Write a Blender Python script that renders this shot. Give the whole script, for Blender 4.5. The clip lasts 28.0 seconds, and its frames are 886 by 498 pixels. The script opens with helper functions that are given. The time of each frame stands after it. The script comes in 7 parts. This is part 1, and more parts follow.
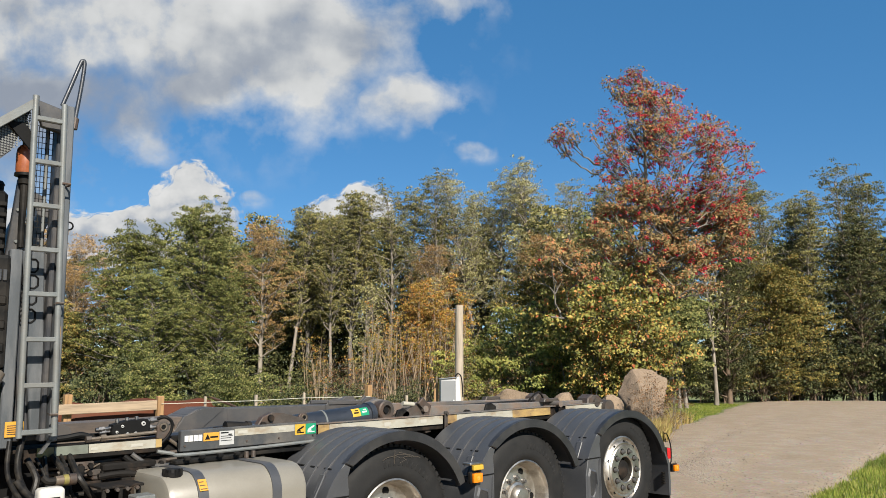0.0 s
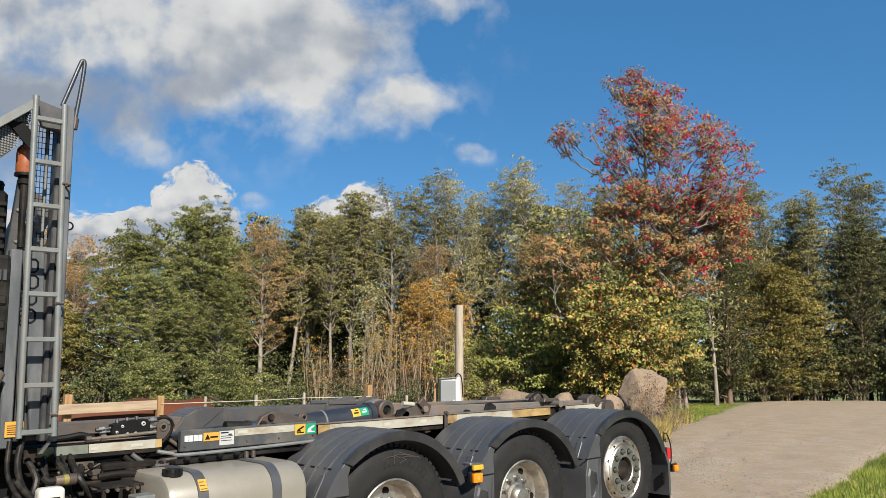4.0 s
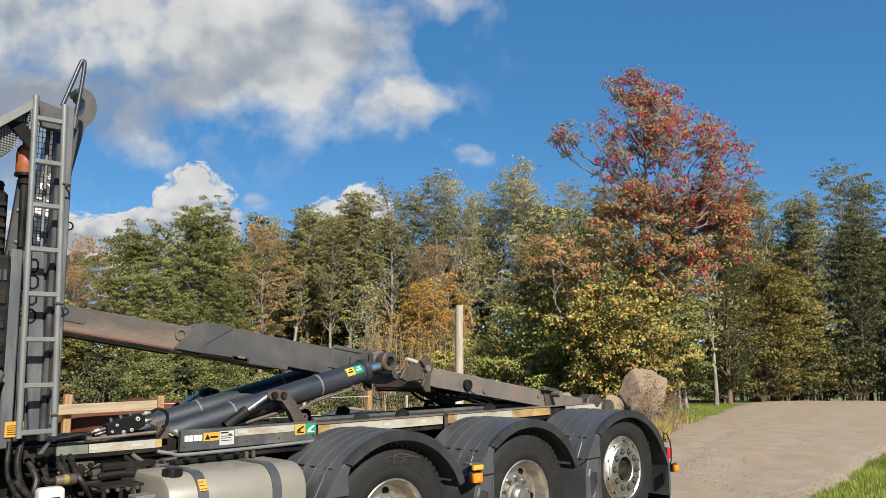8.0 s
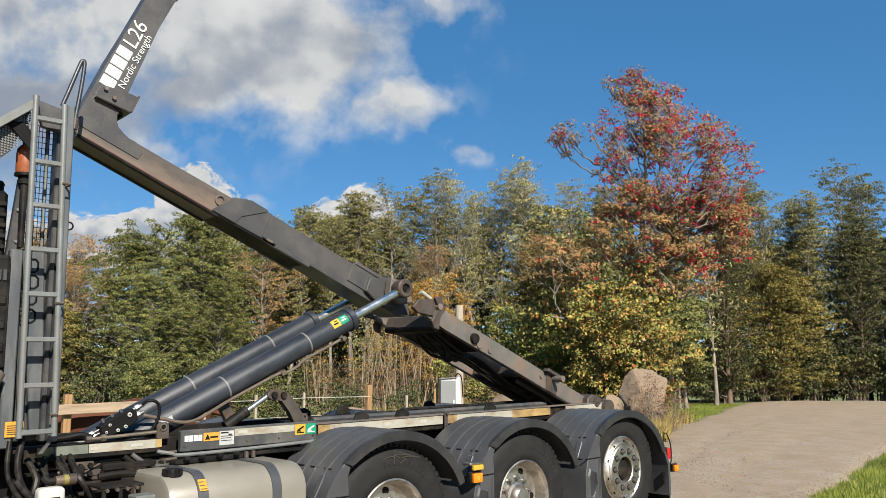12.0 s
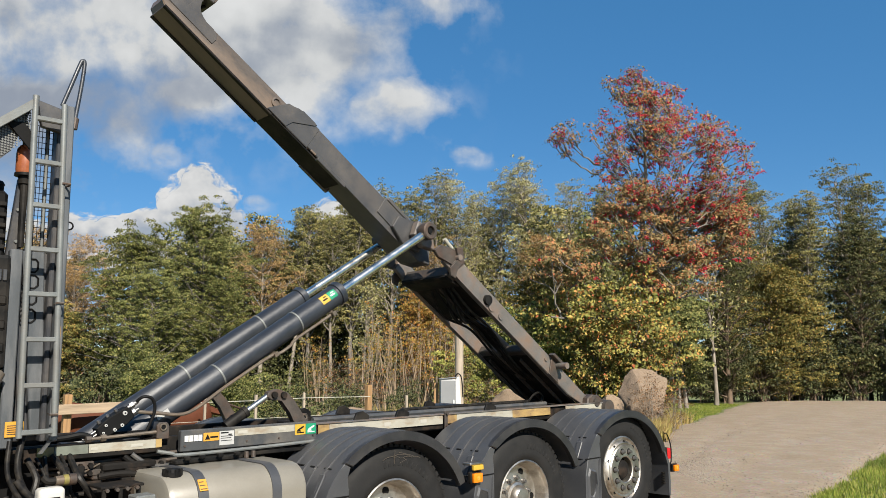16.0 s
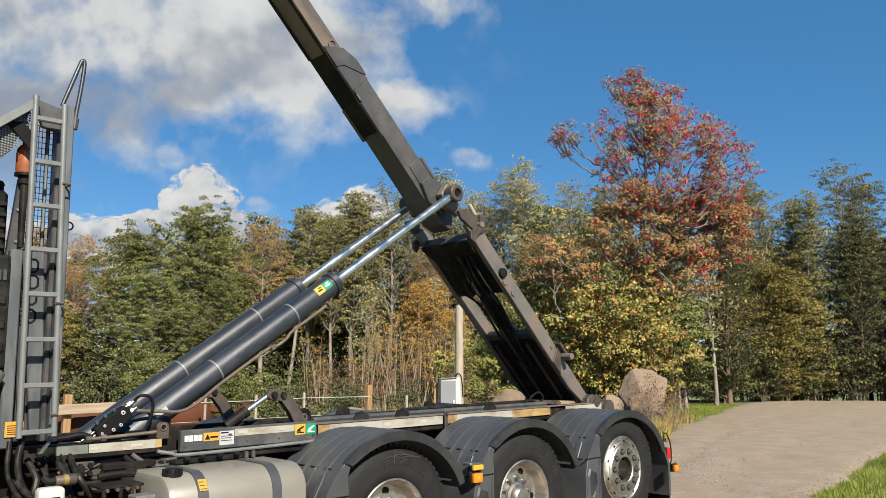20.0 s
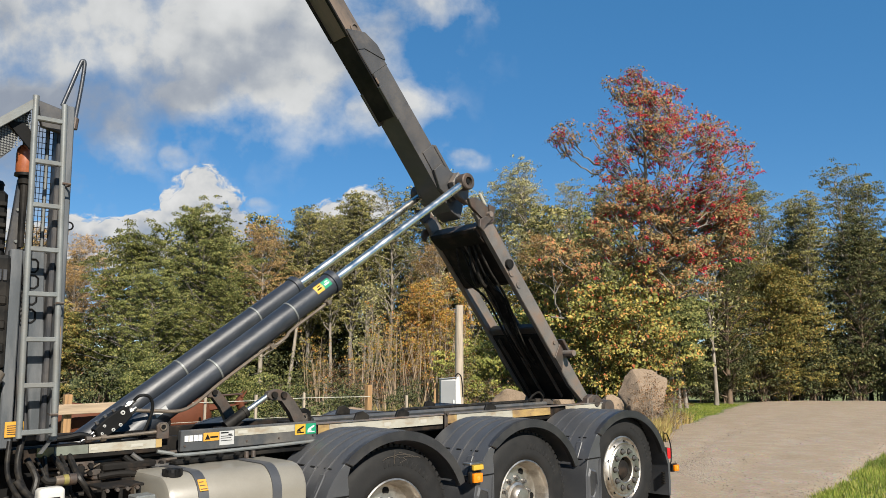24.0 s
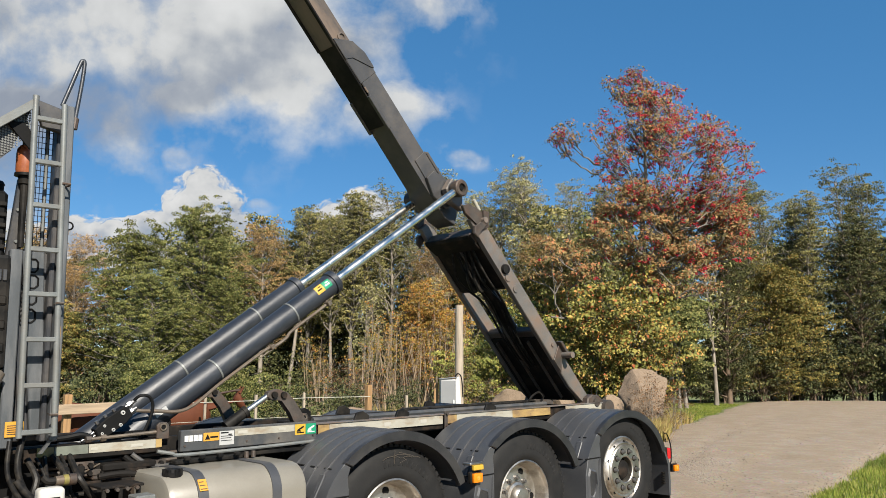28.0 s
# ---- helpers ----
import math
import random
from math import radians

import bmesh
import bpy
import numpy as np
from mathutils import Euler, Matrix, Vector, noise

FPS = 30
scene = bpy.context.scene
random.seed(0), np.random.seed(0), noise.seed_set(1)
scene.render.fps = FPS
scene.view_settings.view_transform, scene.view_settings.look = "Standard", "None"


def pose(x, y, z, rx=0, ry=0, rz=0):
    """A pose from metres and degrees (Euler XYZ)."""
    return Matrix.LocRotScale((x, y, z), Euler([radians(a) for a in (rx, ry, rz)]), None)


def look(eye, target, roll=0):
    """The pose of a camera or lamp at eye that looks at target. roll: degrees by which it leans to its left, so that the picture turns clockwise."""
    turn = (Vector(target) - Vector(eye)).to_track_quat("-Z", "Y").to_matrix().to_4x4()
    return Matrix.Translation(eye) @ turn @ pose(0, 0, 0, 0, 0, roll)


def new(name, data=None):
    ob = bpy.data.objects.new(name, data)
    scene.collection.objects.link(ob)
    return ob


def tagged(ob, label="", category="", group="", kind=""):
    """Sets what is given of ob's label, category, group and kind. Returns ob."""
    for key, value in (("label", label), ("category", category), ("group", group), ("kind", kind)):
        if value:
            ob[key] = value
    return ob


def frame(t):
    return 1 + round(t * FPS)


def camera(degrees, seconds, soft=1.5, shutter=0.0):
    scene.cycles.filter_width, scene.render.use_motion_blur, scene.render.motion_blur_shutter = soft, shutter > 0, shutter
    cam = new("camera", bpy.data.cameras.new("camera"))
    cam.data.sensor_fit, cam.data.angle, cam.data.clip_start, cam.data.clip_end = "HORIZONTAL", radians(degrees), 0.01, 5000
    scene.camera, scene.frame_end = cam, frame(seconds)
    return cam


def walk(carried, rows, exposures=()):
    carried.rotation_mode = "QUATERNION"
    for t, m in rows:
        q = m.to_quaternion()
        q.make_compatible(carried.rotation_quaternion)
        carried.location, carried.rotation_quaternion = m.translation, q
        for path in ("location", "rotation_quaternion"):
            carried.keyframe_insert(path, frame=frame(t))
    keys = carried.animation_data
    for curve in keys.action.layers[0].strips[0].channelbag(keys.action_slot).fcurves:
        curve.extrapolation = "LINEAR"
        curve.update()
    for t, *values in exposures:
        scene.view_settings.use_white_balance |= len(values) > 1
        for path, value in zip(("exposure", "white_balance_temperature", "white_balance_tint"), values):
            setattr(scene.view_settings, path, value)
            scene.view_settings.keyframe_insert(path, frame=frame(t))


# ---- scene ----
cam = camera(58.94, 28.0, soft=0.5)
EYE = (0.0, 0.0, 1.54)
AIM = (EYE[0] + math.cos(radians(8.795)) * math.cos(radians(46.99)), EYE[1] + math.cos(radians(8.795)) * math.sin(radians(46.99)), EYE[2] + math.sin(radians(8.795)))
walk(cam, [(0, look(EYE, AIM, -0.209)), (28, look(EYE, AIM, -0.209))])

# ---- world, sun, exposure ----
SUN_AZ, SUN_EL = 252.0, 36.0   # degrees from +X, counter-clockwise
world = bpy.data.worlds.new("sky")
scene.world = world
world.use_nodes = True
wn = world.node_tree
sky = wn.nodes.new("ShaderNodeTexSky")
sky.sky_type, sky.sun_disc = "NISHITA", False
sky.sun_elevation, sky.sun_rotation = radians(SUN_EL), radians(90 - SUN_AZ)
sky.altitude, sky.air_density, sky.dust_density, sky.ozone_density = 1500, 0.95, 0.0, 1.2
wn.nodes["Background"].inputs["Strength"].default_value = 0.070
tint = wn.nodes.new("ShaderNodeHueSaturation")
tint.inputs["Saturation"].default_value = 1.32
wn.links.new(sky.outputs[0], tint.inputs["Color"])
even_blue = wn.nodes.new("ShaderNodeMix")   # half a constant blue, which flattens the sky's gradient
even_blue.data_type = "RGBA"
even_blue.inputs[0].default_value, even_blue.inputs[7].default_value = 0.5, (0.46, 1.72, 3.55, 1)
wn.links.new(tint.outputs[0], even_blue.inputs[6])
wn.links.new(even_blue.outputs[2], wn.nodes["Background"].inputs["Color"])
sun = new("sun", bpy.data.lights.new("sun", "SUN"))
sun.data.energy, sun.data.angle, sun.data.color = 5.0, radians(0.53), (1.0, 0.93, 0.82)
sun.matrix_world = look((0, 0, 0), (-math.cos(radians(SUN_AZ)) * math.cos(radians(SUN_EL)), -math.sin(radians(SUN_AZ)) * math.cos(radians(SUN_EL)), -math.sin(radians(SUN_EL))))
scene.view_settings.exposure = 1.02


# ---- materials ----
ALBEDO = 0.73                  # brings the relative colours below to true reflectance


def true(c):
    return tuple(x * ALBEDO for x in c)


def material(name):
    m = bpy.data.materials.new(name)
    m.use_nodes = True
    t = m.node_tree
    return m, t, t.nodes["Principled BSDF"]


def node(t, kind, **values):
    n = t.nodes.new(kind)
    for k, v in values.items():
        n.inputs[k.replace("_", " ")].default_value = v
    return n


def ramp(t, source, stops):
    n = t.nodes.new("ShaderNodeValToRGB")
    els = n.color_ramp.elements
    while len(els) < len(stops):
        els.new(0.5)
    for e, (p, c) in zip(els, stops):
        e.position, e.color = p, (*c, 1) if len(c) == 3 else c
    t.links.new(source, n.inputs[0])
    return n.outputs[0]


def coords(t, scale=1.0, stretch=(1, 1, 1)):
    tc = t.nodes.new("ShaderNodeTexCoord")
    mp = t.nodes.new("ShaderNodeMapping")
    mp.inputs["Scale"].default_value = [scale * s for s in stretch]
    t.links.new(tc.outputs["Object"], mp.inputs[0])
    return mp.outputs[0]


def noise_tex(t, vec, scale, detail=5, rough=0.55):
    n = node(t, "ShaderNodeTexNoise", Scale=scale, Detail=detail, Roughness=rough)
    t.links.new(vec, n.inputs["Vector"])
    return n.outputs["Fac"]


def mix(t, fac, a, b, mode="MIX"):
    n = t.nodes.new("ShaderNodeMix")
    n.data_type, n.blend_type = "RGBA", mode
    for s, k in ((fac, 0), (a, 6), (b, 7)):
        if isinstance(s, bpy.types.NodeSocket):
            t.links.new(s, n.inputs[k])
        elif k == 0:
            n.inputs[0].default_value = s
        else:
            n.inputs[k].default_value = (*s, 1)
    return n.outputs[2]


def bump(t, height, strength, distance, bsdf):
    n = node(t, "ShaderNodeBump", Strength=strength, Distance=distance)
    t.links.new(height, n.inputs["Height"])
    t.links.new(n.outputs[0], bsdf.inputs["Normal"])


def surface(name, col, rough=0.5, metal=0.0, vary=0.25, scale=6.0, dirt=None, dirt_amount=0.4, relief=0.15, grain=90.0, stretch=(1, 1, 1), lo=0.45, hi=0.62, spec=0.5):
    """Painted or bare material: two scales of variation, a dirt or rust layer, fine relief."""
    m, t, b = material(name)
    if metal < 0.5:
        col, dirt = true(col), true(dirt) if dirt else None
    v = coords(t, 1.0, stretch)
    big, fine = noise_tex(t, v, scale), noise_tex(t, v, grain, 3)
    dark = tuple(c * (1 - vary) for c in col)
    light = tuple(min(1, c * (1 + vary)) for c in col)
    c = ramp(t, big, [(0.3, dark), (0.7, light)])
    c = mix(t, 0.35, c, ramp(t, fine, [(0.3, dark), (0.7, light)]))
    if dirt:
        mask = ramp(t, noise_tex(t, v, scale * 0.7 + 1.3, 8, 0.65), [(lo, (0, 0, 0)), (hi, (dirt_amount,) * 3)])
        c = mix(t, mask, c, dirt)
    t.links.new(c, b.inputs["Base Color"])
    r = ramp(t, big, [(0.3, (max(0, rough - 0.08),) * 3), (0.7, (min(1, rough + 0.1),) * 3)])
    t.links.new(r, b.inputs["Roughness"])
    b.inputs["Metallic"].default_value = metal
    b.inputs["Specular IOR Level"].default_value = spec
    if relief:
        bump(t, fine, relief, 0.004, b)
    return m


RUST = (0.12, 0.055, 0.028)
DUST = (0.30, 0.25, 0.19)
M_BOOM = surface("boom_paint", (0.056, 0.055, 0.055), 0.42, 0, 0.22, 3, (0.13, 0.11, 0.092), 0.4)
M_INNER = surface("worn_boom_paint", (0.088, 0.072, 0.060), 0.45, 0, 0.35, 3, (0.195, 0.14, 0.10), 0.75, stretch=(0.3, 1, 1), lo=0.42, hi=0.58)
M_GROOVE = surface("rust_red_primer", (0.15, 0.042, 0.028), 0.6, 0, 0.3, 5, RUST, 0.5)
M_FRAME = surface("grimy_frame_steel", (0.0126, 0.0112, 0.0098), 0.65, 0, 0.4, 7, (0.085, 0.055, 0.036), 0.5, lo=0.5, hi=0.68, spec=0.12)
M_TILT = surface("tilt_frame_paint", (0.140, 0.128, 0.115), 0.4, 0, 0.35, 4, (0.20, 0.115, 0.065), 0.65, lo=0.46, hi=0.64)
M_BLACK = surface("black_steel", (0.008, 0.008, 0.008), 0.5, 0, 0.3, 5, DUST, 0.06, spec=0.12)
M_CYL = surface("cylinder_paint", (0.022, 0.026, 0.034), 0.42, 0, 0.35, 9, (0.10, 0.10, 0.10), 0.35, 0.25, 60, (0.35, 1, 1), lo=0.55, hi=0.75, spec=0.6)
M_CHROME = surface("chrome_rod", (0.74, 0.71, 0.65), 0.28, 1.0, 0.05, 8, relief=0)
M_FENDER = surface("black_fender_plastic", (0.058, 0.060, 0.065), 0.40, 0, 0.15, 4, (0.10, 0.098, 0.095), 0.32, spec=0.5)
M_LIP = surface("black_lip_plastic", (0.022, 0.022, 0.024), 0.38, 0, 0.2, 6, (0.07, 0.066, 0.06), 0.3, spec=0.45)
M_RUBBER = surface("tyre_rubber", (0.014, 0.0138, 0.0135), 0.7, 0, 0.3, 9, (0.040, 0.036, 0.032), 0.3, lo=0.5, hi=0.7, spec=0.22)
M_ALU = surface("polished_aluminium", (0.50, 0.47, 0.42), 0.42, 1.0, 0.15, 9, (0.20, 0.16, 0.12), 0.7)
M_NUT = surface("steel_nut", (0.20, 0.195, 0.19), 0.4, 0.9, 0.2, 20)
M_TANK = surface("cream_tank_paint", (0.235, 0.218, 0.18), 0.38, 0, 0.08, 3, (0.16, 0.135, 0.10), 0.3, lo=0.5, hi=0.75)
M_STRIP = surface("cream_reflective_strip", (0.385, 0.365, 0.300), 0.45, 0, 0.14, 11, (0.24, 0.16, 0.085), 0.75, lo=0.5, hi=0.66, stretch=(0.5, 1, 1))
M_YSTRIP = surface("yellow_end_strip", (0.40, 0.27, 0.10), 0.5, 0, 0.2, 11, (0.16, 0.10, 0.06), 0.75, stretch=(0.5, 1, 1))
M_OLDSTRIP = surface("faded_green_strip", (0.16, 0.175, 0.14), 0.5, 0, 0.15, 6, (0.08, 0.075, 0.06), 0.5)
M_LIME = surface("grimy_yellow_sticker", (0.24, 0.20, 0.05), 0.5, 0, 0.15, 9, (0.08, 0.07, 0.04), 0.6)
M_PANEL = surface("grey_side_panel", (0.059, 0.062, 0.064), 0.4, 0, 0.2, 4, DUST, 0.25)
M_GREY = surface("grey_ladder_paint", (0.185, 0.197, 0.192), 0.45, 0.2, 0.15, 9, (0.18, 0.16, 0.13), 0.4)
M_MAST = surface("mast_grey_paint", (0.075, 0.083, 0.090), 0.4, 0, 0.2, 4, (0.20, 0.20, 0.20), 0.4, stretch=(3, 3, 0.6))
M_MASTD = surface("mast_dark_paint_and_shade", (0.034, 0.036, 0.041), 0.45, 0, 0.25, 4, DUST, 0.15)
M_WHITE = surface("white_lettering", (0.680, 0.680, 0.663), 0.5, 0, 0.06, 10, (0.4, 0.38, 0.34), 0.3)
M_FAINT = surface("faint_strip_print", (0.43, 0.41, 0.35), 0.45, 0, 0.08, 12)
M_LABELW = surface("silver_label", (0.465, 0.465, 0.450), 0.45, 0, 0.08, 12)
M_YELLOW = surface("yellow_label", (0.56, 0.345, 0.035), 0.45, 0, 0.08, 15)
M_ORANGE = surface("orange_label", (0.62, 0.30, 0.035), 0.45, 0, 0.08, 15)
M_GREEN = surface("green_label", (0.01, 0.26, 0.13), 0.45, 0, 0.1, 15)
M_INK = surface("black_ink_and_shade", (0.007, 0.007, 0.007), 0.6, relief=0, spec=0.12)
M_AMBER = surface("amber_lens", (0.85, 0.23, 0.01), 0.18, 0, 0.1, 30, relief=0)
M_BEACON = surface("faded_amber_beacon", (0.30, 0.095, 0.04), 0.25, 0, 0.15, 12, relief=0)
M_RED = surface("red_lens", (0.5, 0.015, 0.02), 0.15, relief=0)
M_HOSE = surface("hydraulic_hose", (0.013, 0.0125, 0.012), 0.42, 0, 0.3, 30, DUST, 0.08, spec=0.12)
M_PIPE = surface("dull_pipe", (0.180, 0.150, 0.116), 0.4, 0.4, 0.25, 12, (0.2, 0.13, 0.08), 0.5)
M_RUST = surface("rusty_steel", (0.070, 0.058, 0.048), 0.55, 0.2, 0.4, 12, (0.11, 0.058, 0.034), 0.45)
M_BOTTLE = surface("white_plastic_bottle", (0.576, 0.560, 0.512), 0.4, 0, 0.06, 6, (0.5, 0.44, 0.35), 0.4)


def wood(name, col, grain_axis=2, rough=0.7):
    m, t, b = material(name)
    col = true(col)
    s = [14, 14, 14]
    s[grain_axis] = 0.9
    v = coords(t, 1.0, s)
    f = noise_tex(t, v, 2.2, 7, 0.6)
    c = ramp(t, f, [(0.25, tuple(x * 0.55 for x in col)), (0.5, col), (0.75, tuple(min(1, x * 1.25) for x in col))])
    c = mix(t, ramp(t, noise_tex(t, coords(t, 1), 1.7, 4), [(0.5, (0, 0, 0)), (0.75, (0.5,) * 3)]), c, tuple(x * 0.6 for x in col))
    t.links.new(c, b.inputs["Base Color"])
    b.inputs["Roughness"].default_value = rough
    bump(t, f, 0.4, 0.006, b)
    return m


M_POST = wood("weathered_post_wood", (0.40, 0.33, 0.25))
M_BOARD = wood("fresh_board_wood", (0.37, 0.275, 0.18), 0)
M_STAKE = wood("fence_stake_wood", (0.35, 0.20, 0.085))


def bark(name, a, b2, scale=5):
    m, t, b = material(name)
    v = coords(t, 1, (1, 1, 0.35))
    f = noise_tex(t, v, scale, 8, 0.7)
    t.links.new(ramp(t, f, [(0.3, true(b2)), (0.6, true(a))]), b.inputs["Base Color"])
    b.inputs["Roughness"].default_value = 0.85
    bump(t, f, 0.7, 0.03, b)
    return m


M_BARK = bark("grey_bark", (0.21, 0.185, 0.155), (0.07, 0.06, 0.05))
M_BARKP = bark("pale_bark", (0.33, 0.285, 0.23), (0.11, 0.09, 0.07))
M_BARKT = bark("tan_stem_bark", (0.38, 0.285, 0.19), (0.17, 0.12, 0.075))
M_BARKB = bark("brown_bark", (0.17, 0.115, 0.07), (0.06, 0.04, 0.025))


def foliage(name, stops, translucent=0.14):
    """Leaves: colour by island, patches by place, some light through the blade."""
    m, t, b = material(name)
    g = t.nodes.new("ShaderNodeNewGeometry")
    c = ramp(t, g.outputs["Random Per Island"], [(p, true([x * 1.08 for x in c])) for p, c in stops])
    patch = ramp(t, noise_tex(t, coords(t, 1), 0.55, 4, 0.6), [(0.32, (0.62, 0.64, 0.66)), (0.68, (1.22, 1.15, 1.05))])
    c = mix(t, 1.0, c, patch, "MULTIPLY")
    t.links.new(c, b.inputs["Base Color"])
    b.inputs["Roughness"].default_value = 0.6
    b.inputs["Specular IOR Level"].default_value = 0.15
    tr = t.nodes.new("ShaderNodeBsdfTranslucent")
    t.links.new(c, tr.inputs["Color"])
    ms = t.nodes.new("ShaderNodeMixShader")
    ms.inputs[0].default_value = translucent
    t.links.new(b.outputs[0], ms.inputs[1])
    t.links.new(tr.outputs[0], ms.inputs[2])
    t.links.new(ms.outputs[0], t.nodes["Material Output"].inputs[0])
    return m


L_GREEN = foliage("maple_leaves", [(0, (0.070, 0.090, 0.030)), (0.4, (0.150, 0.172, 0.052)), (0.8, (0.265, 0.265, 0.088)), (1, (0.38, 0.34, 0.135))])
L_SERE = foliage("sere_leaves", [(0, (0.10, 0.065, 0.035)), (0.5, (0.20, 0.12, 0.06)), (1, (0.36, 0.19, 0.09))])
L_OLIVE = foliage("olive_leaves", [(0, (0.1, 0.11, 0.04)), (0.5, (0.215, 0.205, 0.075)), (0.85, (0.34, 0.31, 0.12)), (1, (0.43, 0.35, 0.14))])
L_LIGHT = foliage("pale_olive_leaves", [(0, (0.206, 0.210, 0.085)), (0.5, (0.371, 0.350, 0.150)), (1, (0.536, 0.480, 0.250))])
L_BROWN = foliage("russet_leaves", [(0, (0.206, 0.131, 0.056)), (0.5, (0.399, 0.250, 0.106)), (1, (0.618, 0.425, 0.200))])
L_YELLOW = foliage("yellow_leaves", [(0, (0.10, 0.115, 0.035)), (0.4, (0.25, 0.255, 0.068)), (0.72, (0.42, 0.36, 0.095)), (0.88, (0.54, 0.34, 0.10)), (1, (0.50, 0.13, 0.06))])
L_ORANGE = foliage("orange_leaves", [(0, (0.181, 0.159, 0.043)), (0.4, (0.440, 0.305, 0.073)), (0.75, (0.595, 0.354, 0.085)), (1, (0.569, 0.159, 0.049))])
L_BRIGHT = foliage("bright_green_leaves", [(0, (0.15, 0.18, 0.044)), (0.5, (0.30, 0.32, 0.08)), (1, (0.48, 0.43, 0.13))])
L_ROWAN = foliage("rowan_leaves", [(0, (0.12, 0.115, 0.045)), (0.4, (0.25, 0.19, 0.08)), (0.8, (0.44, 0.24, 0.09)), (1, (0.50, 0.11, 0.07))])
L_RUSTY = foliage("rusty_leaves", [(0, (0.12, 0.118, 0.05)), (0.4, (0.26, 0.205, 0.09)), (0.75, (0.42, 0.255, 0.11)), (1, (0.50, 0.16, 0.085))])
L_OCHRE = foliage("ochre_leaves", [(0, (0.108, 0.121, 0.037)), (0.5, (0.227, 0.210, 0.063)), (0.85, (0.368, 0.284, 0.084)), (1, (0.476, 0.284, 0.084))])
L_BERRY = foliage("rowan_berries", [(0, (0.48, 0.012, 0.035)), (1, (0.75, 0.055, 0.09))], 0.05)
L_GRASS = foliage("grass_blades", [(0, (0.12, 0.18, 0.025)), (0.6, (0.26, 0.33, 0.055)), (1, (0.44, 0.40, 0.13))], 0.3)
# alder green, darkened further to stand for the shade in gaps between trees
L_DARK = foliage("alder_leaves_shade_dark", [(0, (0.034, 0.045, 0.019)), (0.5, (0.082, 0.094, 0.037)), (0.85, (0.165, 0.17, 0.068)), (1, (0.29, 0.26, 0.115))], 0.08)
L_DRY = foliage("dry_grass_blades", [(0, (0.265, 0.185, 0.079)), (0.6, (0.503, 0.383, 0.159)), (1, (0.397, 0.397, 0.106))])


def ground_material(name, cols, scale, stone=None, relief=0.6):
    m, t, b = material(name)
    cols = [true(c) for c in cols]
    v = coords(t, 1)
    big, mid, fine = noise_tex(t, v, scale * 0.12, 5), noise_tex(t, v, scale, 6, 0.65), noise_tex(t, v, scale * 9, 3, 0.7)
    c = mix(t, 0.5, ramp(t, big, [(0.3, cols[0]), (0.7, cols[1])]), ramp(t, mid, [(0.3, cols[2]), (0.7, cols[1])]))
    c = mix(t, 0.35, c, ramp(t, fine, [(0.3, cols[0]), (0.55, cols[1]), (0.75, cols[3])]))
    h = fine
    if stone:
        vo = node(t, "ShaderNodeTexVoronoi", Scale=stone)
        t.links.new(v, vo.inputs["Vector"])
        hue = mix(t, 0.5, vo.outputs["Color"], (0.32, 0.27, 0.22))
        c = mix(t, ramp(t, mid, [(0.44, (0.08,) * 3), (0.62, (0.42,) * 3)]), c, mix(t, 1.0, hue, true((0.95, 0.85, 0.74)), "MULTIPLY"))
        h = mix(t, 0.5, fine, vo.outputs["Distance"])
    t.links.new(c, b.inputs["Base Color"])
    b.inputs["Roughness"].default_value = 0.9
    bump(t, h, relief, 0.02, b)
    return m


M_GRAVEL = ground_material("gravel", [(0.255, 0.184, 0.114), (0.350, 0.266, 0.172), (0.21, 0.154, 0.097), (0.47, 0.37, 0.255)], 1.6, 38, 0.75)
M_TURF = ground_material("turf", [(0.10, 0.125, 0.03), (0.17, 0.20, 0.048), (0.17, 0.155, 0.058), (0.26, 0.25, 0.09)], 1.2)
M_ROCK = ground_material("granite_boulder", [(0.21, 0.145, 0.092), (0.31, 0.225, 0.15), (0.12, 0.088, 0.058), (0.40, 0.31, 0.22)], 3.5, None, 1.0)
M_HORSE = surface("chestnut_coat", (0.115, 0.037, 0.018), 0.7, 0, 0.25, 4, (0.07, 0.025, 0.012), 0.4, 0.1, 200, spec=0.15)
M_MANE = surface("dark_mane", (0.05, 0.022, 0.012), 0.7, 0, 0.4, 30)
M_CABF = surface("grey_cabinet_paint", (0.225, 0.230, 0.235), 0.45, 0, 0.05, 3)
M_CABW = surface("white_cabinet_paint", (0.592, 0.592, 0.584), 0.4, 0, 0.04, 3)
M_TAPE = surface("white_fence_tape", (0.52, 0.50, 0.42), 0.7, relief=0)


# ---- mesh tools ----
def part(name, bm, mat, parent=None, label="", smooth=False, m=None):
    me = bpy.data.meshes.new(name)
    bmesh.ops.recalc_face_normals(bm, faces=bm.faces)
    bm.to_mesh(me)
    bm.free()
    me.materials.append(mat)
    if smooth:
        me.shade_smooth()
        me.set_sharp_from_angle(angle=radians(38))
    ob = new(name, me)
    if parent is not None:
        ob.parent = parent
    if m is not None:
        ob.matrix_basis = m
    if label:
        ob["label"] = label
    return ob


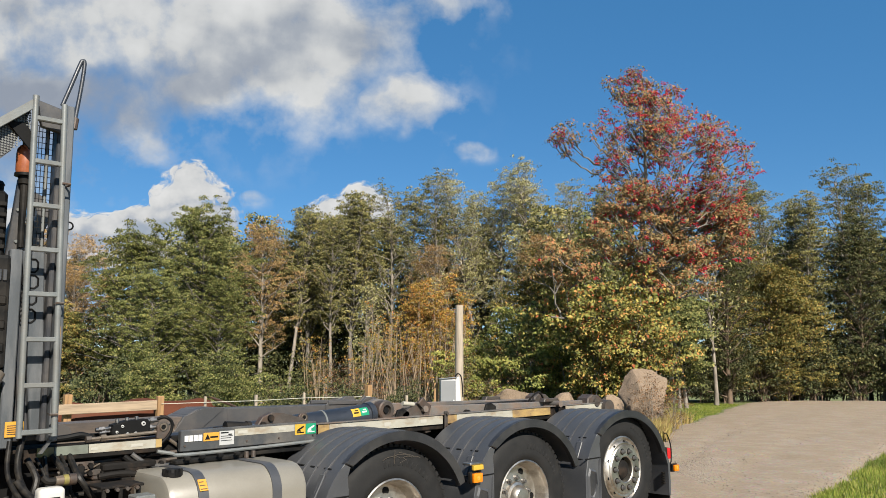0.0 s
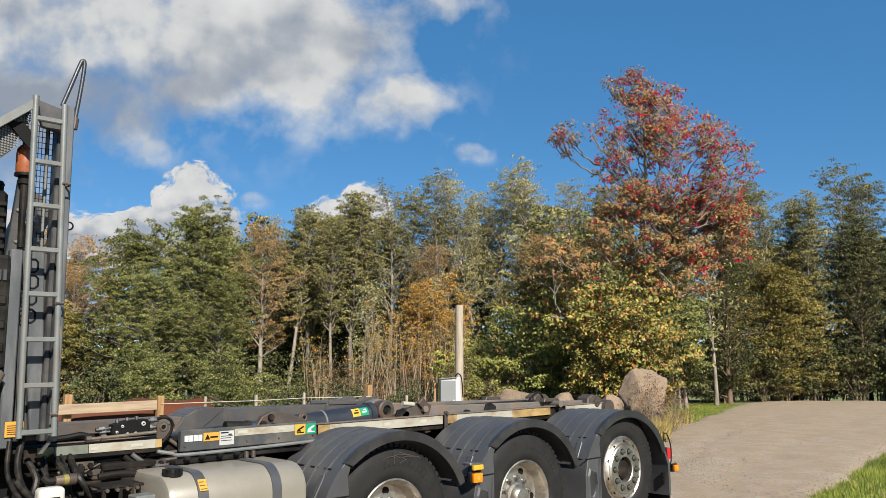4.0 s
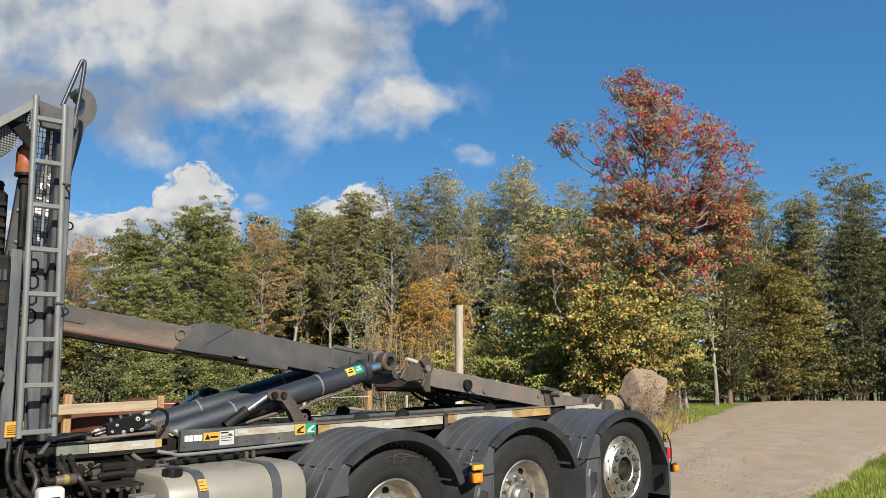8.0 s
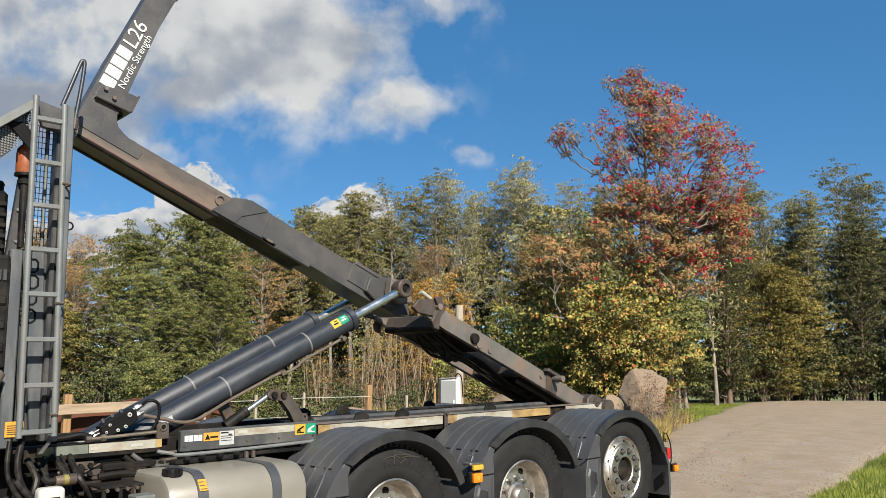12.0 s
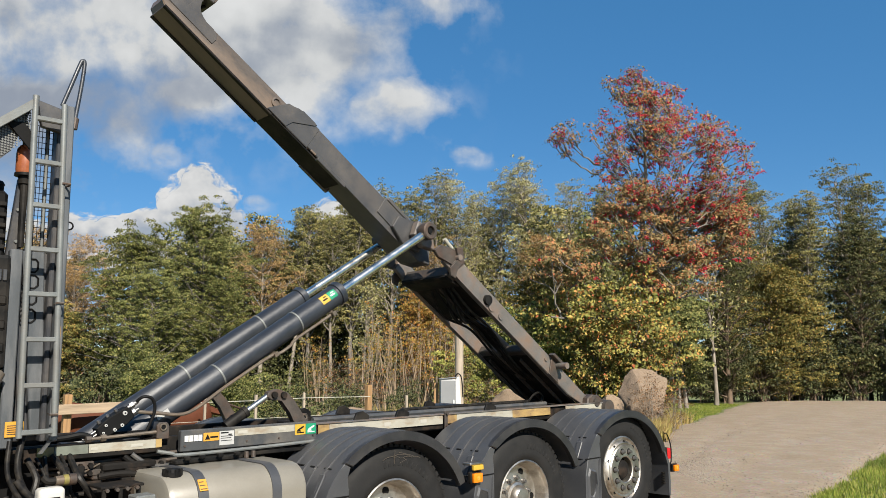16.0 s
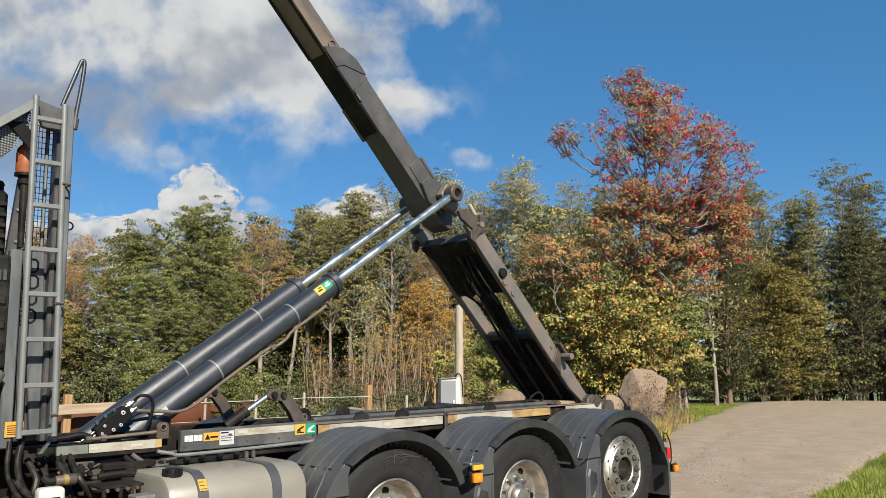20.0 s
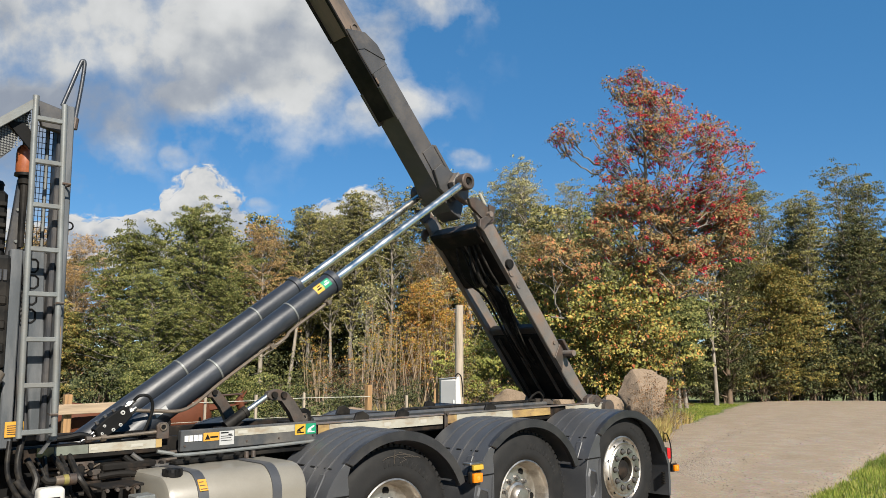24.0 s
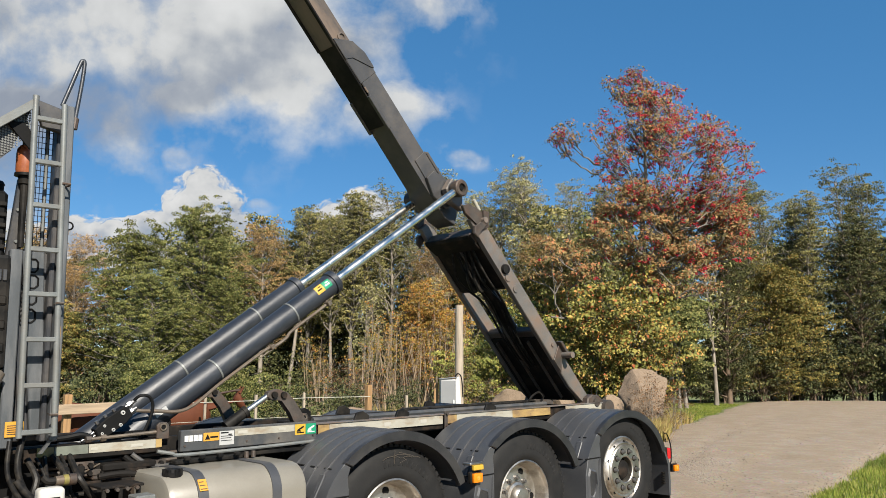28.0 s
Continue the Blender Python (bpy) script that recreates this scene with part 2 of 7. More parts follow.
def box(bm, x0, x1, y0, y1, z0, z1, bevel=0.0, m=None, seg=1):
    vs = bmesh.ops.create_cube(bm, size=1)["verts"]
    bmesh.ops.transform(bm, verts=vs, matrix=Matrix.LocRotScale(((x0 + x1) / 2, (y0 + y1) / 2, (z0 + z1) / 2), None, (abs(x1 - x0), abs(y1 - y0), abs(z1 - z0))))
    if bevel:
        es = list({e for v in vs for e in v.link_edges})
        r = bmesh.ops.bevel(bm, geom=es, offset=bevel, segments=seg, affect="EDGES", profile=0.6)
        vs = list({v for f in r["faces"] for v in f.verts} | {v for v in vs if v.is_valid})
    if m is not None:
        bmesh.ops.transform(bm, verts=vs, matrix=m)
    return bm


def rod(bm, p0, p1, r0, r1=None, n=16, caps=True):
    r1 = r0 if r1 is None else r1
    p0, p1 = Vector(p0), Vector(p1)
    q = (p1 - p0).to_track_quat("Z", "Y").to_matrix()
    rings = []
    for p, r in ((p0, r0), (p1, r1)):
        rings.append([bm.verts.new(p + q @ Vector((r * math.cos(2 * math.pi * i / n), r * math.sin(2 * math.pi * i / n), 0))) for i in range(n)])
    for i in range(n):
        bm.faces.new((rings[0][i], rings[0][(i + 1) % n], rings[1][(i + 1) % n], rings[1][i]))
    if caps:
        bm.faces.new(rings[0])
        bm.faces.new(rings[1])
    return bm


def tube(bm, pts, r, n=8, closed=False):
    """A bent pipe; r is one radius or one for each point."""
    pts = [Vector(p) for p in pts]
    rs = r if isinstance(r, (list, tuple)) else [r] * len(pts)
    rings, side = [], None
    for i, p in enumerate(pts):
        d = (pts[min(i + 1, len(pts) - 1)] - pts[max(i - 1, 0)]).normalized()
        if side is None:
            side = d.orthogonal().normalized()
        side = (side - d * side.dot(d)).normalized()
        up = d.cross(side)
        rings.append([bm.verts.new(p + rs[i] * (math.cos(2 * math.pi * k / n) * side + math.sin(2 * math.pi * k / n) * up)) for k in range(n)])
    for a, b in zip(rings, rings[1:]):
        for k in range(n):
            bm.faces.new((a[k], a[(k + 1) % n], b[(k + 1) % n], b[k]))
    bm.faces.new(rings[0])
    bm.faces.new(rings[-1])
    return bm


def soft(pts, steps=6):
    """A smooth line through points."""
    pts = [Vector(p) for p in pts]
    out = []
    for i in range(len(pts) - 1):
        a, b, c, d = pts[max(i - 1, 0)], pts[i], pts[i + 1], pts[min(i + 2, len(pts) - 1)]
        for k in range(steps):
            s = k / steps
            out.append(0.5 * (2 * b + (c - a) * s + (2 * a - 5 * b + 4 * c - d) * s * s + (3 * b - a - 3 * c + d) * s ** 3))
    return out + [pts[-1]]


def prism(bm, outline, y0, y1, bevel=0.0):
    """An outline in x and z, drawn out from y0 to y1."""
    a = [bm.verts.new((x, y0, z)) for x, z in outline]
    b = [bm.verts.new((x, y1, z)) for x, z in outline]
    n = len(a)
    fs = [bm.faces.new(a), bm.faces.new(b[::-1])]
    for i in range(n):
        fs.append(bm.faces.new((a[i], b[i], b[(i + 1) % n], a[(i + 1) % n])))
    if bevel:
        es = list({e for f in fs[:2] for e in f.edges})
        bmesh.ops.bevel(bm, geom=es, offset=bevel, segments=1, affect="EDGES")
    return bm


def lathe(bm, profile, n=40, y0=0.0, centre=(0, 0)):
    """Turns (radius, y) pairs about the y axis through centre (x, z)."""
    rings = []
    for r, y in profile:
        rings.append([bm.verts.new((centre[0] + r * math.cos(2 * math.pi * i / n), y0 + y, centre[1] + r * math.sin(2 * math.pi * i / n))) for i in range(n)])
    for a, b in zip(rings, rings[1:]):
        for i in range(n):
            bm.faces.new((a[i], a[(i + 1) % n], b[(i + 1) % n], b[i]))
    return bm


def B():
    return bmesh.new()


def empty(name, label, category, m=None, group="", kind=""):
    e = new(name)
    if m is not None:
        e.matrix_basis = m
    return tagged(e, label, category, group, kind)


def quick_mesh(name, verts, faces, mat):
    """A mesh from number arrays: verts (n, 3), faces (m, k)."""
    me = bpy.data.meshes.new(name)
    verts, faces = np.asarray(verts, np.float32), np.asarray(faces, np.int32)
    me.vertices.add(len(verts))
    me.vertices.foreach_set("co", verts.ravel())
    k = faces.shape[1]
    me.loops.add(faces.size)
    me.loops.foreach_set("vertex_index", faces.ravel())
    me.polygons.add(len(faces))
    me.polygons.foreach_set("loop_start", np.arange(0, faces.size, k, dtype=np.int32))
    me.update(calc_edges=True)
    me.validate()
    me.materials.append(mat)
    return me


# ---- ground ----
def ground_height(x, y):
    d = np.hypot(x, y)
    far = np.clip((d - 44) / 30, 0, 1)
    dip = np.clip((y - 8.5) / 5, 0, 1) * np.clip((17 - x) / 6, 0, 1)
    return -1.2 * far * far * (3 - 2 * far) - 0.12 * np.clip((d - 14) / 28, 0, 1) - 0.20 * dip * dip * (3 - 2 * dip)


def build_ground():
    s = np.linspace(-1, 1, 161)
    g = np.sign(s) * (np.abs(s) * 40 + np.abs(s) ** 6 * 2460)
    X, Y = np.meshgrid(g + 14, g + 12)
    Z = ground_height(X, Y) - 0.02
    n = len(s)
    i = np.arange(n * n).reshape(n, n)
    f = np.stack([i[:-1, :-1], i[:-1, 1:], i[1:, 1:], i[1:, :-1]], -1).reshape(-1, 4)
    ob = new("ground", quick_mesh("ground", np.stack([X, Y, Z], -1).reshape(-1, 3), f, M_TURF))
    tagged(ob, "rough green turf round the gravel yard", "ground", kind="structure")


def road_edges(t):
    """Left and right edge of the gravel at a step along it."""
    left = [(-30, 9.2), (6, 9.4), (13, 9.2), (15.6, 9.75), (20, 12.0), (27, 14.6), (34, 17.3), (38, 18.7), (41, 19.4)]
    right = [(-30, -26), (2, -9), (7.5, 3.0), (10, 4.05), (15.5, 5.15), (22, 6.3), (32, 8.0), (40, 9.6), (46, 11.2)]
    k = min(int(t), 7)
    s = t - k
    w = 0.35 * noise.noise((t * 2.1, 3.7, 0)) * (1 if 2 < t < 7.5 else 0) + 0.16 * noise.noise((t * 11, 1.7, 0)) + 0.10 * noise.noise((t * 27, 4.7, 0))
    a, b = Vector(left[k]).lerp(Vector(left[k + 1]), s), Vector(right[k]).lerp(Vector(right[k + 1]), s)
    a.y += w
    b.y -= w * 0.6
    return a, b


def build_road():
    rows, cols = 161, 40
    v = np.zeros((rows, cols, 3))
    for i in range(rows):
        a, b = road_edges(8 * i / (rows - 1))
        for j in range(cols):
            s = j / (cols - 1)
            p = a.lerp(b, s)
            edge = min(1, min(j, cols - 1 - j) / 2.0)
            z = ground_height(p.x, p.y) + (-0.05 + 0.07 * edge) + 0.05 * math.sin(s * math.pi) * (1 if p.x > 14 else 0)
            z += 0.012 * noise.noise((p.x * 0.6, p.y * 0.6, 0)) - 0.02 * math.exp(-((s - 0.36) / 0.06) ** 2) - 0.02 * math.exp(-((s - 0.68) / 0.06) ** 2)
            v[i, j] = (p.x, p.y, z)
    i = np.arange(rows * cols).reshape(rows, cols)
    f = np.stack([i[:-1, :-1], i[:-1, 1:], i[1:, 1:], i[1:, :-1]], -1).reshape(-1, 4)
    me = quick_mesh("gravel_road", v.reshape(-1, 3), f, M_GRAVEL)
    me.shade_smooth()
    tagged(new("gravel_road", me), "pale brown gravel road and yard with worn wheel tracks", "road", kind="structure")


build_ground()
build_road()


# ---- trees ----
def leaf_cloud(rng, centres, outs, size):
    """Pointed leaves at the given places that face about the given ways: arrays of corners and faces."""
    n = len(centres)
    up = outs + rng.normal(size=(n, 3)) * 0.62
    d = np.cross(up, rng.normal(size=(n, 3)))
    d /= np.linalg.norm(d, axis=1)[:, None] + 1e-9
    side = np.cross(d, up)
    side /= np.linalg.norm(side, axis=1)[:, None] + 1e-9
    s = size * rng.uniform(0.6, 1.35, (n, 1))
    droop = np.array((0, 0, -0.25)) * s
    if size > 0.1:
        v = np.stack([centres - d * s * 0.5, centres + side * s * 0.4, centres + d * s * 0.6 + droop, centres - side * s * 0.4], 1)
        return v.reshape(-1, 3), np.arange(4 * n).reshape(n, 4)
    v = np.stack([centres + side * s * 0.5 - d * s * 0.35, centres + d * s * 0.75 + droop, centres - side * s * 0.5 - d * s * 0.35], 1)
    return v.reshape(-1, 3), np.arange(3 * n).reshape(n, 3)


def leaf_pad(rng, c, r, m, flat=0.5):
    """Leaves on the upper shell of one bough's end, with the ways they face."""
    d = rng.normal(size=(m, 3))
    d /= np.linalg.norm(d, axis=1)[:, None]
    low = d[:, 2] < -0.35
    d[low] *= (1, 1, -1)
    return c + d * (1, 1, flat) * r * rng.uniform(0.45, 1.12, (m, 1)), d + (-0.15, -0.35, 0.45)


def tubes_mesh(lines):
    """Many tapered tubes as arrays: lines of (points, radii)."""
    vs, fs, k = [], [], 0
    for pts, rs in lines:
        n = {4: 3, 7: 4}.get(len(pts), 6)
        a = np.arange(n) * 2 * math.pi / n
        pts, rs = np.asarray(pts, float), np.asarray(rs, float)
        t = np.gradient(pts, axis=0)
        t /= np.linalg.norm(t, axis=1)[:, None] + 1e-9
        ref = np.array((0.83, 0.31, 0.12)) if abs(t[0][2]) > 0.6 else np.array((0.1, 0.2, 1.0))
        u = np.cross(t, ref)
        u /= np.linalg.norm(u, axis=1)[:, None]
        w = np.cross(t, u)
        ring = pts[:, None] + rs[:, None, None] * (np.cos(a)[None, :, None] * u[:, None] + np.sin(a)[None, :, None] * w[:, None])
        vs.append(ring.reshape(-1, 3))
        i = np.arange(len(pts) * n).reshape(len(pts), n) + k
        j = np.roll(i, -1, 1)
        fs.append(np.stack([i[:-1], j[:-1], j[1:], i[1:]], -1).reshape(-1, 4))
        k += len(pts) * n
    return np.concatenate(vs), np.concatenate(fs)


def wander(rng, p, d, length, steps, bend, lift=0.0):
    """A crooked line of points from p along d."""
    pts = [np.array(p, float)]
    d = np.array(d, float)
    for _ in range(steps):
        d = d + rng.normal(size=3) * bend + (0, 0, lift)
        d /= np.linalg.norm(d)
        pts.append(pts[-1] + d * length / steps)
    return np.array(pts)


def tree_data(seed, h, spread, base, limbs, clumps, leaves, leaf, trunk_r, stems=1, clump_r=0.42, rise=0.45, bend=0.12, twigs=0.4):
    """Branch tubes and leaf places of one tree that stands on the origin."""
    rng = np.random.default_rng(seed)
    lines, spots, outs, tips = [], [], [], []
    for s in range(stems):
        up_way = rng.normal(size=3) * (0.025 if stems == 1 else 0.13) + (0, 0, 1)
        foot = rng.normal(size=3) * (0 if stems == 1 else 0.22) * (1, 1, 0)
        hh = h * (1 if s == 0 else rng.uniform(0.7, 0.95))
        trunk = wander(rng, foot - (0, 0, 0.15), up_way, hh * 0.97, 10, 0.028)
        tr = trunk_r * (1 if stems == 1 else 0.55)
        lines.append((trunk, np.linspace(tr, tr * 0.16, 11) * np.array([1.35] + [1] * 10)))
        for i in range(max(3, limbs // stems)):
            f = base + (1 - base) * ((i + rng.uniform(0, 0.9)) / (limbs // stems)) ** 0.9
            f = min(f, 0.985)
            g = (f - base) / (1 - base)
            reach = math.sin(math.pi * (0.22 + 0.66 * g)) ** 0.7
            q = f * 10
            k = min(int(q), 9)
            p = trunk[k] + (trunk[k + 1] - trunk[k]) * (q - k)
            az = i * 2.4 + rng.uniform(-0.5, 0.5)
            up = rise * rng.uniform(0.5, 1.5) + 0.9 * max(0, g - 0.75) * 3
            length = spread * reach * rng.uniform(0.68, 1.12)
            limb = wander(rng, p, (math.cos(az), math.sin(az), up), length, 6, bend, 0.03)
            r0 = tr * (0.42 - 0.28 * g)
            lines.append((limb, np.linspace(r0, r0 * 0.15, 7)))
            for c in range(clumps):
                a = rng.uniform(0.28, 1.0) if c else 1.0
                q2 = a * 6
                k2 = min(int(q2), 5)
                p2 = limb[k2] + (limb[k2 + 1] - limb[k2]) * (q2 - k2)
                out = rng.normal(size=3) * (1, 1, 0.9) + (0, 0, 0.3)
                out /= np.linalg.norm(out)
                twig = wander(rng, p2, out, (0.16 + 0.07 * spread) * rng.uniform(0.4, 1.8), 3, 0.2, 0.02)
                if rng.random() < twigs:
                    lines.append((twig, np.linspace(r0 * 0.28, 0.006, 4)))
                tips.append(twig[-1])
                q3 = rng.uniform(0.55, 1.3)
                pts, way = leaf_pad(rng, twig[-1], clump_r * q3, int(leaves * q3 * q3) + 3)
                spots.append(pts)
                outs.append(way)
    return rng, lines, np.concatenate(spots), np.concatenate(outs), np.array(tips)


KINDS = {}


def tree_kind(key, leaf_mat, bark_mat, **how):
    """Makes the trunk and crown meshes of a kind of tree once."""
    rng, lines, spots, outs, tips = tree_data(**how)
    v, f = tubes_mesh(lines)
    trunk = quick_mesh("trunk", v, f, bark_mat)
    trunk.shade_smooth()
    v, f = leaf_cloud(rng, spots, outs, how["leaf"])
    KINDS[key] = (trunk, quick_mesh("crown", v, f, leaf_mat))
    return KINDS[key]


def plant(key, x, y, size, turn, name, label, category="tree", group=""):
    e = empty(name, label, category, Matrix.LocRotScale((x, y, float(ground_height(x, y))), Euler((0, 0, turn)), (size,) * 3), group)
    for pname, me in zip(("trunk", "crown"), KINDS[key]):
        o = new(pname, me)
        o.parent = e
    return e


tree_kind("maple_a", L_GREEN, M_BARK, seed=1, h=8.0, spread=3.0, base=0.08, limbs=70, clumps=12, leaves=84, leaf=0.06, trunk_r=0.17, clump_r=0.27, twigs=0.1, rise=0.6)
tree_kind("maple_b", L_GREEN, M_BARK, seed=2, h=8.0, spread=2.9, base=0.06, limbs=68, clumps=12, leaves=84, leaf=0.06, trunk_r=0.16, clump_r=0.27, twigs=0.1, rise=0.6)
tree_kind("olive_a", L_OLIVE, M_BARKP, seed=3, h=10.0, spread=1.6, base=0.38, limbs=52, clumps=8, leaves=36, leaf=0.058, trunk_r=0.12, clump_r=0.22, rise=0.95, twigs=0.6)
tree_kind("olive_b", L_OLIVE, M_BARK, seed=4, h=10.0, spread=1.8, base=0.32, limbs=52, clumps=8, leaves=38, leaf=0.058, trunk_r=0.13, clump_r=0.22, rise=0.95, twigs=0.6)
tree_kind("olive_c", L_DARK, M_BARKB, seed=5, h=10.0, spread=2.5, base=0.03, limbs=84, clumps=10, leaves=38, leaf=0.066, trunk_r=0.14, clump_r=0.25, twigs=0.3, rise=0.95)
tree_kind("pale_a", L_LIGHT, M_BARKP, seed=6, h=11.0, spread=1.5, base=0.42, limbs=56, clumps=10, leaves=20, leaf=0.053, trunk_r=0.12, clump_r=0.21, rise=0.8, twigs=0.8)
tree_kind("pale_b", L_LIGHT, M_BARKP, seed=7, h=11.0, spread=1.8, base=0.36, limbs=58, clumps=10, leaves=20, leaf=0.053, trunk_r=0.12, clump_r=0.21, rise=0.7, twigs=0.8)
tree_kind("airy", L_OLIVE, M_BARKP, seed=8, h=11.0, spread=2.2, base=0.34, limbs=40, clumps=11, leaves=24, leaf=0.053, trunk_r=0.15, clump_r=0.2, rise=0.9, bend=0.22, twigs=0.8)
tree_kind("russet", L_BROWN, M_BARKP, seed=9, h=8.4, spread=2.5, base=0.30, limbs=40, clumps=10, leaves=44, leaf=0.048, trunk_r=0.15, clump_r=0.27, rise=1.0, twigs=0.8)
tree_kind("thicket", L_ORANGE, M_BARKT, seed=10, h=6.2, spread=0.8, base=0.22, limbs=70, clumps=6, leaves=28, leaf=0.056, trunk_r=0.11, stems=7, clump_r=0.2, rise=1.2, twigs=0.6)
tree_kind("ochre", L_OCHRE, M_BARKB, seed=31, h=5.6, spread=2.4, base=0.04, limbs=52, clumps=6, leaves=72, leaf=0.074, trunk_r=0.10, clump_r=0.37, twigs=0.1, rise=0.6)
tree_kind("fill_a", L_OLIVE, M_BARK, seed=41, h=10.0, spread=2.6, base=0.22, limbs=44, clumps=4, leaves=24, leaf=0.16, trunk_r=0.14, clump_r=0.55, twigs=0.0, rise=0.9)
tree_kind("fill_b", L_GREEN, M_BARK, seed=42, h=10.0, spread=2.5, base=0.26, limbs=44, clumps=4, leaves=24, leaf=0.16, trunk_r=0.14, clump_r=0.55, twigs=0.0, rise=0.9)
tree_kind("bush", L_BRIGHT, M_BARKB, seed=12, h=3.0, spread=1.5, base=0.05, limbs=36, clumps=4, leaves=60, leaf=0.08, trunk_r=0.07, stems=3, clump_r=0.34, twigs=0.1)
tree_kind("maple_bush", L_GREEN, M_BARKB, seed=17, h=3.0, spread=1.6, base=0.05, limbs=36, clumps=4, leaves=60, leaf=0.08, trunk_r=0.07, stems=3, clump_r=0.36, twigs=0.1)
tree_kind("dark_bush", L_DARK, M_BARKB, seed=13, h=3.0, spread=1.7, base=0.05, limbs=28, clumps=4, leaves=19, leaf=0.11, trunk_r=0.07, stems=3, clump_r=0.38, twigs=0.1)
tree_kind("dry_bush", L_SERE, M_BARKP, seed=14, h=2.2, spread=1.1, base=0.05, limbs=40, clumps=4, leaves=9, leaf=0.045, trunk_r=0.05, stems=5, clump_r=0.28, rise=1.0, twigs=1.0)
tree_kind("sapling", L_LIGHT, M_BARKP, seed=15, h=5.0, spread=1.0, base=0.3, limbs=26, clumps=3, leaves=10, leaf=0.07, trunk_r=0.06, clump_r=0.4, rise=1.3, twigs=0.8)
tree_kind("cane", L_ORANGE, M_BARKT, seed=61, h=4.2, spread=0.5, base=0.3, limbs=45, clumps=2, leaves=7, leaf=0.05, trunk_r=0.055, stems=9, clump_r=0.2, rise=1.6, twigs=0.9)
tree_kind("young_green", L_GREEN, M_BARKP, seed=16, h=5.0, spread=1.5, base=0.30, limbs=44, clumps=5, leaves=120, leaf=0.075, trunk_r=0.14, stems=2, clump_r=0.38, twigs=0.2)

HEIGHT = {"maple_a": 8, "maple_b": 8, "olive_a": 10, "olive_b": 10, "olive_c": 10, "pale_a": 11, "pale_b": 11, "airy": 11, "russet": 8.4, "thicket": 6.2, "bush": 3, "dark_bush": 3, "dry_bush": 2.2, "sapling": 5, "cane": 4.2, "young_green": 5, "ochre": 5.6, "maple_bush": 3, "fill_a": 10, "fill_b": 10}
for k in HEIGHT:
    HEIGHT[k] *= 1.04
TEXT = {"maple": "broad maple with dense green leaves to the ground", "olive": "tall woodland tree with dull olive leaves", "pale": "slim tall tree with pale yellowish-green leaves",
        "airy": "tall thin-crowned tree with crooked bare limbs", "russet": "birch with russet autumn leaves and pale limbs", "thicket": "many-stemmed thicket with orange autumn leaves",
        "yellow": "low tree turning yellow at the wood's edge", "bush": "bright green leafy bush at the wood's edge", "dark": "dark olive bush under the trees", "dry": "dry brown shrub with thin twigs",
        "cane": "clump of thin tan stems with few orange leaves", "sapling": "nearly bare sapling with pale stem", "ochre": "low olive tree with ochre leaf tips", "fill": "woodland tree standing in the dark wood", "young": "small green tree with twin pale trunks"}


def wood_row(rows, group="trees at the wood's edge"):
    for i, (key, x, y, top) in enumerate(rows):
        k = key.split("_")[0]
        low = k in ("thicket", "cane", "bush", "dark", "dry") or key == "maple_bush"
        plant(key, x, y, (top - float(ground_height(x, y))) / HEIGHT[key], i * 2.13 + 0.4, "bush" if low else "tree", "dense green bush under the maples" if key == "maple_bush" else TEXT[k], "bush" if low else "tree", "bushes under the trees" if low else group)


wood_row([("russet", 13.4, 40.3, 7.9), ("maple_a", 14.0, 36.0, 7.5), ("maple_b", 16.4, 33.8, 8.7), ("maple_a", 13.4, 31.6, 5.4), ("maple_b", 15.6, 30.6, 5.2),
          ("russet", 19.3, 33.4, 8.4)])
wood_row([("bush", 23.1, 20.2, 3.1), ("olive_c", 36.5, 18.8, 9.9), ("airy", 42.6, 19.4, 12.0), ("olive_b", 43.6, 17.7, 11.2),
          ("airy", 45.6, 16.5, 13.2), ("olive_b", 41.8, 19.9, 12.0), ("olive_a", 43.9, 18.6, 11.5), ("olive_b", 46.9, 15.2, 12.4), ("olive_a", 48.2, 14.4, 11.8), ("olive_b", 40.0, 20.9, 11.0), ("ochre", 40.6, 18.9, 6.8), ("ochre", 42.6, 17.4, 5.6), ("olive_c", 44.8, 15.6, 9.4), ("olive_c", 46.4, 13.0, 9.8), ("olive_a", 47.6, 13.6, 11.0), ("olive_c", 49.0, 11.0, 11.8),
          ("russet", 11.1, 41.1, 8.3), ("olive_c", 8.0, 43.5, 8.0), ("olive_c", 10.0, 46.0, 7.5), ("olive_c", 13.5, 43.5, 7.4), ("dark_bush", 12.2, 38.6, 3.6), ("dry_bush", 11.0, 38.0, 3.0), ("dark_bush", 14.2, 38.2, 3.4), ("sapling", 20.6, 27.0, 5.2)])


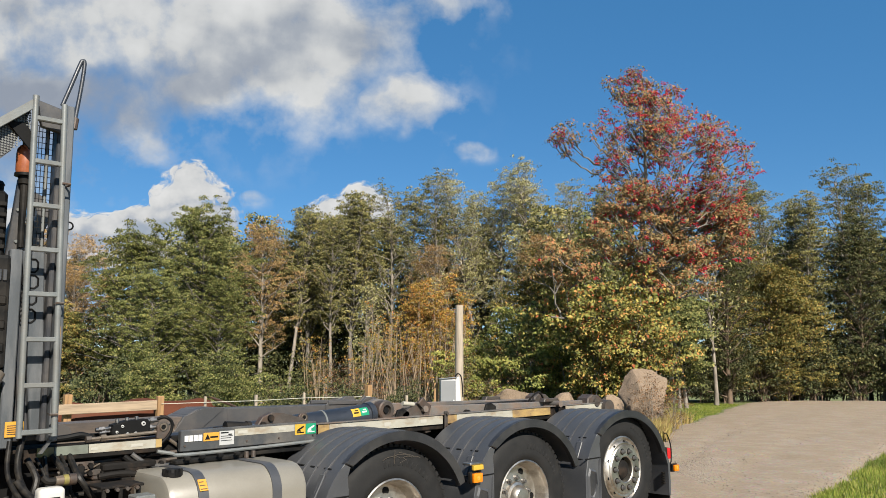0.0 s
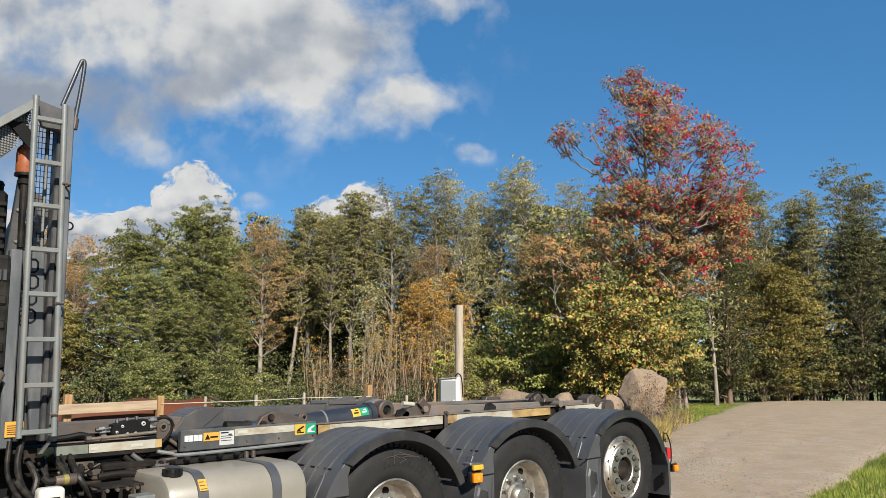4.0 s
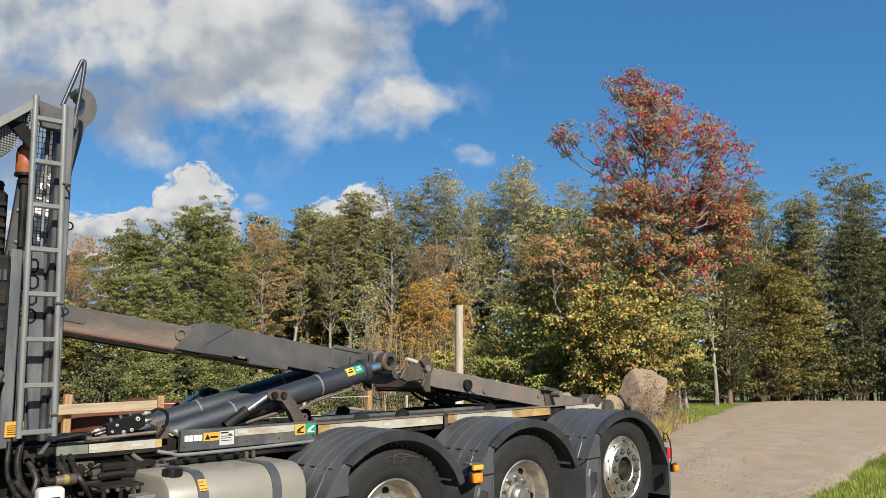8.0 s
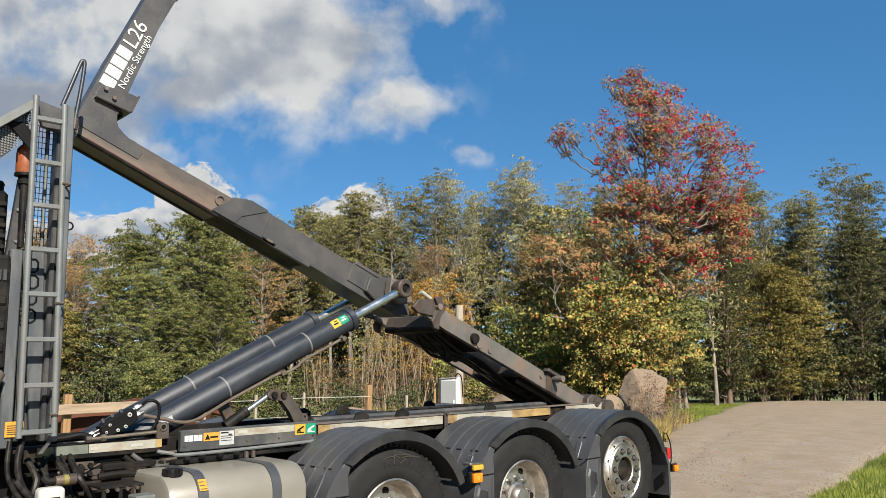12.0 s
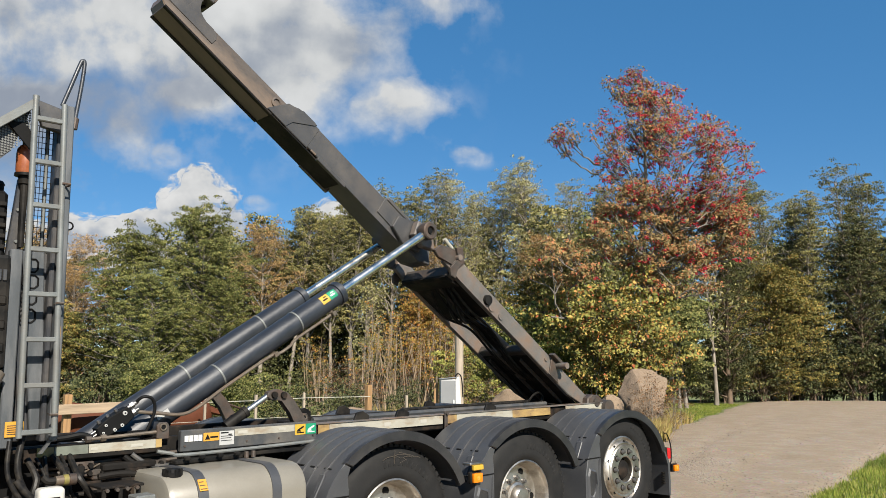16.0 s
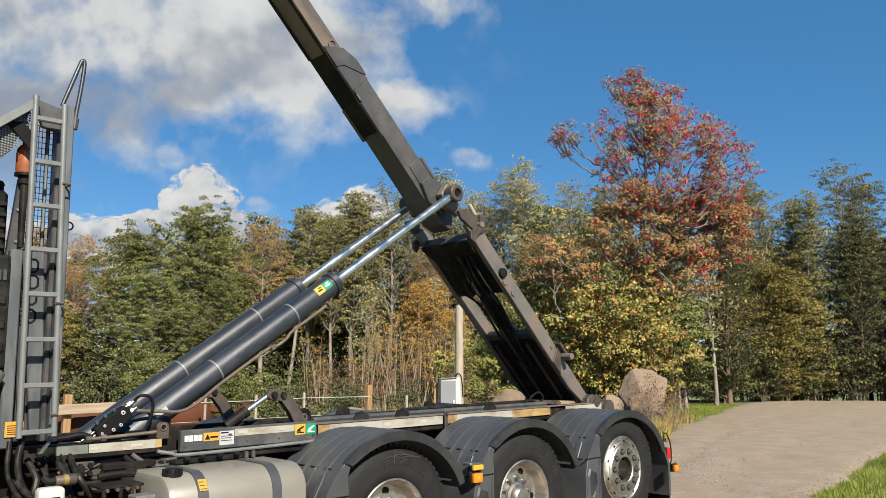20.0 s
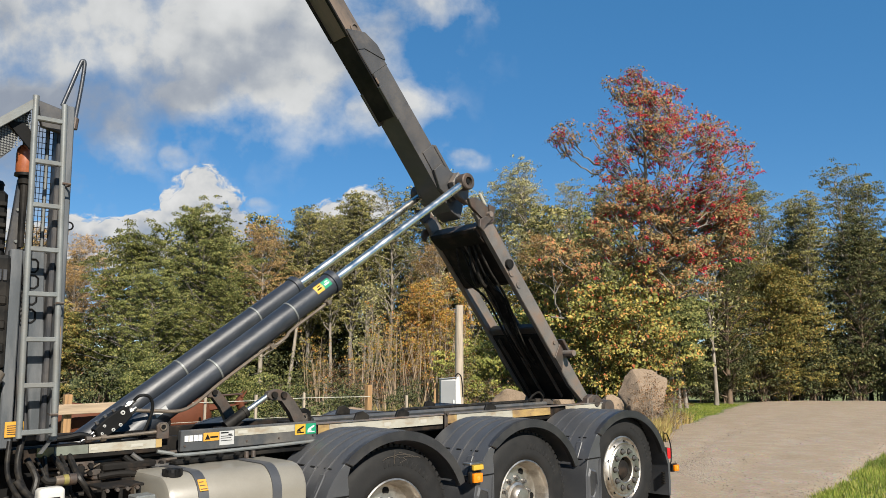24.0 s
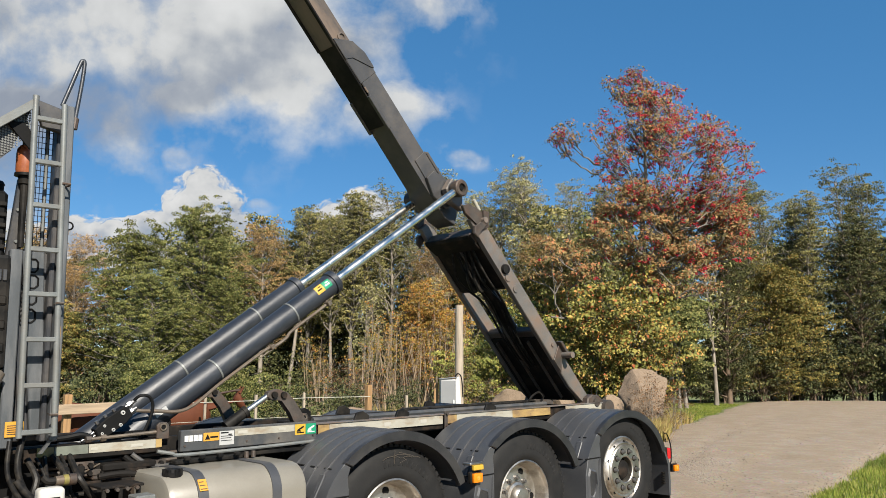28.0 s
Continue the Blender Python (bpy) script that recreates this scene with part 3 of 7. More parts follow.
def fill_wood():
    """The rows behind and the undergrowth, along the curve of the wood's edge."""
    rng = random.Random(7)
    edge = [(4, 44), (12, 41), (17, 35), (21, 32.5), (26, 31), (31, 27.5), (35, 23), (40.5, 20), (46, 15.5), (51, 9), (58, 2)]
    rows = []
    for i in range(len(edge) - 1):
        a, b = Vector(edge[i]), Vector(edge[i + 1])
        n = Vector((b.y - a.y, a.x - b.x)).normalized()
        if n.dot(Vector((1, 1))) < 0:
            n = -n
        for j in range(3):
            p = a.lerp(b, (j + rng.uniform(0.1, 0.9)) / 3) + n * rng.uniform(3.0, 5.5)
            rows.append((rng.choice(["fill_a", "fill_b", "fill_a", "olive_a"]), p.x, p.y, rng.uniform(7.5, 9.8)))
        for j in range(2):
            p = a.lerp(b, (j + rng.uniform(0.1, 0.9)) / 2) + n * rng.uniform(7.0, 10)
            rows.append((rng.choice(["fill_a", "fill_b"]), p.x, p.y, rng.uniform(7.5, 9.8)))
        for j in range(3):
            p = a.lerp(b, (j + rng.uniform(0.1, 0.9)) / 3) + n * rng.uniform(-1.2, 1.5)
            if 18 < p.x < 33 and j:
                continue
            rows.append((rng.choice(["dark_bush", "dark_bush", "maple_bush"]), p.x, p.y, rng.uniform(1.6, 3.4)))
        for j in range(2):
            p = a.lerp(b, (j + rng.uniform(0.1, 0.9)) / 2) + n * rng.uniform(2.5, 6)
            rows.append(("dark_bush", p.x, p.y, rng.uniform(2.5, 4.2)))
    wood_row(rows, "trees inside the wood")


fill_wood()


# ---- rowan with red berries ----
ROWAN = Matrix(((0.731, 0.682, 0, 21.5), (-0.682, 0.731, 0, 14.4), (0, 0, 1, 0), (0, 0, 0, 1)))   # x across, y away from the road


def build_rowan():
    """A crooked trunk from which boughs grow to places spread through a round crown."""
    rng = np.random.default_rng(21)
    knots = [wander(rng, (0, 0, -0.1), (0.10, 0, 1), 4.0, 8, 0.05)]
    lines = [(knots[0], np.linspace(0.17, 0.12, 9))]
    for way, length in (((0.45, 0.1, 1), 3.6), ((-0.12, -0.1, 1), 5.6), ((0.7, -0.15, 1.0), 3.6), ((0.3, 0.5, 1), 3.4)):
        k = wander(rng, knots[0][-1], way, length * 1.1, 8, 0.09, 0.03)
        knots.append(k)
        lines.append((k, np.linspace(0.10, 0.03, 9)))
    limb = wander(rng, knots[0][6], (-1.0, -0.25, 0.30), 3.2, 8, 0.10, 0.03)
    knots.append(limb)
    lines.append((limb, np.linspace(0.09, 0.03, 9)))

    def cloud(n, centre, radii, lo=0.45):
        d = rng.normal(size=(n, 3))
        d /= np.linalg.norm(d, axis=1)[:, None]
        return np.array(centre) + d * np.array(radii) * rng.uniform(lo ** 3, 1, (n, 1)) ** (1 / 3)

    spots, outs, tips, tan, tan_out = [], [], [], [], []
    nodes = np.concatenate([k for k in knots])
    for count, centre, radii, red in ((270, (1.75, 0, 8.0), (2.55, 2.0, 2.2), 0.9), (80, (1.0, 0, 9.8), (1.7, 1.0, 1.2), 0.9), (36, (0.3, 0, 10.8), (0.85, 0.6, 0.75), 0.9), (20, (-1.4, -0.3, 9.0), (1.1, 0.6, 0.6), 0.7),
                                      (34, (-2.3, -0.5, 4.9), (1.3, 0.7, 0.8), 0.45), (60, (3.2, 0.2, 7.0), (1.3, 0.8, 0.9), 0.6), (90, (2.9, 0.2, 6.0), (1.7, 1.1, 1.2), 0.3), (110, (0.6, -0.2, 5.7), (2.0, 1.2, 1.2), 0.35), (60, (0.4, -0.1, 6.9), (1.5, 1.0, 0.8), 0.4), (40, (1.6, -0.3, 4.6), (1.5, 0.8, 0.9), 0.3)):
        goals = cloud(int(count * 1.35), centre, radii)
        goals = goals[[noise.noise(Vector(g) * 1.1 + Vector((3, 8, 1))) + 0.5 * noise.noise(Vector(g) * 2.3) > -0.22 for g in goals]]
        heart = np.array(centre) - (0.3 * (centre[0] > 0), 0, radii[2] * 0.5)
        for g in goals[np.argsort(np.linalg.norm(goals - heart, axis=1))]:
            away = nodes - g + (0.35 * np.sign(g[0] - 1.2), 0, 0.55)
            k = np.argmin(np.linalg.norm(away, axis=1) + np.clip(away[:, 2] - 0.35, 0, 9) * 2.5)
            p = nodes[k]
            gap = np.linalg.norm(g - p)
            if gap < 0.15:
                continue
            u = np.linspace(0, 1, 6)[:, None]
            line = p + (g - p) * u + np.array((0, 0, -0.06)) * gap * np.sin(math.pi * u) + rng.normal(size=(6, 3)) * 0.035 * gap * (u > 0) * (u < 1)
            r = min(0.045, 0.009 + 0.018 * gap)
            lines.append((line, np.linspace(r * 1.2, 0.006, 6)))
            nodes = np.concatenate([nodes, line[2:]])
            pts, way = leaf_pad(rng, line[-1], 0.30, 44 if red > 0.5 else 80, 0.7)
            (spots if red > 0.5 else tan).append(pts)
            (outs if red > 0.5 else tan_out).append(way)
            ripe = noise.noise(Vector(g) * 0.9 + Vector((0, 5, 2))) + 0.12 * (g[0] - 1.0)
            for _ in range(3):
                if rng.random() < red * (0.62 + 1.1 * ripe):
                    tips.append(line[-1] + rng.normal(size=3) * (0.14, 0.14, 0.09) + (0, 0, -0.05))
    e = empty("rowan_tree", "rowan with red berry clusters and thin rusty autumn leaves", "tree", ROWAN)
    v, f = tubes_mesh(lines)
    trunk = quick_mesh("trunk", v, f, M_BARK)
    trunk.shade_smooth()
    o = new("trunk", trunk)
    o.parent = e
    for name, at, way, mat, size in (("crown", spots, outs, L_ROWAN, 0.060), ("lower_crown", tan, tan_out, L_RUSTY, 0.068)):
        v, f = leaf_cloud(rng, np.concatenate(at), np.concatenate(way), size)
        o = new(name, quick_mesh(name, v, f, mat))
        o.parent = e
    tips = np.array(tips)
    c = np.repeat(tips, 10, 0) + rng.normal(size=(len(tips) * 10, 3)) * (0.055, 0.055, 0.03)
    r = rng.uniform(0.018, 0.028, (len(c), 1, 1))
    octa = np.array([(1, 0, 0), (0, 1, 0), (-1, 0, 0), (0, -1, 0), (0, 0, 1), (0, 0, -1)])
    tri = np.array([(0, 1, 4), (1, 2, 4), (2, 3, 4), (3, 0, 4), (1, 0, 5), (2, 1, 5), (3, 2, 5), (0, 3, 5)])
    v = (c[:, None] + octa[None] * r).reshape(-1, 3)
    f = (tri[None] + 6 * np.arange(len(c))[:, None, None]).reshape(-1, 3)
    o = new("fruit", quick_mesh("fruit", v, f, L_BERRY))
    o.parent = e
    o["label"] = "clusters of red berries"


build_rowan()
tree_kind("rowan_low", L_YELLOW, M_BARKP, seed=23, h=5.2, spread=1.3, base=0.1, limbs=46, clumps=4, leaves=36, leaf=0.12, trunk_r=0.06, stems=4, clump_r=0.42, rise=0.6, twigs=0.3)
HEIGHT["rowan_low"] = 5.2
TEXT["rowan"] = "yellowing large-leaved shrub at the foot of the rowan"


wood_row([("dark_bush", 24.4, 31.4, 2.6), ("dark_bush", 21.8, 32.6, 2.4), ("dark_bush", 27.4, 29.6, 2.4),
          ("bush", 24.4, 21.6, 2.8), ("bush", 22.6, 23.2, 2.8), ("maple_bush", 26.4, 19.0, 3.8), ("dry_bush", 17.1, 10.95, 1.35), ("dry_bush", 17.9, 10.75, 1.1), ("dry_bush", 19.9, 26.4, 2.0), ("dry_bush", 18.7, 27.2, 1.9), ("dry_bush", 20.8, 24.4, 2.2), ("ochre", 38.6, 20.0, 5.0), ("dark_bush", 40.6, 20.4, 3.0)])

wood_row([("dark_bush", 12.6, 17.6, 1.15), ("dark_bush", 13.6, 18.5, 1.3), ("dark_bush", 11.4, 17.9, 1.2), ("dark_bush", 14.8, 17.6, 1.2), ("dark_bush", 10.2, 16.6, 1.0), ("russet", 12.3, 38.4, 6.4), ("ochre", 11.7, 37.6, 4.4), ("maple_bush", 10.4, 19.6, 1.3), ("dark_bush", 9.0, 18.4, 1.2), ("maple_bush", 12.0, 20.4, 1.4), ("dark_bush", 13.2, 24.6, 2.2), ("dry_bush", 13.6, 21.8, 1.2), ("dry_bush", 16.2, 20.6, 1.2), ("maple_bush", 12.2, 23.6, 1.7), ("maple_bush", 10.6, 25.0, 1.8), ("dark_bush", 9.2, 26.0, 2.0), ("dry_bush", 18.4, 19.2, 1.9), ("bush", 19.6, 19.6, 2.3), ("dry_bush", 14.0, 19.0, 1.3), ("maple_bush", 11.6, 28.4, 2.2), ("maple_bush", 14.2, 27.0, 2.2), ("dry_bush", 20.4, 18.0, 2.2), ("bush", 22.0, 18.2, 2.6), ("dry_bush", 15.4, 14.2, 1.2), ("dry_bush", 13.6, 14.4, 1.3)])
wood_row([("rowan_low", 20.5, 14.2, 4.0), ("rowan_low", 20.0, 14.9, 3.4), ("rowan_low", 20.9, 13.6, 4.5), ("rowan_low", 20.9, 13.0, 3.0)], "shrubs under the rowan")

wood_row([("cane", 18.2, 24.0, 3.6), ("cane", 19.0, 23.4, 4.2), ("cane", 19.8, 22.6, 3.8), ("cane", 20.5, 21.9, 4.4), ("cane", 21.2, 21.4, 3.8), ("cane", 20.2, 24.6, 4.6), ("cane", 21.6, 23.4, 4.8), ("cane", 22.0, 20.4, 3.4), ("cane", 17.0, 25.2, 3.4)])

# leafy skirts of the wood beside the road, and the shrubs before the rowan
wood_row([("dark_bush", 37.6, 19.4, 2.6), ("dark_bush", 39.4, 18.6, 3.2), ("ochre", 41.0, 17.9, 3.6), ("dark_bush", 42.4, 16.9, 2.8), ("dark_bush", 43.9, 15.7, 3.4), ("dark_bush", 45.2, 14.2, 3.0), ("ochre", 46.4, 12.8, 3.6), ("dark_bush", 47.6, 11.4, 3.2), ("dark_bush", 36.0, 20.0, 2.2),
          ("bush", 21.0, 17.8, 3.4), ("ochre", 23.5, 20.0, 5.6), ("fill_a", 27.2, 22.6, 8.6), ("fill_b", 29.4, 21.0, 8.0), ("russet", 25.2, 21.2, 7.0), ("maple_bush", 22.8, 16.2, 3.0)])
wood_row([("rowan_low", 21.2, 15.6, 4.6)], "shrubs under the rowan")

# the slim trees of the middle of the wood
wood_row([("olive_a", 21.1, 33.9, 10.1), ("olive_b", 22.6, 34.6, 10.2), ("olive_a", 23.1, 33.0, 9.6), ("olive_b", 24.2, 32.9, 10.8), ("olive_a", 25.3, 32.5, 11.3), ("airy", 25.7, 31.5, 11.4), ("olive_b", 27.1, 31.9, 11.3),
          ("airy", 27.6, 30.4, 12.2), ("pale_a", 28.9, 30.2, 11.8), ("pale_a", 29.3, 28.6, 12.5), ("pale_b", 30.8, 28.6, 12.2), ("pale_b", 31.3, 26.6, 12.9), ("pale_a", 32.9, 26.5, 12.6), ("pale_b", 32.1, 24.8, 11.6),
          ("olive_b", 33.2, 23.7, 10.8), ("olive_b", 36.0, 21.6, 9.8), ("russet", 26.2, 29.0, 7.6), ("young_green", 30.3, 17.85, 5.7), ("sapling", 34.6, 18.5, 9.0), ("thicket", 22.1, 25.3, 6.3), ("thicket", 23.4, 24.3, 5.9), ("thicket", 23.0, 25.6, 6.3), ("sapling", 20.9, 27.0, 5.2), ("sapling", 25.2, 27.8, 6.0)])
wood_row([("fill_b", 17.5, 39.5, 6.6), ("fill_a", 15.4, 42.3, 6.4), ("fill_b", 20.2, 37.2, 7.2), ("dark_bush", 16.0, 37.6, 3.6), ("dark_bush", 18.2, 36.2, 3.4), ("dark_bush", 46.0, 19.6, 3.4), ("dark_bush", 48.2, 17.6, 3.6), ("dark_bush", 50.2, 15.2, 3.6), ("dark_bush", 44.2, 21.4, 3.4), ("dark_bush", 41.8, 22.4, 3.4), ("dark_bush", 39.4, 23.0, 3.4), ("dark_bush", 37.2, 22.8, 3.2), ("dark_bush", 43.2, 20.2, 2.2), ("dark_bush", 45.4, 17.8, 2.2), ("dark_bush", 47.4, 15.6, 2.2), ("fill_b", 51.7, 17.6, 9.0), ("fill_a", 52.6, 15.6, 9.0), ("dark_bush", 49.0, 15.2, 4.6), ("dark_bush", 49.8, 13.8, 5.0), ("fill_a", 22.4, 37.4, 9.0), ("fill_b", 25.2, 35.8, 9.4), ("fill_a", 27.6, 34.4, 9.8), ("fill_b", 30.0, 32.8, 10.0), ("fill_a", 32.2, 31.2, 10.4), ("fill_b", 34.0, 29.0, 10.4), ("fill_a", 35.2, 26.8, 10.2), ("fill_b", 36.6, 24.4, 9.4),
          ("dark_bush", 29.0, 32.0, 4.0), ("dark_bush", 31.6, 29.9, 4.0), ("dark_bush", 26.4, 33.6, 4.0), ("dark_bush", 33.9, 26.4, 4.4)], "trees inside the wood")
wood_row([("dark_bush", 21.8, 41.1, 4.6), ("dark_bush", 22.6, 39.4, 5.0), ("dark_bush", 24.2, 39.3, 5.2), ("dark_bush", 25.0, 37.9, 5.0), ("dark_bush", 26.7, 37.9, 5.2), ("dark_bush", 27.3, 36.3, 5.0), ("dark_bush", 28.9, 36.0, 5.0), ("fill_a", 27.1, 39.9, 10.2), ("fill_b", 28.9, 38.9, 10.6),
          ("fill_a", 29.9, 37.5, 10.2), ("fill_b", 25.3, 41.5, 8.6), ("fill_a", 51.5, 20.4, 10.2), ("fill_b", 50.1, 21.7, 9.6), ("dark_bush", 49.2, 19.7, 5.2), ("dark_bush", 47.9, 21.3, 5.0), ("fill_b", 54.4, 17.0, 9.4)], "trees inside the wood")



# ---- hooklift truck ----
TRUCK = empty("hooklift_truck", "grey hooklift truck with three rear axles, parked on gravel", "truck", pose(0, 0, -0.058, 0, -0.83, 0))
MID = 5.45                    # the arm's centre line
AXLES = ((3.582, 0.507), (4.952, 0.507), (6.322, 0.597))


def bar_label(name, parent, x0, x1, y, z0, z1, mat, inks=(), label=""):
    """A thin plate on a side that faces -y, with bars of print (share of width and height) in ink."""
    b = box(B(), x0, x1, y, y + 0.003, z0, z1)
    o = part(name, b, mat, parent, label)
    for u0, u1, w0, w1, ink in inks:
        b = box(B(), x0 + (x1 - x0) * u0, x0 + (x1 - x0) * u1, y - 0.002, y + 0.001, z0 + (z1 - z0) * w0, z0 + (z1 - z0) * w1)
        part("print", b, ink, o)
    return o


def build_wheel_meshes():
    out = {}
    # tyre, drawn from the outer side (y = 0) inwards
    R = 0.525
    prof = [(0.292, 0.012), (0.305, -0.004), (0.36, -0.020), (0.42, -0.022), (0.470, -0.010), (0.500, 0.010), (0.520, 0.032), (R, 0.05)]
    for k in range(4):
        y = 0.075 + k * 0.05
        prof += [(R, y), (R - 0.014, y + 0.003), (R - 0.014, y + 0.011), (R, y + 0.014)]
    prof += [(R, 0.27), (0.50, 0.30), (0.42, 0.33), (0.30, 0.31)]
    for r in (0.34, 0.445):
        i = next(k for k, p in enumerate(prof) if p[0] > r)
        prof.insert(i, (r + 0.004, prof[i][1] - 0.003))
    b = lathe(B(), prof, 56)
    for k in range(64):
        a = 2 * math.pi * k / 64
        m = Matrix.Rotation(a, 4, "Y")
        box(b, R - 0.016, R + 0.006, 0.022, 0.058, -0.017, 0.017, m=m)
    for k in range(11):
        a = radians(48) + 0.105 * k
        box(b, 0.385, 0.430, -0.0235, -0.018, -0.013, 0.013, 0.002, m=Matrix.Rotation(-a, 4, "Y"))
    out["tyre"] = b
    # outward dish
    b = lathe(B(), [(0.300, 0.02), (0.300, -0.004), (0.290, -0.008), (0.280, 0.004), (0.268, 0.01), (0.258, -0.012), (0.240, -0.024), (0.225, -0.022), (0.215, -0.034), (0.120, -0.036), (0.112, -0.030), (0.110, 0.05)], 48)
    out["rim_out"] = b
    b = lathe(B(), [(0.110, 0.03), (0.085, 0.03), (0.080, -0.012), (0.060, -0.022), (0.0001, -0.024)], 28)
    out["hub_out"] = b
    # deep inward dish
    b = lathe(B(), [(0.300, 0.02), (0.300, -0.004), (0.290, -0.008), (0.278, 0.004), (0.268, 0.03), (0.260, 0.07), (0.248, 0.105), (0.225, 0.112), (0.150, 0.100), (0.120, 0.098)], 48)
    out["rim_in"] = b
    b = lathe(B(), [(0.128, 0.101), (0.118, 0.078), (0.096, 0.070), (0.088, 0.035), (0.070, 0.018), (0.0001, 0.014)], 28)
    out["hub_in"] = b
    return out


def build_wheels():
    made = build_wheel_meshes()
    mats = {"tyre": M_RUBBER, "rim_out": M_ALU, "rim_in": M_ALU, "hub_out": M_FRAME, "hub_in": M_ALU}
    meshes = {}
    for k, b in made.items():
        o = part(k, b, mats[k], None, smooth=True)
        meshes[k] = o.data
        bpy.data.objects.remove(o)
    nut = part("nut", rod(rod(B(), (0, 0.004, 0), (0, -0.012, 0), 0.021, 0.021, 12), (0, -0.012, 0), (0, -0.034, 0), 0.0155, 0.013, 6), M_NUT)
    # flat dark discs painted for the shade in hand holes and nut recesses
    hole = part("hole", rod(B(), (0, 0.004, 0), (0, -0.0015, 0), 0.026, 0.026, 16), M_INK)
    recess = part("nut_recess", rod(B(), (0, 0.004, 0), (0, -0.0015, 0), 0.026, 0.026, 16), M_FRAME)
    nut_me, hole_me, recess_me = nut.data, hole.data, recess.data
    bpy.data.objects.remove(recess)
    bpy.data.objects.remove(nut)
    bpy.data.objects.remove(hole)
    for side in (0, 1):
        for i, (x, z) in enumerate(AXLES):
            dish = "out" if i == 2 else "in"
            m = pose(x, 4.345, z, 0, 17 * i + 6, 0) if not side else pose(x, 2 * 5.55 - 4.345, z, 0, 0, 180)
            rim = new("wheel", meshes["rim_" + dish])
            rim.parent, rim.matrix_basis = TRUCK, m
            tagged(rim, "truck wheel with outward alloy dish, axle lifted" if i == 2 else "truck wheel with deep alloy dish")
            for n, me in (("tyre", meshes["tyre"]), ("hub", meshes["hub_" + dish])):
                o = new(n, me)
                o.parent = rim
            if side:
                continue
            if i == 0:
                for a0, a1, r0, r1 in ((62, 98, 0.470, 0.445), (70, 92, 0.430, 0.452), (55, 75, 0.480, 0.44), (84, 85, 0.49, 0.40), (64, 80, 0.455, 0.475), (78, 70, 0.40, 0.43)):
                    pts = [((r0 + (r1 - r0) * n / 6) * math.cos(radians(a0 + (a1 - a0) * n / 6 + 12)), -0.0255, (r0 + (r1 - r0) * n / 6 + 0.006 * (n % 2)) * math.sin(radians(a0 + (a1 - a0) * n / 6 + 12))) for n in range(7)]
                    part("scratch", tube(B(), pts, 0.0009, 4), M_PIPE, rim)
            for k in range(10):
                a = 2 * math.pi * k / 10
                r, y = (0.1675, -0.036) if i == 2 else (0.150, 0.101)
                o = new("wheel_nut", nut_me)
                o.parent, o.matrix_basis = rim, pose(r * math.cos(a), y, r * math.sin(a))
                if i == 2:
                    o = new("nut_recess", recess_me)
                    o.parent, o.matrix_basis = rim, pose(r * math.cos(a), y, r * math.sin(a)) @ Matrix.Diagonal((1.1, 1.6, 1.1, 1))
                a += math.pi / 10
                o = new("hand_hole", hole_me)
                o.parent = rim
                if i == 2:
                    o.matrix_basis = pose(0.248 * math.cos(a), -0.0185, 0.248 * math.sin(a)) @ Matrix.Diagonal((0.55, 1, 0.55, 1))
                else:
                    o.matrix_basis = pose(0.203 * math.cos(a), 0.1075, 0.203 * math.sin(a)) @ Matrix.Diagonal((1.15, 1, 1.15, 1))
                if i < 2 and k % 2:
                    o.matrix_basis = pose(0.195 * math.cos(a), 0.19, 0.195 * math.sin(a))


def arc(a0, a1, rx, rz, n=22):
    return [(rx * math.cos(radians(a0 + (a1 - a0) * i / n)), rz * math.sin(radians(a0 + (a1 - a0) * i / n))) for i in range(n + 1)]


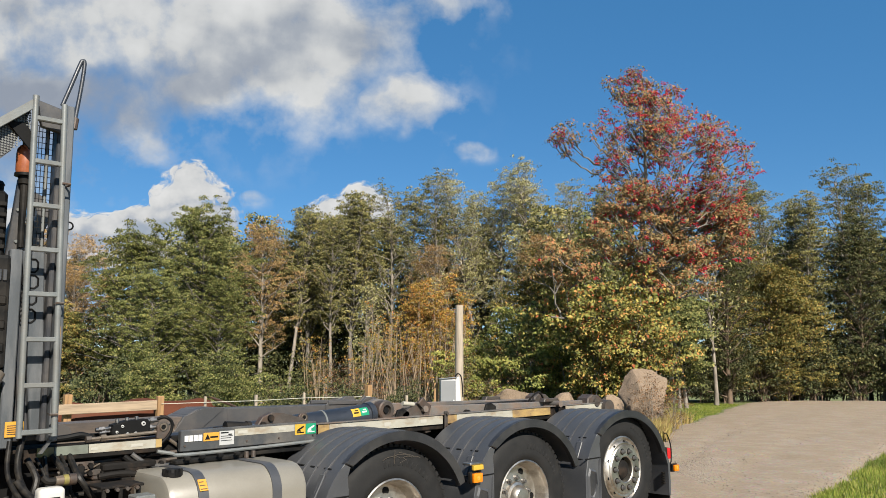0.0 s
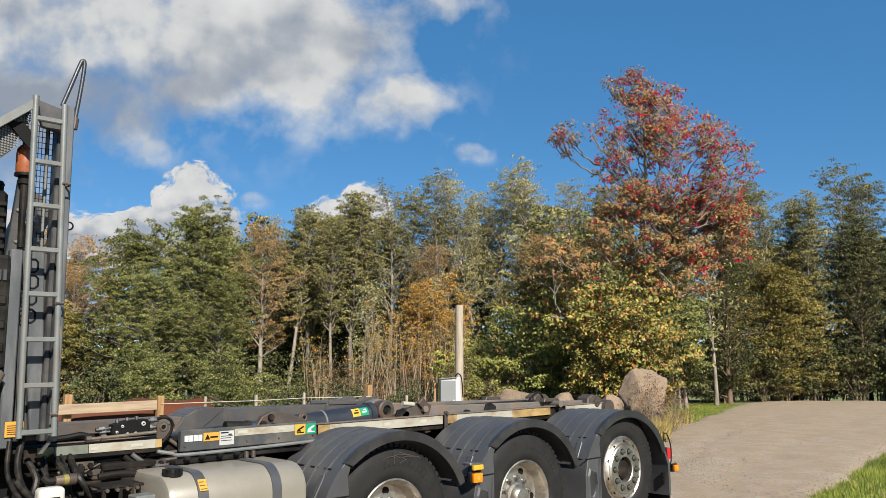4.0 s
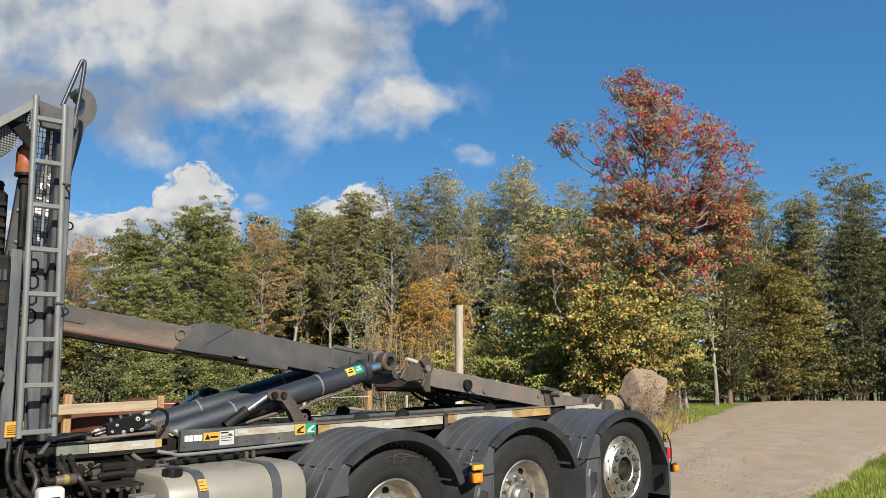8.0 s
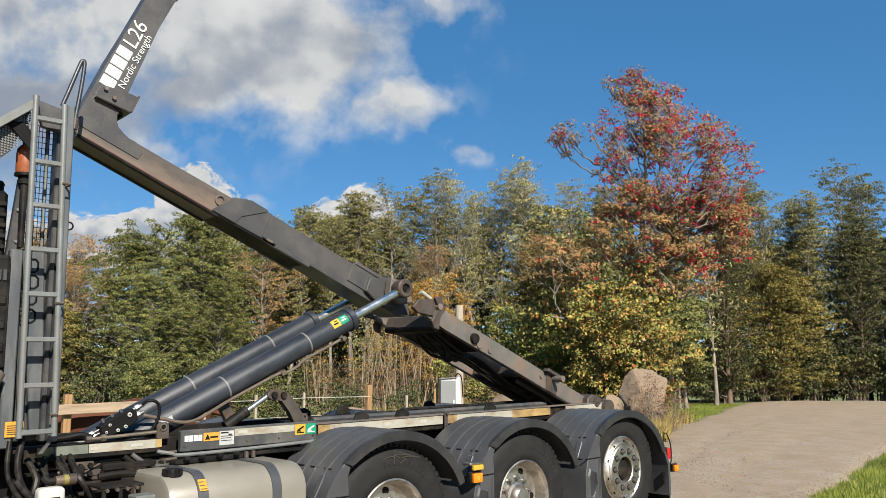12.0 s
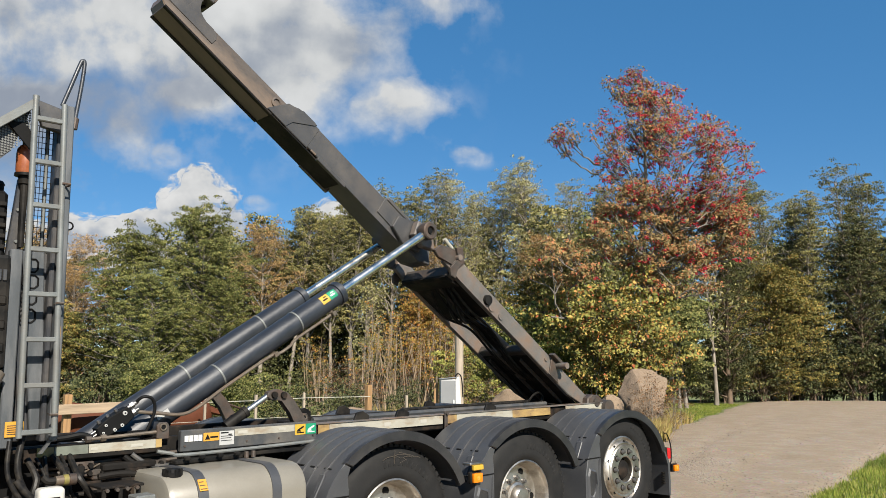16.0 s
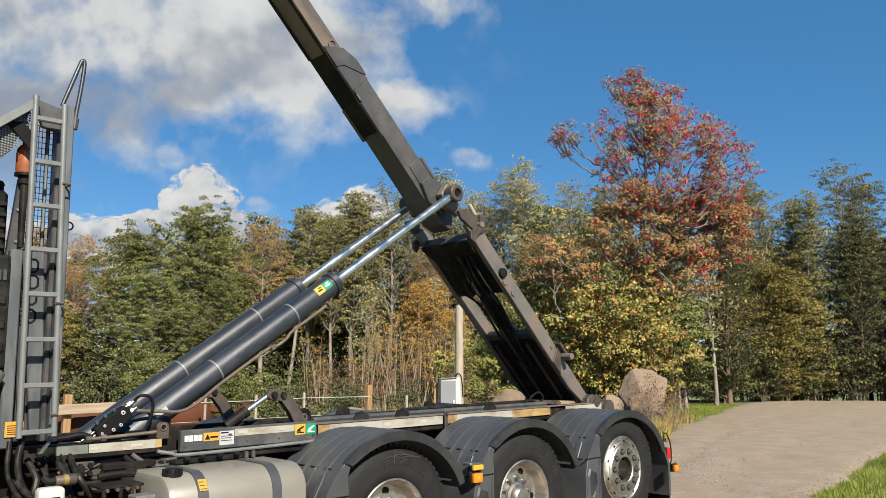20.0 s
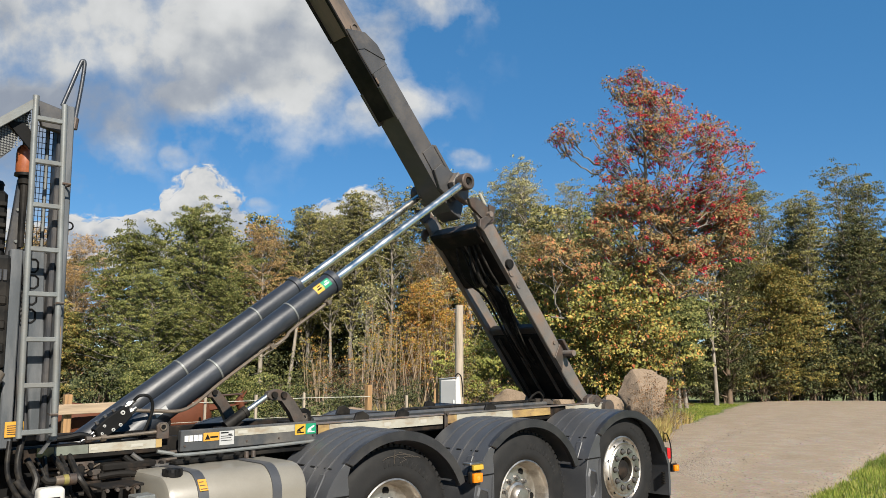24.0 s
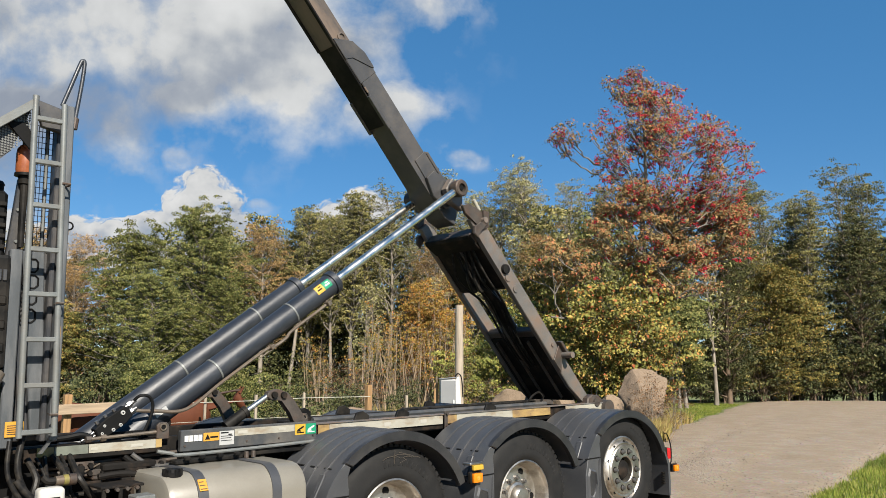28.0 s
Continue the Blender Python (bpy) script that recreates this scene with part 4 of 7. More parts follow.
def build_fender(cx, cz, y0, y1, out, tail):
    """A plastic mudguard over one wheel; out is the sign of its outer side."""
    top = arc(22, 158, 0.665, 0.622)
    shell = top + [(-0.650, 0.10), (-0.662, -0.34), (-0.640, -0.34), (-0.628, 0.10)] + [(x * 0.972, z * 0.97) for x, z in reversed(top)]
    if tail:
        shell = [(0.70, -0.22), (0.705, 0.08)] + shell[:-1] + [shell[-1], (0.67, 0.07), (0.67, -0.22)]
    f = part("mudguard", prism(B(), [(cx + x, cz + z) for x, z in shell], y0, y1), M_FENDER, TRUCK, smooth=True)
    lip_o, lip_i = arc(20, 134, 0.668, 0.625), arc(20, 131, 0.606, 0.561)
    ye = y0 if out < 0 else y1
    b = prism(B(), [(cx + x, cz + z) for x, z in lip_o + lip_i[::-1]], ye - 0.012 if out < 0 else ye - 0.03, ye + 0.03 if out < 0 else ye + 0.012, 0.006)
    part("edge_lip", b, M_LIP, f, smooth=True)
    if out > 0:
        return
    for y, w in ((y0 + 0.125, 0.02), (y0 + 0.25, 0.02), (y0 + 0.375, 0.02), (y0 + 0.50, 0.02)):
        o, i = arc(30, 160, 0.674, 0.631), arc(30, 160, 0.655, 0.612)
        part("rib", prism(B(), [(cx + x, cz + z) for x, z in o + i[::-1]], y, y + w, 0.004), M_FENDER, f, smooth=True)
    def on_top(a, y, lift=0.0):
        return pose(cx + (0.665 + lift) * math.cos(radians(a)), y, cz + (0.622 + lift) * math.sin(radians(a)), 0, 90 - a, 0)

    for y in (y0 + 0.13, y0 + 0.29, y0 + 0.45):
        part("slot", box(B(), -0.006, 0.006, -0.042, 0.042, -0.002, 0.0035, 0.001, on_top(139, y)), M_INK, f)
    for y in (y0 + 0.13, y0 + 0.45):
        part("strap_recess", box(B(), -0.085, 0.085, -0.028, 0.028, -0.006, 0.007, 0.004, on_top(151, y)), M_FENDER, f)
        part("slot", box(B(), -0.006, 0.006, -0.035, 0.035, -0.002, 0.0035, 0.001, on_top(161.5, y)), M_INK, f)
    # joint seam where upper and lower shells meet
    part("seam", box(B(), cx - 0.675, cx - 0.655, y0 + 0.02, y1 - 0.01, cz + 0.235, cz + 0.247, 0.003), M_BLACK, f)
    # front side panel beside the tyre, with a seam, a moulded grip and creases
    side = arc(134, 158, 0.664, 0.621, 6) + [(-0.650, 0.10), (-0.662, -0.36), (-0.43, -0.36), (-0.425, 0.28), (-0.445, 0.36), (-0.41, 0.42)]
    sk = part("front_panel", prism(B(), [(cx + x, cz + z) for x, z in side], y0 - 0.004, y0 + 0.036, 0.006), M_FENDER, f)
    part("seam", box(B(), cx - 0.655, cx - 0.43, y0 - 0.007, y0 - 0.002, cz + 0.236, cz + 0.246), M_INK, sk)
    ring_o = [(-0.62, -0.10), (-0.625, 0.10), (-0.60, 0.165), (-0.50, 0.135), (-0.485, 0.02), (-0.51, -0.04), (-0.555, -0.11)]
    ring_i = [(-0.605, -0.075), (-0.61, 0.095), (-0.592, 0.145), (-0.515, 0.12), (-0.502, 0.02), (-0.525, -0.03), (-0.563, -0.09)]
    b = B()
    lo, hi = [[b.verts.new((cx + x, y, cz + z)) for x, z in ring] for ring, y in ((ring_o, y0 - 0.003), (ring_i, y0 - 0.016))]
    deep = [b.verts.new((cx + x * 0.985 - 0.008, y0 - 0.005, cz + z * 0.86 + 0.003)) for x, z in ring_i]
    for p, q in ((lo, hi), (hi, deep)):
        for n in range(len(p)):
            b.faces.new((p[n], p[(n + 1) % len(p)], q[(n + 1) % len(p)], q[n]))
    part("grip_rim", b, M_FENDER, sk)
    part("grip_hollow", prism(B(), [(cx + x * 0.985 - 0.008, cz + z * 0.86 + 0.003) for x, z in ring_i], y0 - 0.0055, y0 - 0.003), M_LIP, sk)
    for x, z0, z1 in ((-0.465, -0.36, 0.22), (-0.448, -0.36, 0.24)):
        part("crease", box(B(), cx + x, cx + x + 0.006, y0 - 0.009, y0 - 0.003, cz + z0, cz + z1, 0.002), M_FENDER, sk)


def build_fenders():
    for i, (x, z) in enumerate(AXLES):
        build_fender(x, 0.507, 4.275, 4.93, -1, i == 2)
        build_fender(x, 0.507, 2 * 5.55 - 4.93, 2 * 5.55 - 4.275, 1, i == 2)
    # rear mud flap and its ribs
    flap = part("mud_flap", box(B(), 7.03, 7.05, 4.30, 4.90, 0.16, 0.62, 0.006), M_BLACK, TRUCK)
    for k in range(5):
        part("flap_rib", box(B(), 6.955, 7.03, 4.31, 4.335, 0.40 + 0.024 * k, 0.412 + 0.024 * k), M_BLACK, flap)
    part("guard_wire", tube(B(), soft([(6.97, 4.28, 0.88), (7.03, 4.29, 0.86), (7.10, 4.30, 0.74), (7.09, 4.30, 0.60), (7.04, 4.3, 0.56)]), 0.006, 6), M_BLACK, TRUCK)


def build_lamp(name, x, y, z, w, h, lens, label):
    lamp = part(name, box(B(), x - w / 2 - 0.008, x + w / 2 + 0.008, y + 0.015, y + 0.05, z - h / 2 - 0.008, z + h / 2 + 0.008, 0.005), M_BLACK, TRUCK, label)
    part("lens", box(B(), x - w / 2, x + w / 2, y - 0.012, y + 0.016, z - h / 2, z + h / 2, 0.008, seg=2), lens, lamp, smooth=True)
    part("reflector_ring", rod(rod(B(), (x, y - 0.0135, z), (x, y - 0.01, z), 0.016, 0.016, 16), (x, y - 0.0150, z), (x, y - 0.012, z), 0.006, 0.006, 10), M_ORANGE, lamp)
    return lamp


def build_chassis():
    for y in (5.14, 5.80):
        b = box(B(), -0.6, 7.25, y, y + 0.09, 0.74, 1.02, 0.008)
        f = part("chassis_beam", b, M_FRAME, TRUCK, "dark grimy steel chassis beam")
        if y < MID:
            for k in range(15):
                x = 1.2 + k * 0.165
                for z in (0.80, 0.95):
                    part("bolt", rod(B(), (x, y, z), (x, y - 0.022, z), 0.017, 0.015, 6), M_RUST, f)
    for x in (0.4, 1.7, 2.9, 4.25, 5.6, 7.0):
        part("cross_member", box(B(), x, x + 0.12, 5.23, 5.80, 0.78, 0.98, 0.01), M_FRAME, TRUCK)
    for x, z in AXLES:
        part("axle", rod(B(), (x, 4.62, z), (x, 6.54, z), 0.085, 0.085, 18), M_FRAME, TRUCK, smooth=True)
        part("suspension_box", box(B(), x - 0.16, x + 0.16, 5.02, 5.14, 0.5, 0.86, 0.03), M_FRAME, TRUCK)
    # brackets between the front tank and the beam
    for i, (x0, x1, z0, z1) in enumerate(((1.80, 2.12, 0.985, 1.03), (1.74, 2.0, 0.94, 0.965), (2.02, 2.35, 0.93, 0.975))):
        b = box(B(), x0, x1, 4.86, 5.12, z0, z1, 0.01)
        part("bracket", b, M_RUST if i % 2 else M_FRAME, TRUCK)
    for x in (1.66, 1.86, 2.06, 2.22):
        o = part("bracket", prism(B(), [(x, 0.72), (x + 0.02, 0.95), (x + 0.10, 0.95), (x + 0.13, 0.85), (x + 0.08, 0.70)], 4.78, 4.80, 0.003), M_FRAME, TRUCK)
        for dz in (0.78, 0.9):
            part("bolt", rod(B(), (x + 0.06, 4.78, dz), (x + 0.06, 4.757, dz), 0.016, 0.014, 6), M_RUST, o)
    # sub-frame with its cream strips
    for y0, y1 in ((5.0, 5.09), (5.83, 5.92)):
        near = y0 < MID
        r = part("subframe_rail", box(B(), 1.2, 6.98, y0 + 0.012, y1, 1.035, 1.148, 0.006), M_FRAME, TRUCK, "dirty steel sub-frame rail")
        if near:
            for x0, x1, mt in ((1.44, 1.53, M_LIME), (1.534, 1.72, M_OLDSTRIP), (1.724, 2.125, M_STRIP), (2.127, 2.165, M_YSTRIP)):
                bar_label("strip", r, x0, x1, 4.895, 1.098, 1.149, mt, () if mt is not M_STRIP else ((0.02, 0.12, 0.3, 0.6, M_FAINT), (0.62, 0.80, 0.3, 0.65, M_FAINT)))
            part("strip_mount", box(B(), 1.3, 2.17, 4.90, 5.02, 1.07, 1.15, 0.004), M_FRAME, r)
            for x0, x1, mt in ((3.40, 3.50, M_YSTRIP), (3.502, 4.665, M_STRIP), (4.72, 4.83, M_YSTRIP), (4.832, 5.55, M_STRIP), (5.552, 6.10, M_YSTRIP), (6.34, 6.95, M_STRIP)):
                bar_label("strip", r, x0, x1, 4.994, 1.080, 1.152, mt, () if x1 - x0 < 1 else ((0.15, 0.21, 0.3, 0.7, M_FAINT), (0.45, 0.51, 0.3, 0.7, M_FAINT), (0.78, 0.84, 0.3, 0.7, M_FAINT)))
            part("upper_lip", box(B(), 3.38, 6.98, 4.985, 5.10, 1.153, 1.162, 0.002), M_TILT, r)
            j = part("clamp_post", box(B(), 4.675, 4.71, 4.975, 4.995, 1.04, 1.185, 0.004), M_RUST, r)
            for z in (1.06, 1.165):
                part("bolt", rod(B(), (4.692, 4.975, z), (4.692, 4.955, z), 0.014, 0.012, 6), M_RUST, j)
        for x in (3.78, 4.20, 5.25):
            part("stop_plate", prism(B(), [(x, 1.15), (x + 0.03, 1.215), (x + 0.09, 1.225), (x + 0.15, 1.19), (x + 0.15, 1.15)], y0 + 0.06, y0 + 0.085, 0.003), M_BLACK, r)
    for x in (3.55, 4.45, 5.5, 6.6):
        part("cross_member", box(B(), x, x + 0.1, 5.1, 5.83, 1.06, 1.14, 0.008), M_FRAME, TRUCK)
    part("deck_pipe", tube(B(), [(3.5, 5.22, 1.17), (6.3, 5.22, 1.17)], 0.022, 8), M_PANEL, TRUCK)
    part("deck_pipe", tube(B(), [(4.6, 5.45, 1.185), (6.4, 5.45, 1.185)], 0.018, 8), M_HOSE, TRUCK)
    part("hose_loop", tube(B(), soft([(6.15, 5.35, 1.16), (6.2, 5.3, 1.25), (6.3, 5.3, 1.28), (6.38, 5.32, 1.22), (6.36, 5.35, 1.16)]), 0.011, 6), M_HOSE, TRUCK)
    # rear hinge
    for y in (5.06, 5.78):
        h = part("hinge_block", prism(B(), [(6.70, 1.05), (6.74, 1.21), (6.82, 1.245), (6.93, 1.23), (7.06, 1.14), (7.06, 1.05)], y - 0.05, y + 0.1, 0.012), M_RUST, TRUCK)
        part("hinge_pin", rod(B(), (6.86, y - 0.075, 1.164), (6.86, y + 0.12, 1.164), 0.045, 0.045, 18), M_RUST, h, smooth=True)
    part("rear_beam", box(B(), 7.0, 7.14, 4.55, 6.6, 0.82, 1.02, 0.02), M_FRAME, TRUCK)
    part("rear_roller", rod(B(), (7.02, 4.95, 1.10), (7.02, 5.2, 1.10), 0.085, 0.085, 24), M_RUST, TRUCK, smooth=True)
    # wheel chock roundels between the rear wheels
    for k in range(4):
        part("valve_nub", rod(B(), (4.02 + 0.05 * k, 4.97, 1.0 + 0.02 * (k % 2)), (4.02 + 0.05 * k, 4.90, 1.0 + 0.02 * (k % 2)), 0.022, 0.02, 10), M_RUST, TRUCK)


def build_side_panel():
    p = part("side_panel", box(B(), 2.285, 3.315, 4.885, 4.93, 1.055, 1.19, 0.006), M_PANEL, TRUCK, "grey side panel with lettering and warning labels")
    y = 4.882
    for k in range(4):
        x = 2.308 + 0.031 * k
        part("logo_block", box(B(), x, x + 0.026, y - 0.002, y + 0.004, 1.118, 1.156), M_WHITE, p, "white logo block")
    w = bar_label("warning_label", p, 2.437, 2.548, y, 1.112, 1.165, M_ORANGE, ((0.42, 0.92, 0.35, 0.55, M_INK),), "orange warning label")
    b = B()
    prism(b, [(2.447, 1.122), (2.483, 1.122), (2.465, 1.156)], y - 0.002, y + 0.001)
    part("warning_triangle", b, M_INK, w)
    bar_label("plate_label", p, 2.55, 2.655, y, 1.078, 1.168, M_LABELW, ((0.08, 0.6, 0.84, 0.93, M_INK), (0.08, 0.9, 0.62, 0.66, M_INK), (0.08, 0.8, 0.48, 0.52, M_INK), (0.6, 0.85, 0.7, 0.78, M_INK), (0.08, 0.85, 0.3, 0.34, M_INK)), "silver rating plate")
    bar_label("strip", p, 2.66, 3.125, y, 1.13, 1.176, M_STRIP, ((0.05, 0.2, 0.3, 0.72, M_FAINT), (0.72, 0.84, 0.3, 0.72, M_FAINT)), "cream strip")
    for x0, mt, ink in ((3.13, M_YELLOW, M_INK), (3.219, M_GREEN, M_WHITE)):
        l = bar_label("direction_label", p, x0, x0 + 0.086, y, 1.103, 1.176, mt, ((0.15, 0.85, 0.15, 0.25, ink),), "")
        part("pictogram", prism(B(), [(x0 + 0.012, 1.125), (x0 + 0.02, 1.140), (x0 + 0.068, 1.164), (x0 + 0.074, 1.155), (x0 + 0.04, 1.137), (x0 + 0.05, 1.125)], y - 0.002, y + 0.001), ink, l)
    for x in (2.31, 2.75, 3.0, 3.28):
        part("bolt", rod(B(), (x, 4.887, 1.092), (x, 4.878, 1.092), 0.007, 0.007, 8), M_RUST, p)
    part("lower_tray", box(B(), 2.29, 3.30, 4.86, 4.95, 0.995, 1.02, 0.004), M_BLACK, TRUCK)
    part("edge_rail", tube(B(), soft([(2.13, 4.88, 1.075), (2.22, 4.87, 1.055), (2.3, 4.87, 1.040), (2.8, 4.87, 1.042), (3.31, 4.87, 1.052)], 8), 0.012, 8), M_GREY, TRUCK)
    for x in (2.19, 3.24):
        e = part("lifting_eye", prism(B(), [(x - 0.035, 1.14), (x - 0.035, 1.225), (x - 0.02, 1.245), (x + 0.03, 1.245), (x + 0.045, 1.225), (x + 0.045, 1.14)], 4.95, 4.975, 0.004), M_RUST, TRUCK)
        part("eye_hole", rod(B(), (x + 0.005, 4.952, 1.215), (x + 0.005, 4.947, 1.215), 0.016, 0.016, 14), M_INK, e)
        part("eye_ring", tube(B(), [(x + 0.005 + 0.02 * math.cos(a * math.pi / 6), 4.946, 1.215 + 0.02 * math.sin(a * math.pi / 6)) for a in range(13)], 0.005, 6), M_PIPE, e)


def build_tank():
    b = B()
    # rounded rectangle in y and z, drawn out along x
    ring = []
    for cy, cz, a0 in ((4.78, 0.83, 0), (4.45, 0.83, 90), (4.45, 0.50, 180), (4.78, 0.50, 270)):
        for k in range(9):
            a = radians(a0 + 90 * k / 8)
            ring.append((cy + 0.16 * math.cos(a), cz + 0.16 * math.sin(a)))
    secs = [(1.955, 0.90), (1.965, 0.965), (1.99, 1.0), (2.82, 1.0), (2.845, 0.965), (2.855, 0.90)]
    rows = []
    for x, s in secs:
        rows.append([b.verts.new((x, 4.615 + (y - 4.615) * s, 0.665 + (z - 0.665) * s)) for y, z in ring])
    for p, q in zip(rows, rows[1:]):
        for i in range(len(ring)):
            b.faces.new((p[i], p[(i + 1) % len(ring)], q[(i + 1) % len(ring)], q[i]))
    b.faces.new(rows[0])
    b.faces.new(rows[-1])
    t = part("fuel_tank", b, M_TANK, TRUCK, "cream fuel tank with dark straps", smooth=True)
    for x in (2.125, 2.60):
        b = B()
        loops = []
        for xx, g in ((x, 0.0), (x, 0.007), (x + 0.062, 0.007), (x + 0.062, 0.0)):
            loops.append([b.verts.new((xx, 4.615 + (y - 4.615) * (1 + g * 3), 0.665 + (z - 0.665) * (1 + g * 3))) for y, z in ring])
        for p, q in zip(loops, loops[1:]):
            for i in range(len(ring)):
                b.faces.new((p[i], p[(i + 1) % len(ring)], q[(i + 1) % len(ring)], q[i]))
        part("strap", b, M_FENDER, t, smooth=True)
    cap = part("filler_cap", rod(rod(B(), (2.03, 4.43, 0.975), (2.03, 4.43, 1.0), 0.055, 0.055, 20), (2.03, 4.43, 1.0), (2.03, 4.43, 1.02), 0.048, 0.045, 20), M_BLACK, t, smooth=True)
    for k in range(8):
        a = k * math.pi / 4
        part("grip", box(B(), 2.03 + 0.05 * math.cos(a) - 0.008, 2.03 + 0.05 * math.cos(a) + 0.008, 4.43 + 0.05 * math.sin(a) - 0.008, 4.43 + 0.05 * math.sin(a) + 0.008, 0.985, 1.018, 0.002), M_BLACK, cap)
    l = part("tank_label", box(B(), -0.025, 0.025, -0.002, 0.002, -0.036, 0.036), M_ORANGE, t, "small yellow warning label", m=pose(2.158, 4.310, 0.926, -35, 0, 0))
    for k in range(3):
        part("print", box(B(), -0.020, 0.020 - 0.006 * k, -0.004, -0.001, -0.028 + 0.022 * k, -0.023 + 0.022 * k), M_RUST, l)
    # cable tray on top, with clips
    tr = part("tank_tray", box(B(), 2.2, 2.66, 4.76, 4.86, 0.995, 1.02, 0.006), M_BLACK, t)
    for x in (2.24, 2.34, 2.46, 2.58):
        part("clip", box(B(), x, x + 0.035, 4.71, 4.75, 1.02, 1.045, 0.006), M_BLACK, tr)
    for x in (2.47, 2.52):
        part("cap_nut", rod(B(), (x + 0.2, 4.74, 1.0), (x + 0.2, 4.74, 1.04), 0.016, 0.014, 8), M_RUST, t)
    part("end_bracket", box(B(), 1.80, 1.91, 4.36, 4.48, 0.86, 0.90, 0.006), M_GREY, t)


build_wheels()
build_fenders()
build_chassis()
build_side_panel()
build_tank()
build_lamp("side_marker_lamp", 4.315, 4.245, 0.742, 0.092, 0.068, M_AMBER, "amber side marker lamp")
lb = part("light_bracket", box(B(), 4.25, 4.39, 4.25, 4.34, 0.835, 0.852, 0.004), M_ALU, TRUCK)
part("lens", box(B(), 4.27, 4.375, 4.236, 4.262, 0.798, 0.834, 0.006, seg=2), M_YELLOW, lb)
build_lamp("side_marker_lamp", 7.165, 4.29, 0.53, 0.075, 0.06, M_AMBER, "amber side marker lamp")
tl = part("tail_lamp", box(B(), 7.14, 7.20, 4.40, 4.62, 0.59, 0.72, 0.008), M_BLACK, TRUCK)
part("lens", box(B(), 7.20, 7.265, 4.40, 4.62, 0.60, 0.71, 0.012, seg=2), M_RED, tl)


# ---- mast with ladder ----
def build_mast():
    lad = part("ladder", rod(rod(B(), (1.262, 4.6, 1.235), (1.243, 4.6, 3.10), 0.0165), (1.434, 4.6, 1.235), (1.395, 4.6, 3.08), 0.0165), M_GREY, TRUCK, "grey steel access ladder", smooth=True)
    for k in range(8):
        z = 1.262 + 0.2445 * k
        xr = 1.434 - 0.039 * (z - 1.235) / 1.85
        part("rung", box(B(), 1.262 - 0.019 * (z - 1.235) / 1.85, xr, 4.586, 4.614, z - 0.014, z + 0.014, 0.005), M_GREY, lad)
    for z in (1.35, 1.95, 2.62):
        part("clamp", tube(B(), [(1.40, 4.58, z), (1.44, 4.575, z), (1.45, 4.62, z), (1.43, 4.70, z)], 0.006, 6), M_RUST, lad)
    # dark rear post, folded plates, side plate
    m = part("mast_post", box(B(), 1.428, 1.472, 4.66, 4.76, 1.20, 3.10, 0.006), M_MAST, TRUCK, "tall grey mast post")
    part("post_plate", box(B(), 1.395, 1.424, 4.70, 4.78, 1.20, 3.08, 0.006), M_MASTD, m)
    plates = part("folded_plate", prism(B(), [(1.352, 1.24), (1.262, 2.245), (1.376, 2.245), (1.420, 1.24)], 4.74, 4.80, 0.006), M_MAST, TRUCK, "folded grey steel plate with dark lettering")
    # lit and shaded strips of the folds, put in as two mast colours
    part("fold", prism(B(), [(1.420, 1.24), (1.376, 2.245), (1.400, 2.24), (1.445, 1.24)], 4.765, 4.80, 0.004), M_MASTD, plates)
    part("fold", prism(B(), [(1.445, 1.24), (1.400, 2.24), (1.432, 2.22), (1.476, 1.24)], 4.735, 4.79, 0.005), M_MAST, plates)
    part("fold", prism(B(), [(1.300, 1.24), (1.255, 1.90), (1.262, 2.245), (1.352, 1.24)], 4.77, 4.80, 0.004), M_MASTD, plates)
    for k, (x, z) in enumerate(((1.316, 2.165), (1.309, 2.075), (1.305, 1.985), (1.304, 1.885))):
        out = [(0.040, -0.020), (0.040, 0.020), (0.022, 0.036), (-0.022, 0.036), (-0.040, 0.018), (-0.040, -0.018), (-0.022, -0.036), (0.022, -0.036), (0.040, -0.020)]
        part("logo_block", tube(B(), [(x + a * (0.7 if k == 0 else 1), 4.738, z + c) for a, c in out], 0.0055, 5), M_INK, plates, "black outlined logo block")
    part("side_plate", box(B(), 1.182, 1.244, 4.66, 4.72, 1.18, 2.24, 0.006), M_MAST, TRUCK)
    part("mast_core", box(B(), 1.17, 1.46, 4.83, 4.87, 1.2, 2.24, 0.006), M_MASTD, TRUCK)
    lab = part("warning_label", box(B(), 1.205, 1.295, 4.648, 4.652, 1.24, 1.32), M_ORANGE, TRUCK, "yellow warning label")
    for k in range(5):
        part("print", box(B(), 1.215, 1.275, 4.645, 4.649, 1.254 + 0.011 * k, 1.257 + 0.011 * k), M_RUST, lab)
    part("warning_label", box(B(), 1.426, 1.457, 4.654, 4.658, 1.765, 1.825), M_ORANGE, TRUCK, "small orange label")
    # mesh screen in a frame, upper half
    s = part("mesh_screen", B(), M_BLACK, TRUCK, "black wire mesh screen")
    b = B()
    for k in range(9):
        x = 1.262 + k * 0.019
        tube(b, [(x, 4.78, 2.27), (x, 4.78, 2.98)], 0.0022, 4)
    for k in range(22):
        z = 2.29 + k * 0.033
        tube(b, [(1.25, 4.778, z), (1.43, 4.778, z)], 0.0022, 4)
    part("wire_grid", b, M_BLACK, s)
    part("screen_post", box(B(), 1.415, 1.437, 4.76, 4.80, 2.24, 3.04, 0.004), M_MASTD, s)
    part("screen_post", box(B(), 1.36, 1.375, 4.775, 4.80, 2.24, 3.0, 0.004), M_GREY, s)
    part("screen_brace", box(B(), 1.24, 1.26, 4.78, 4.80, 2.24, 3.0, 0.004), M_MASTD, s)
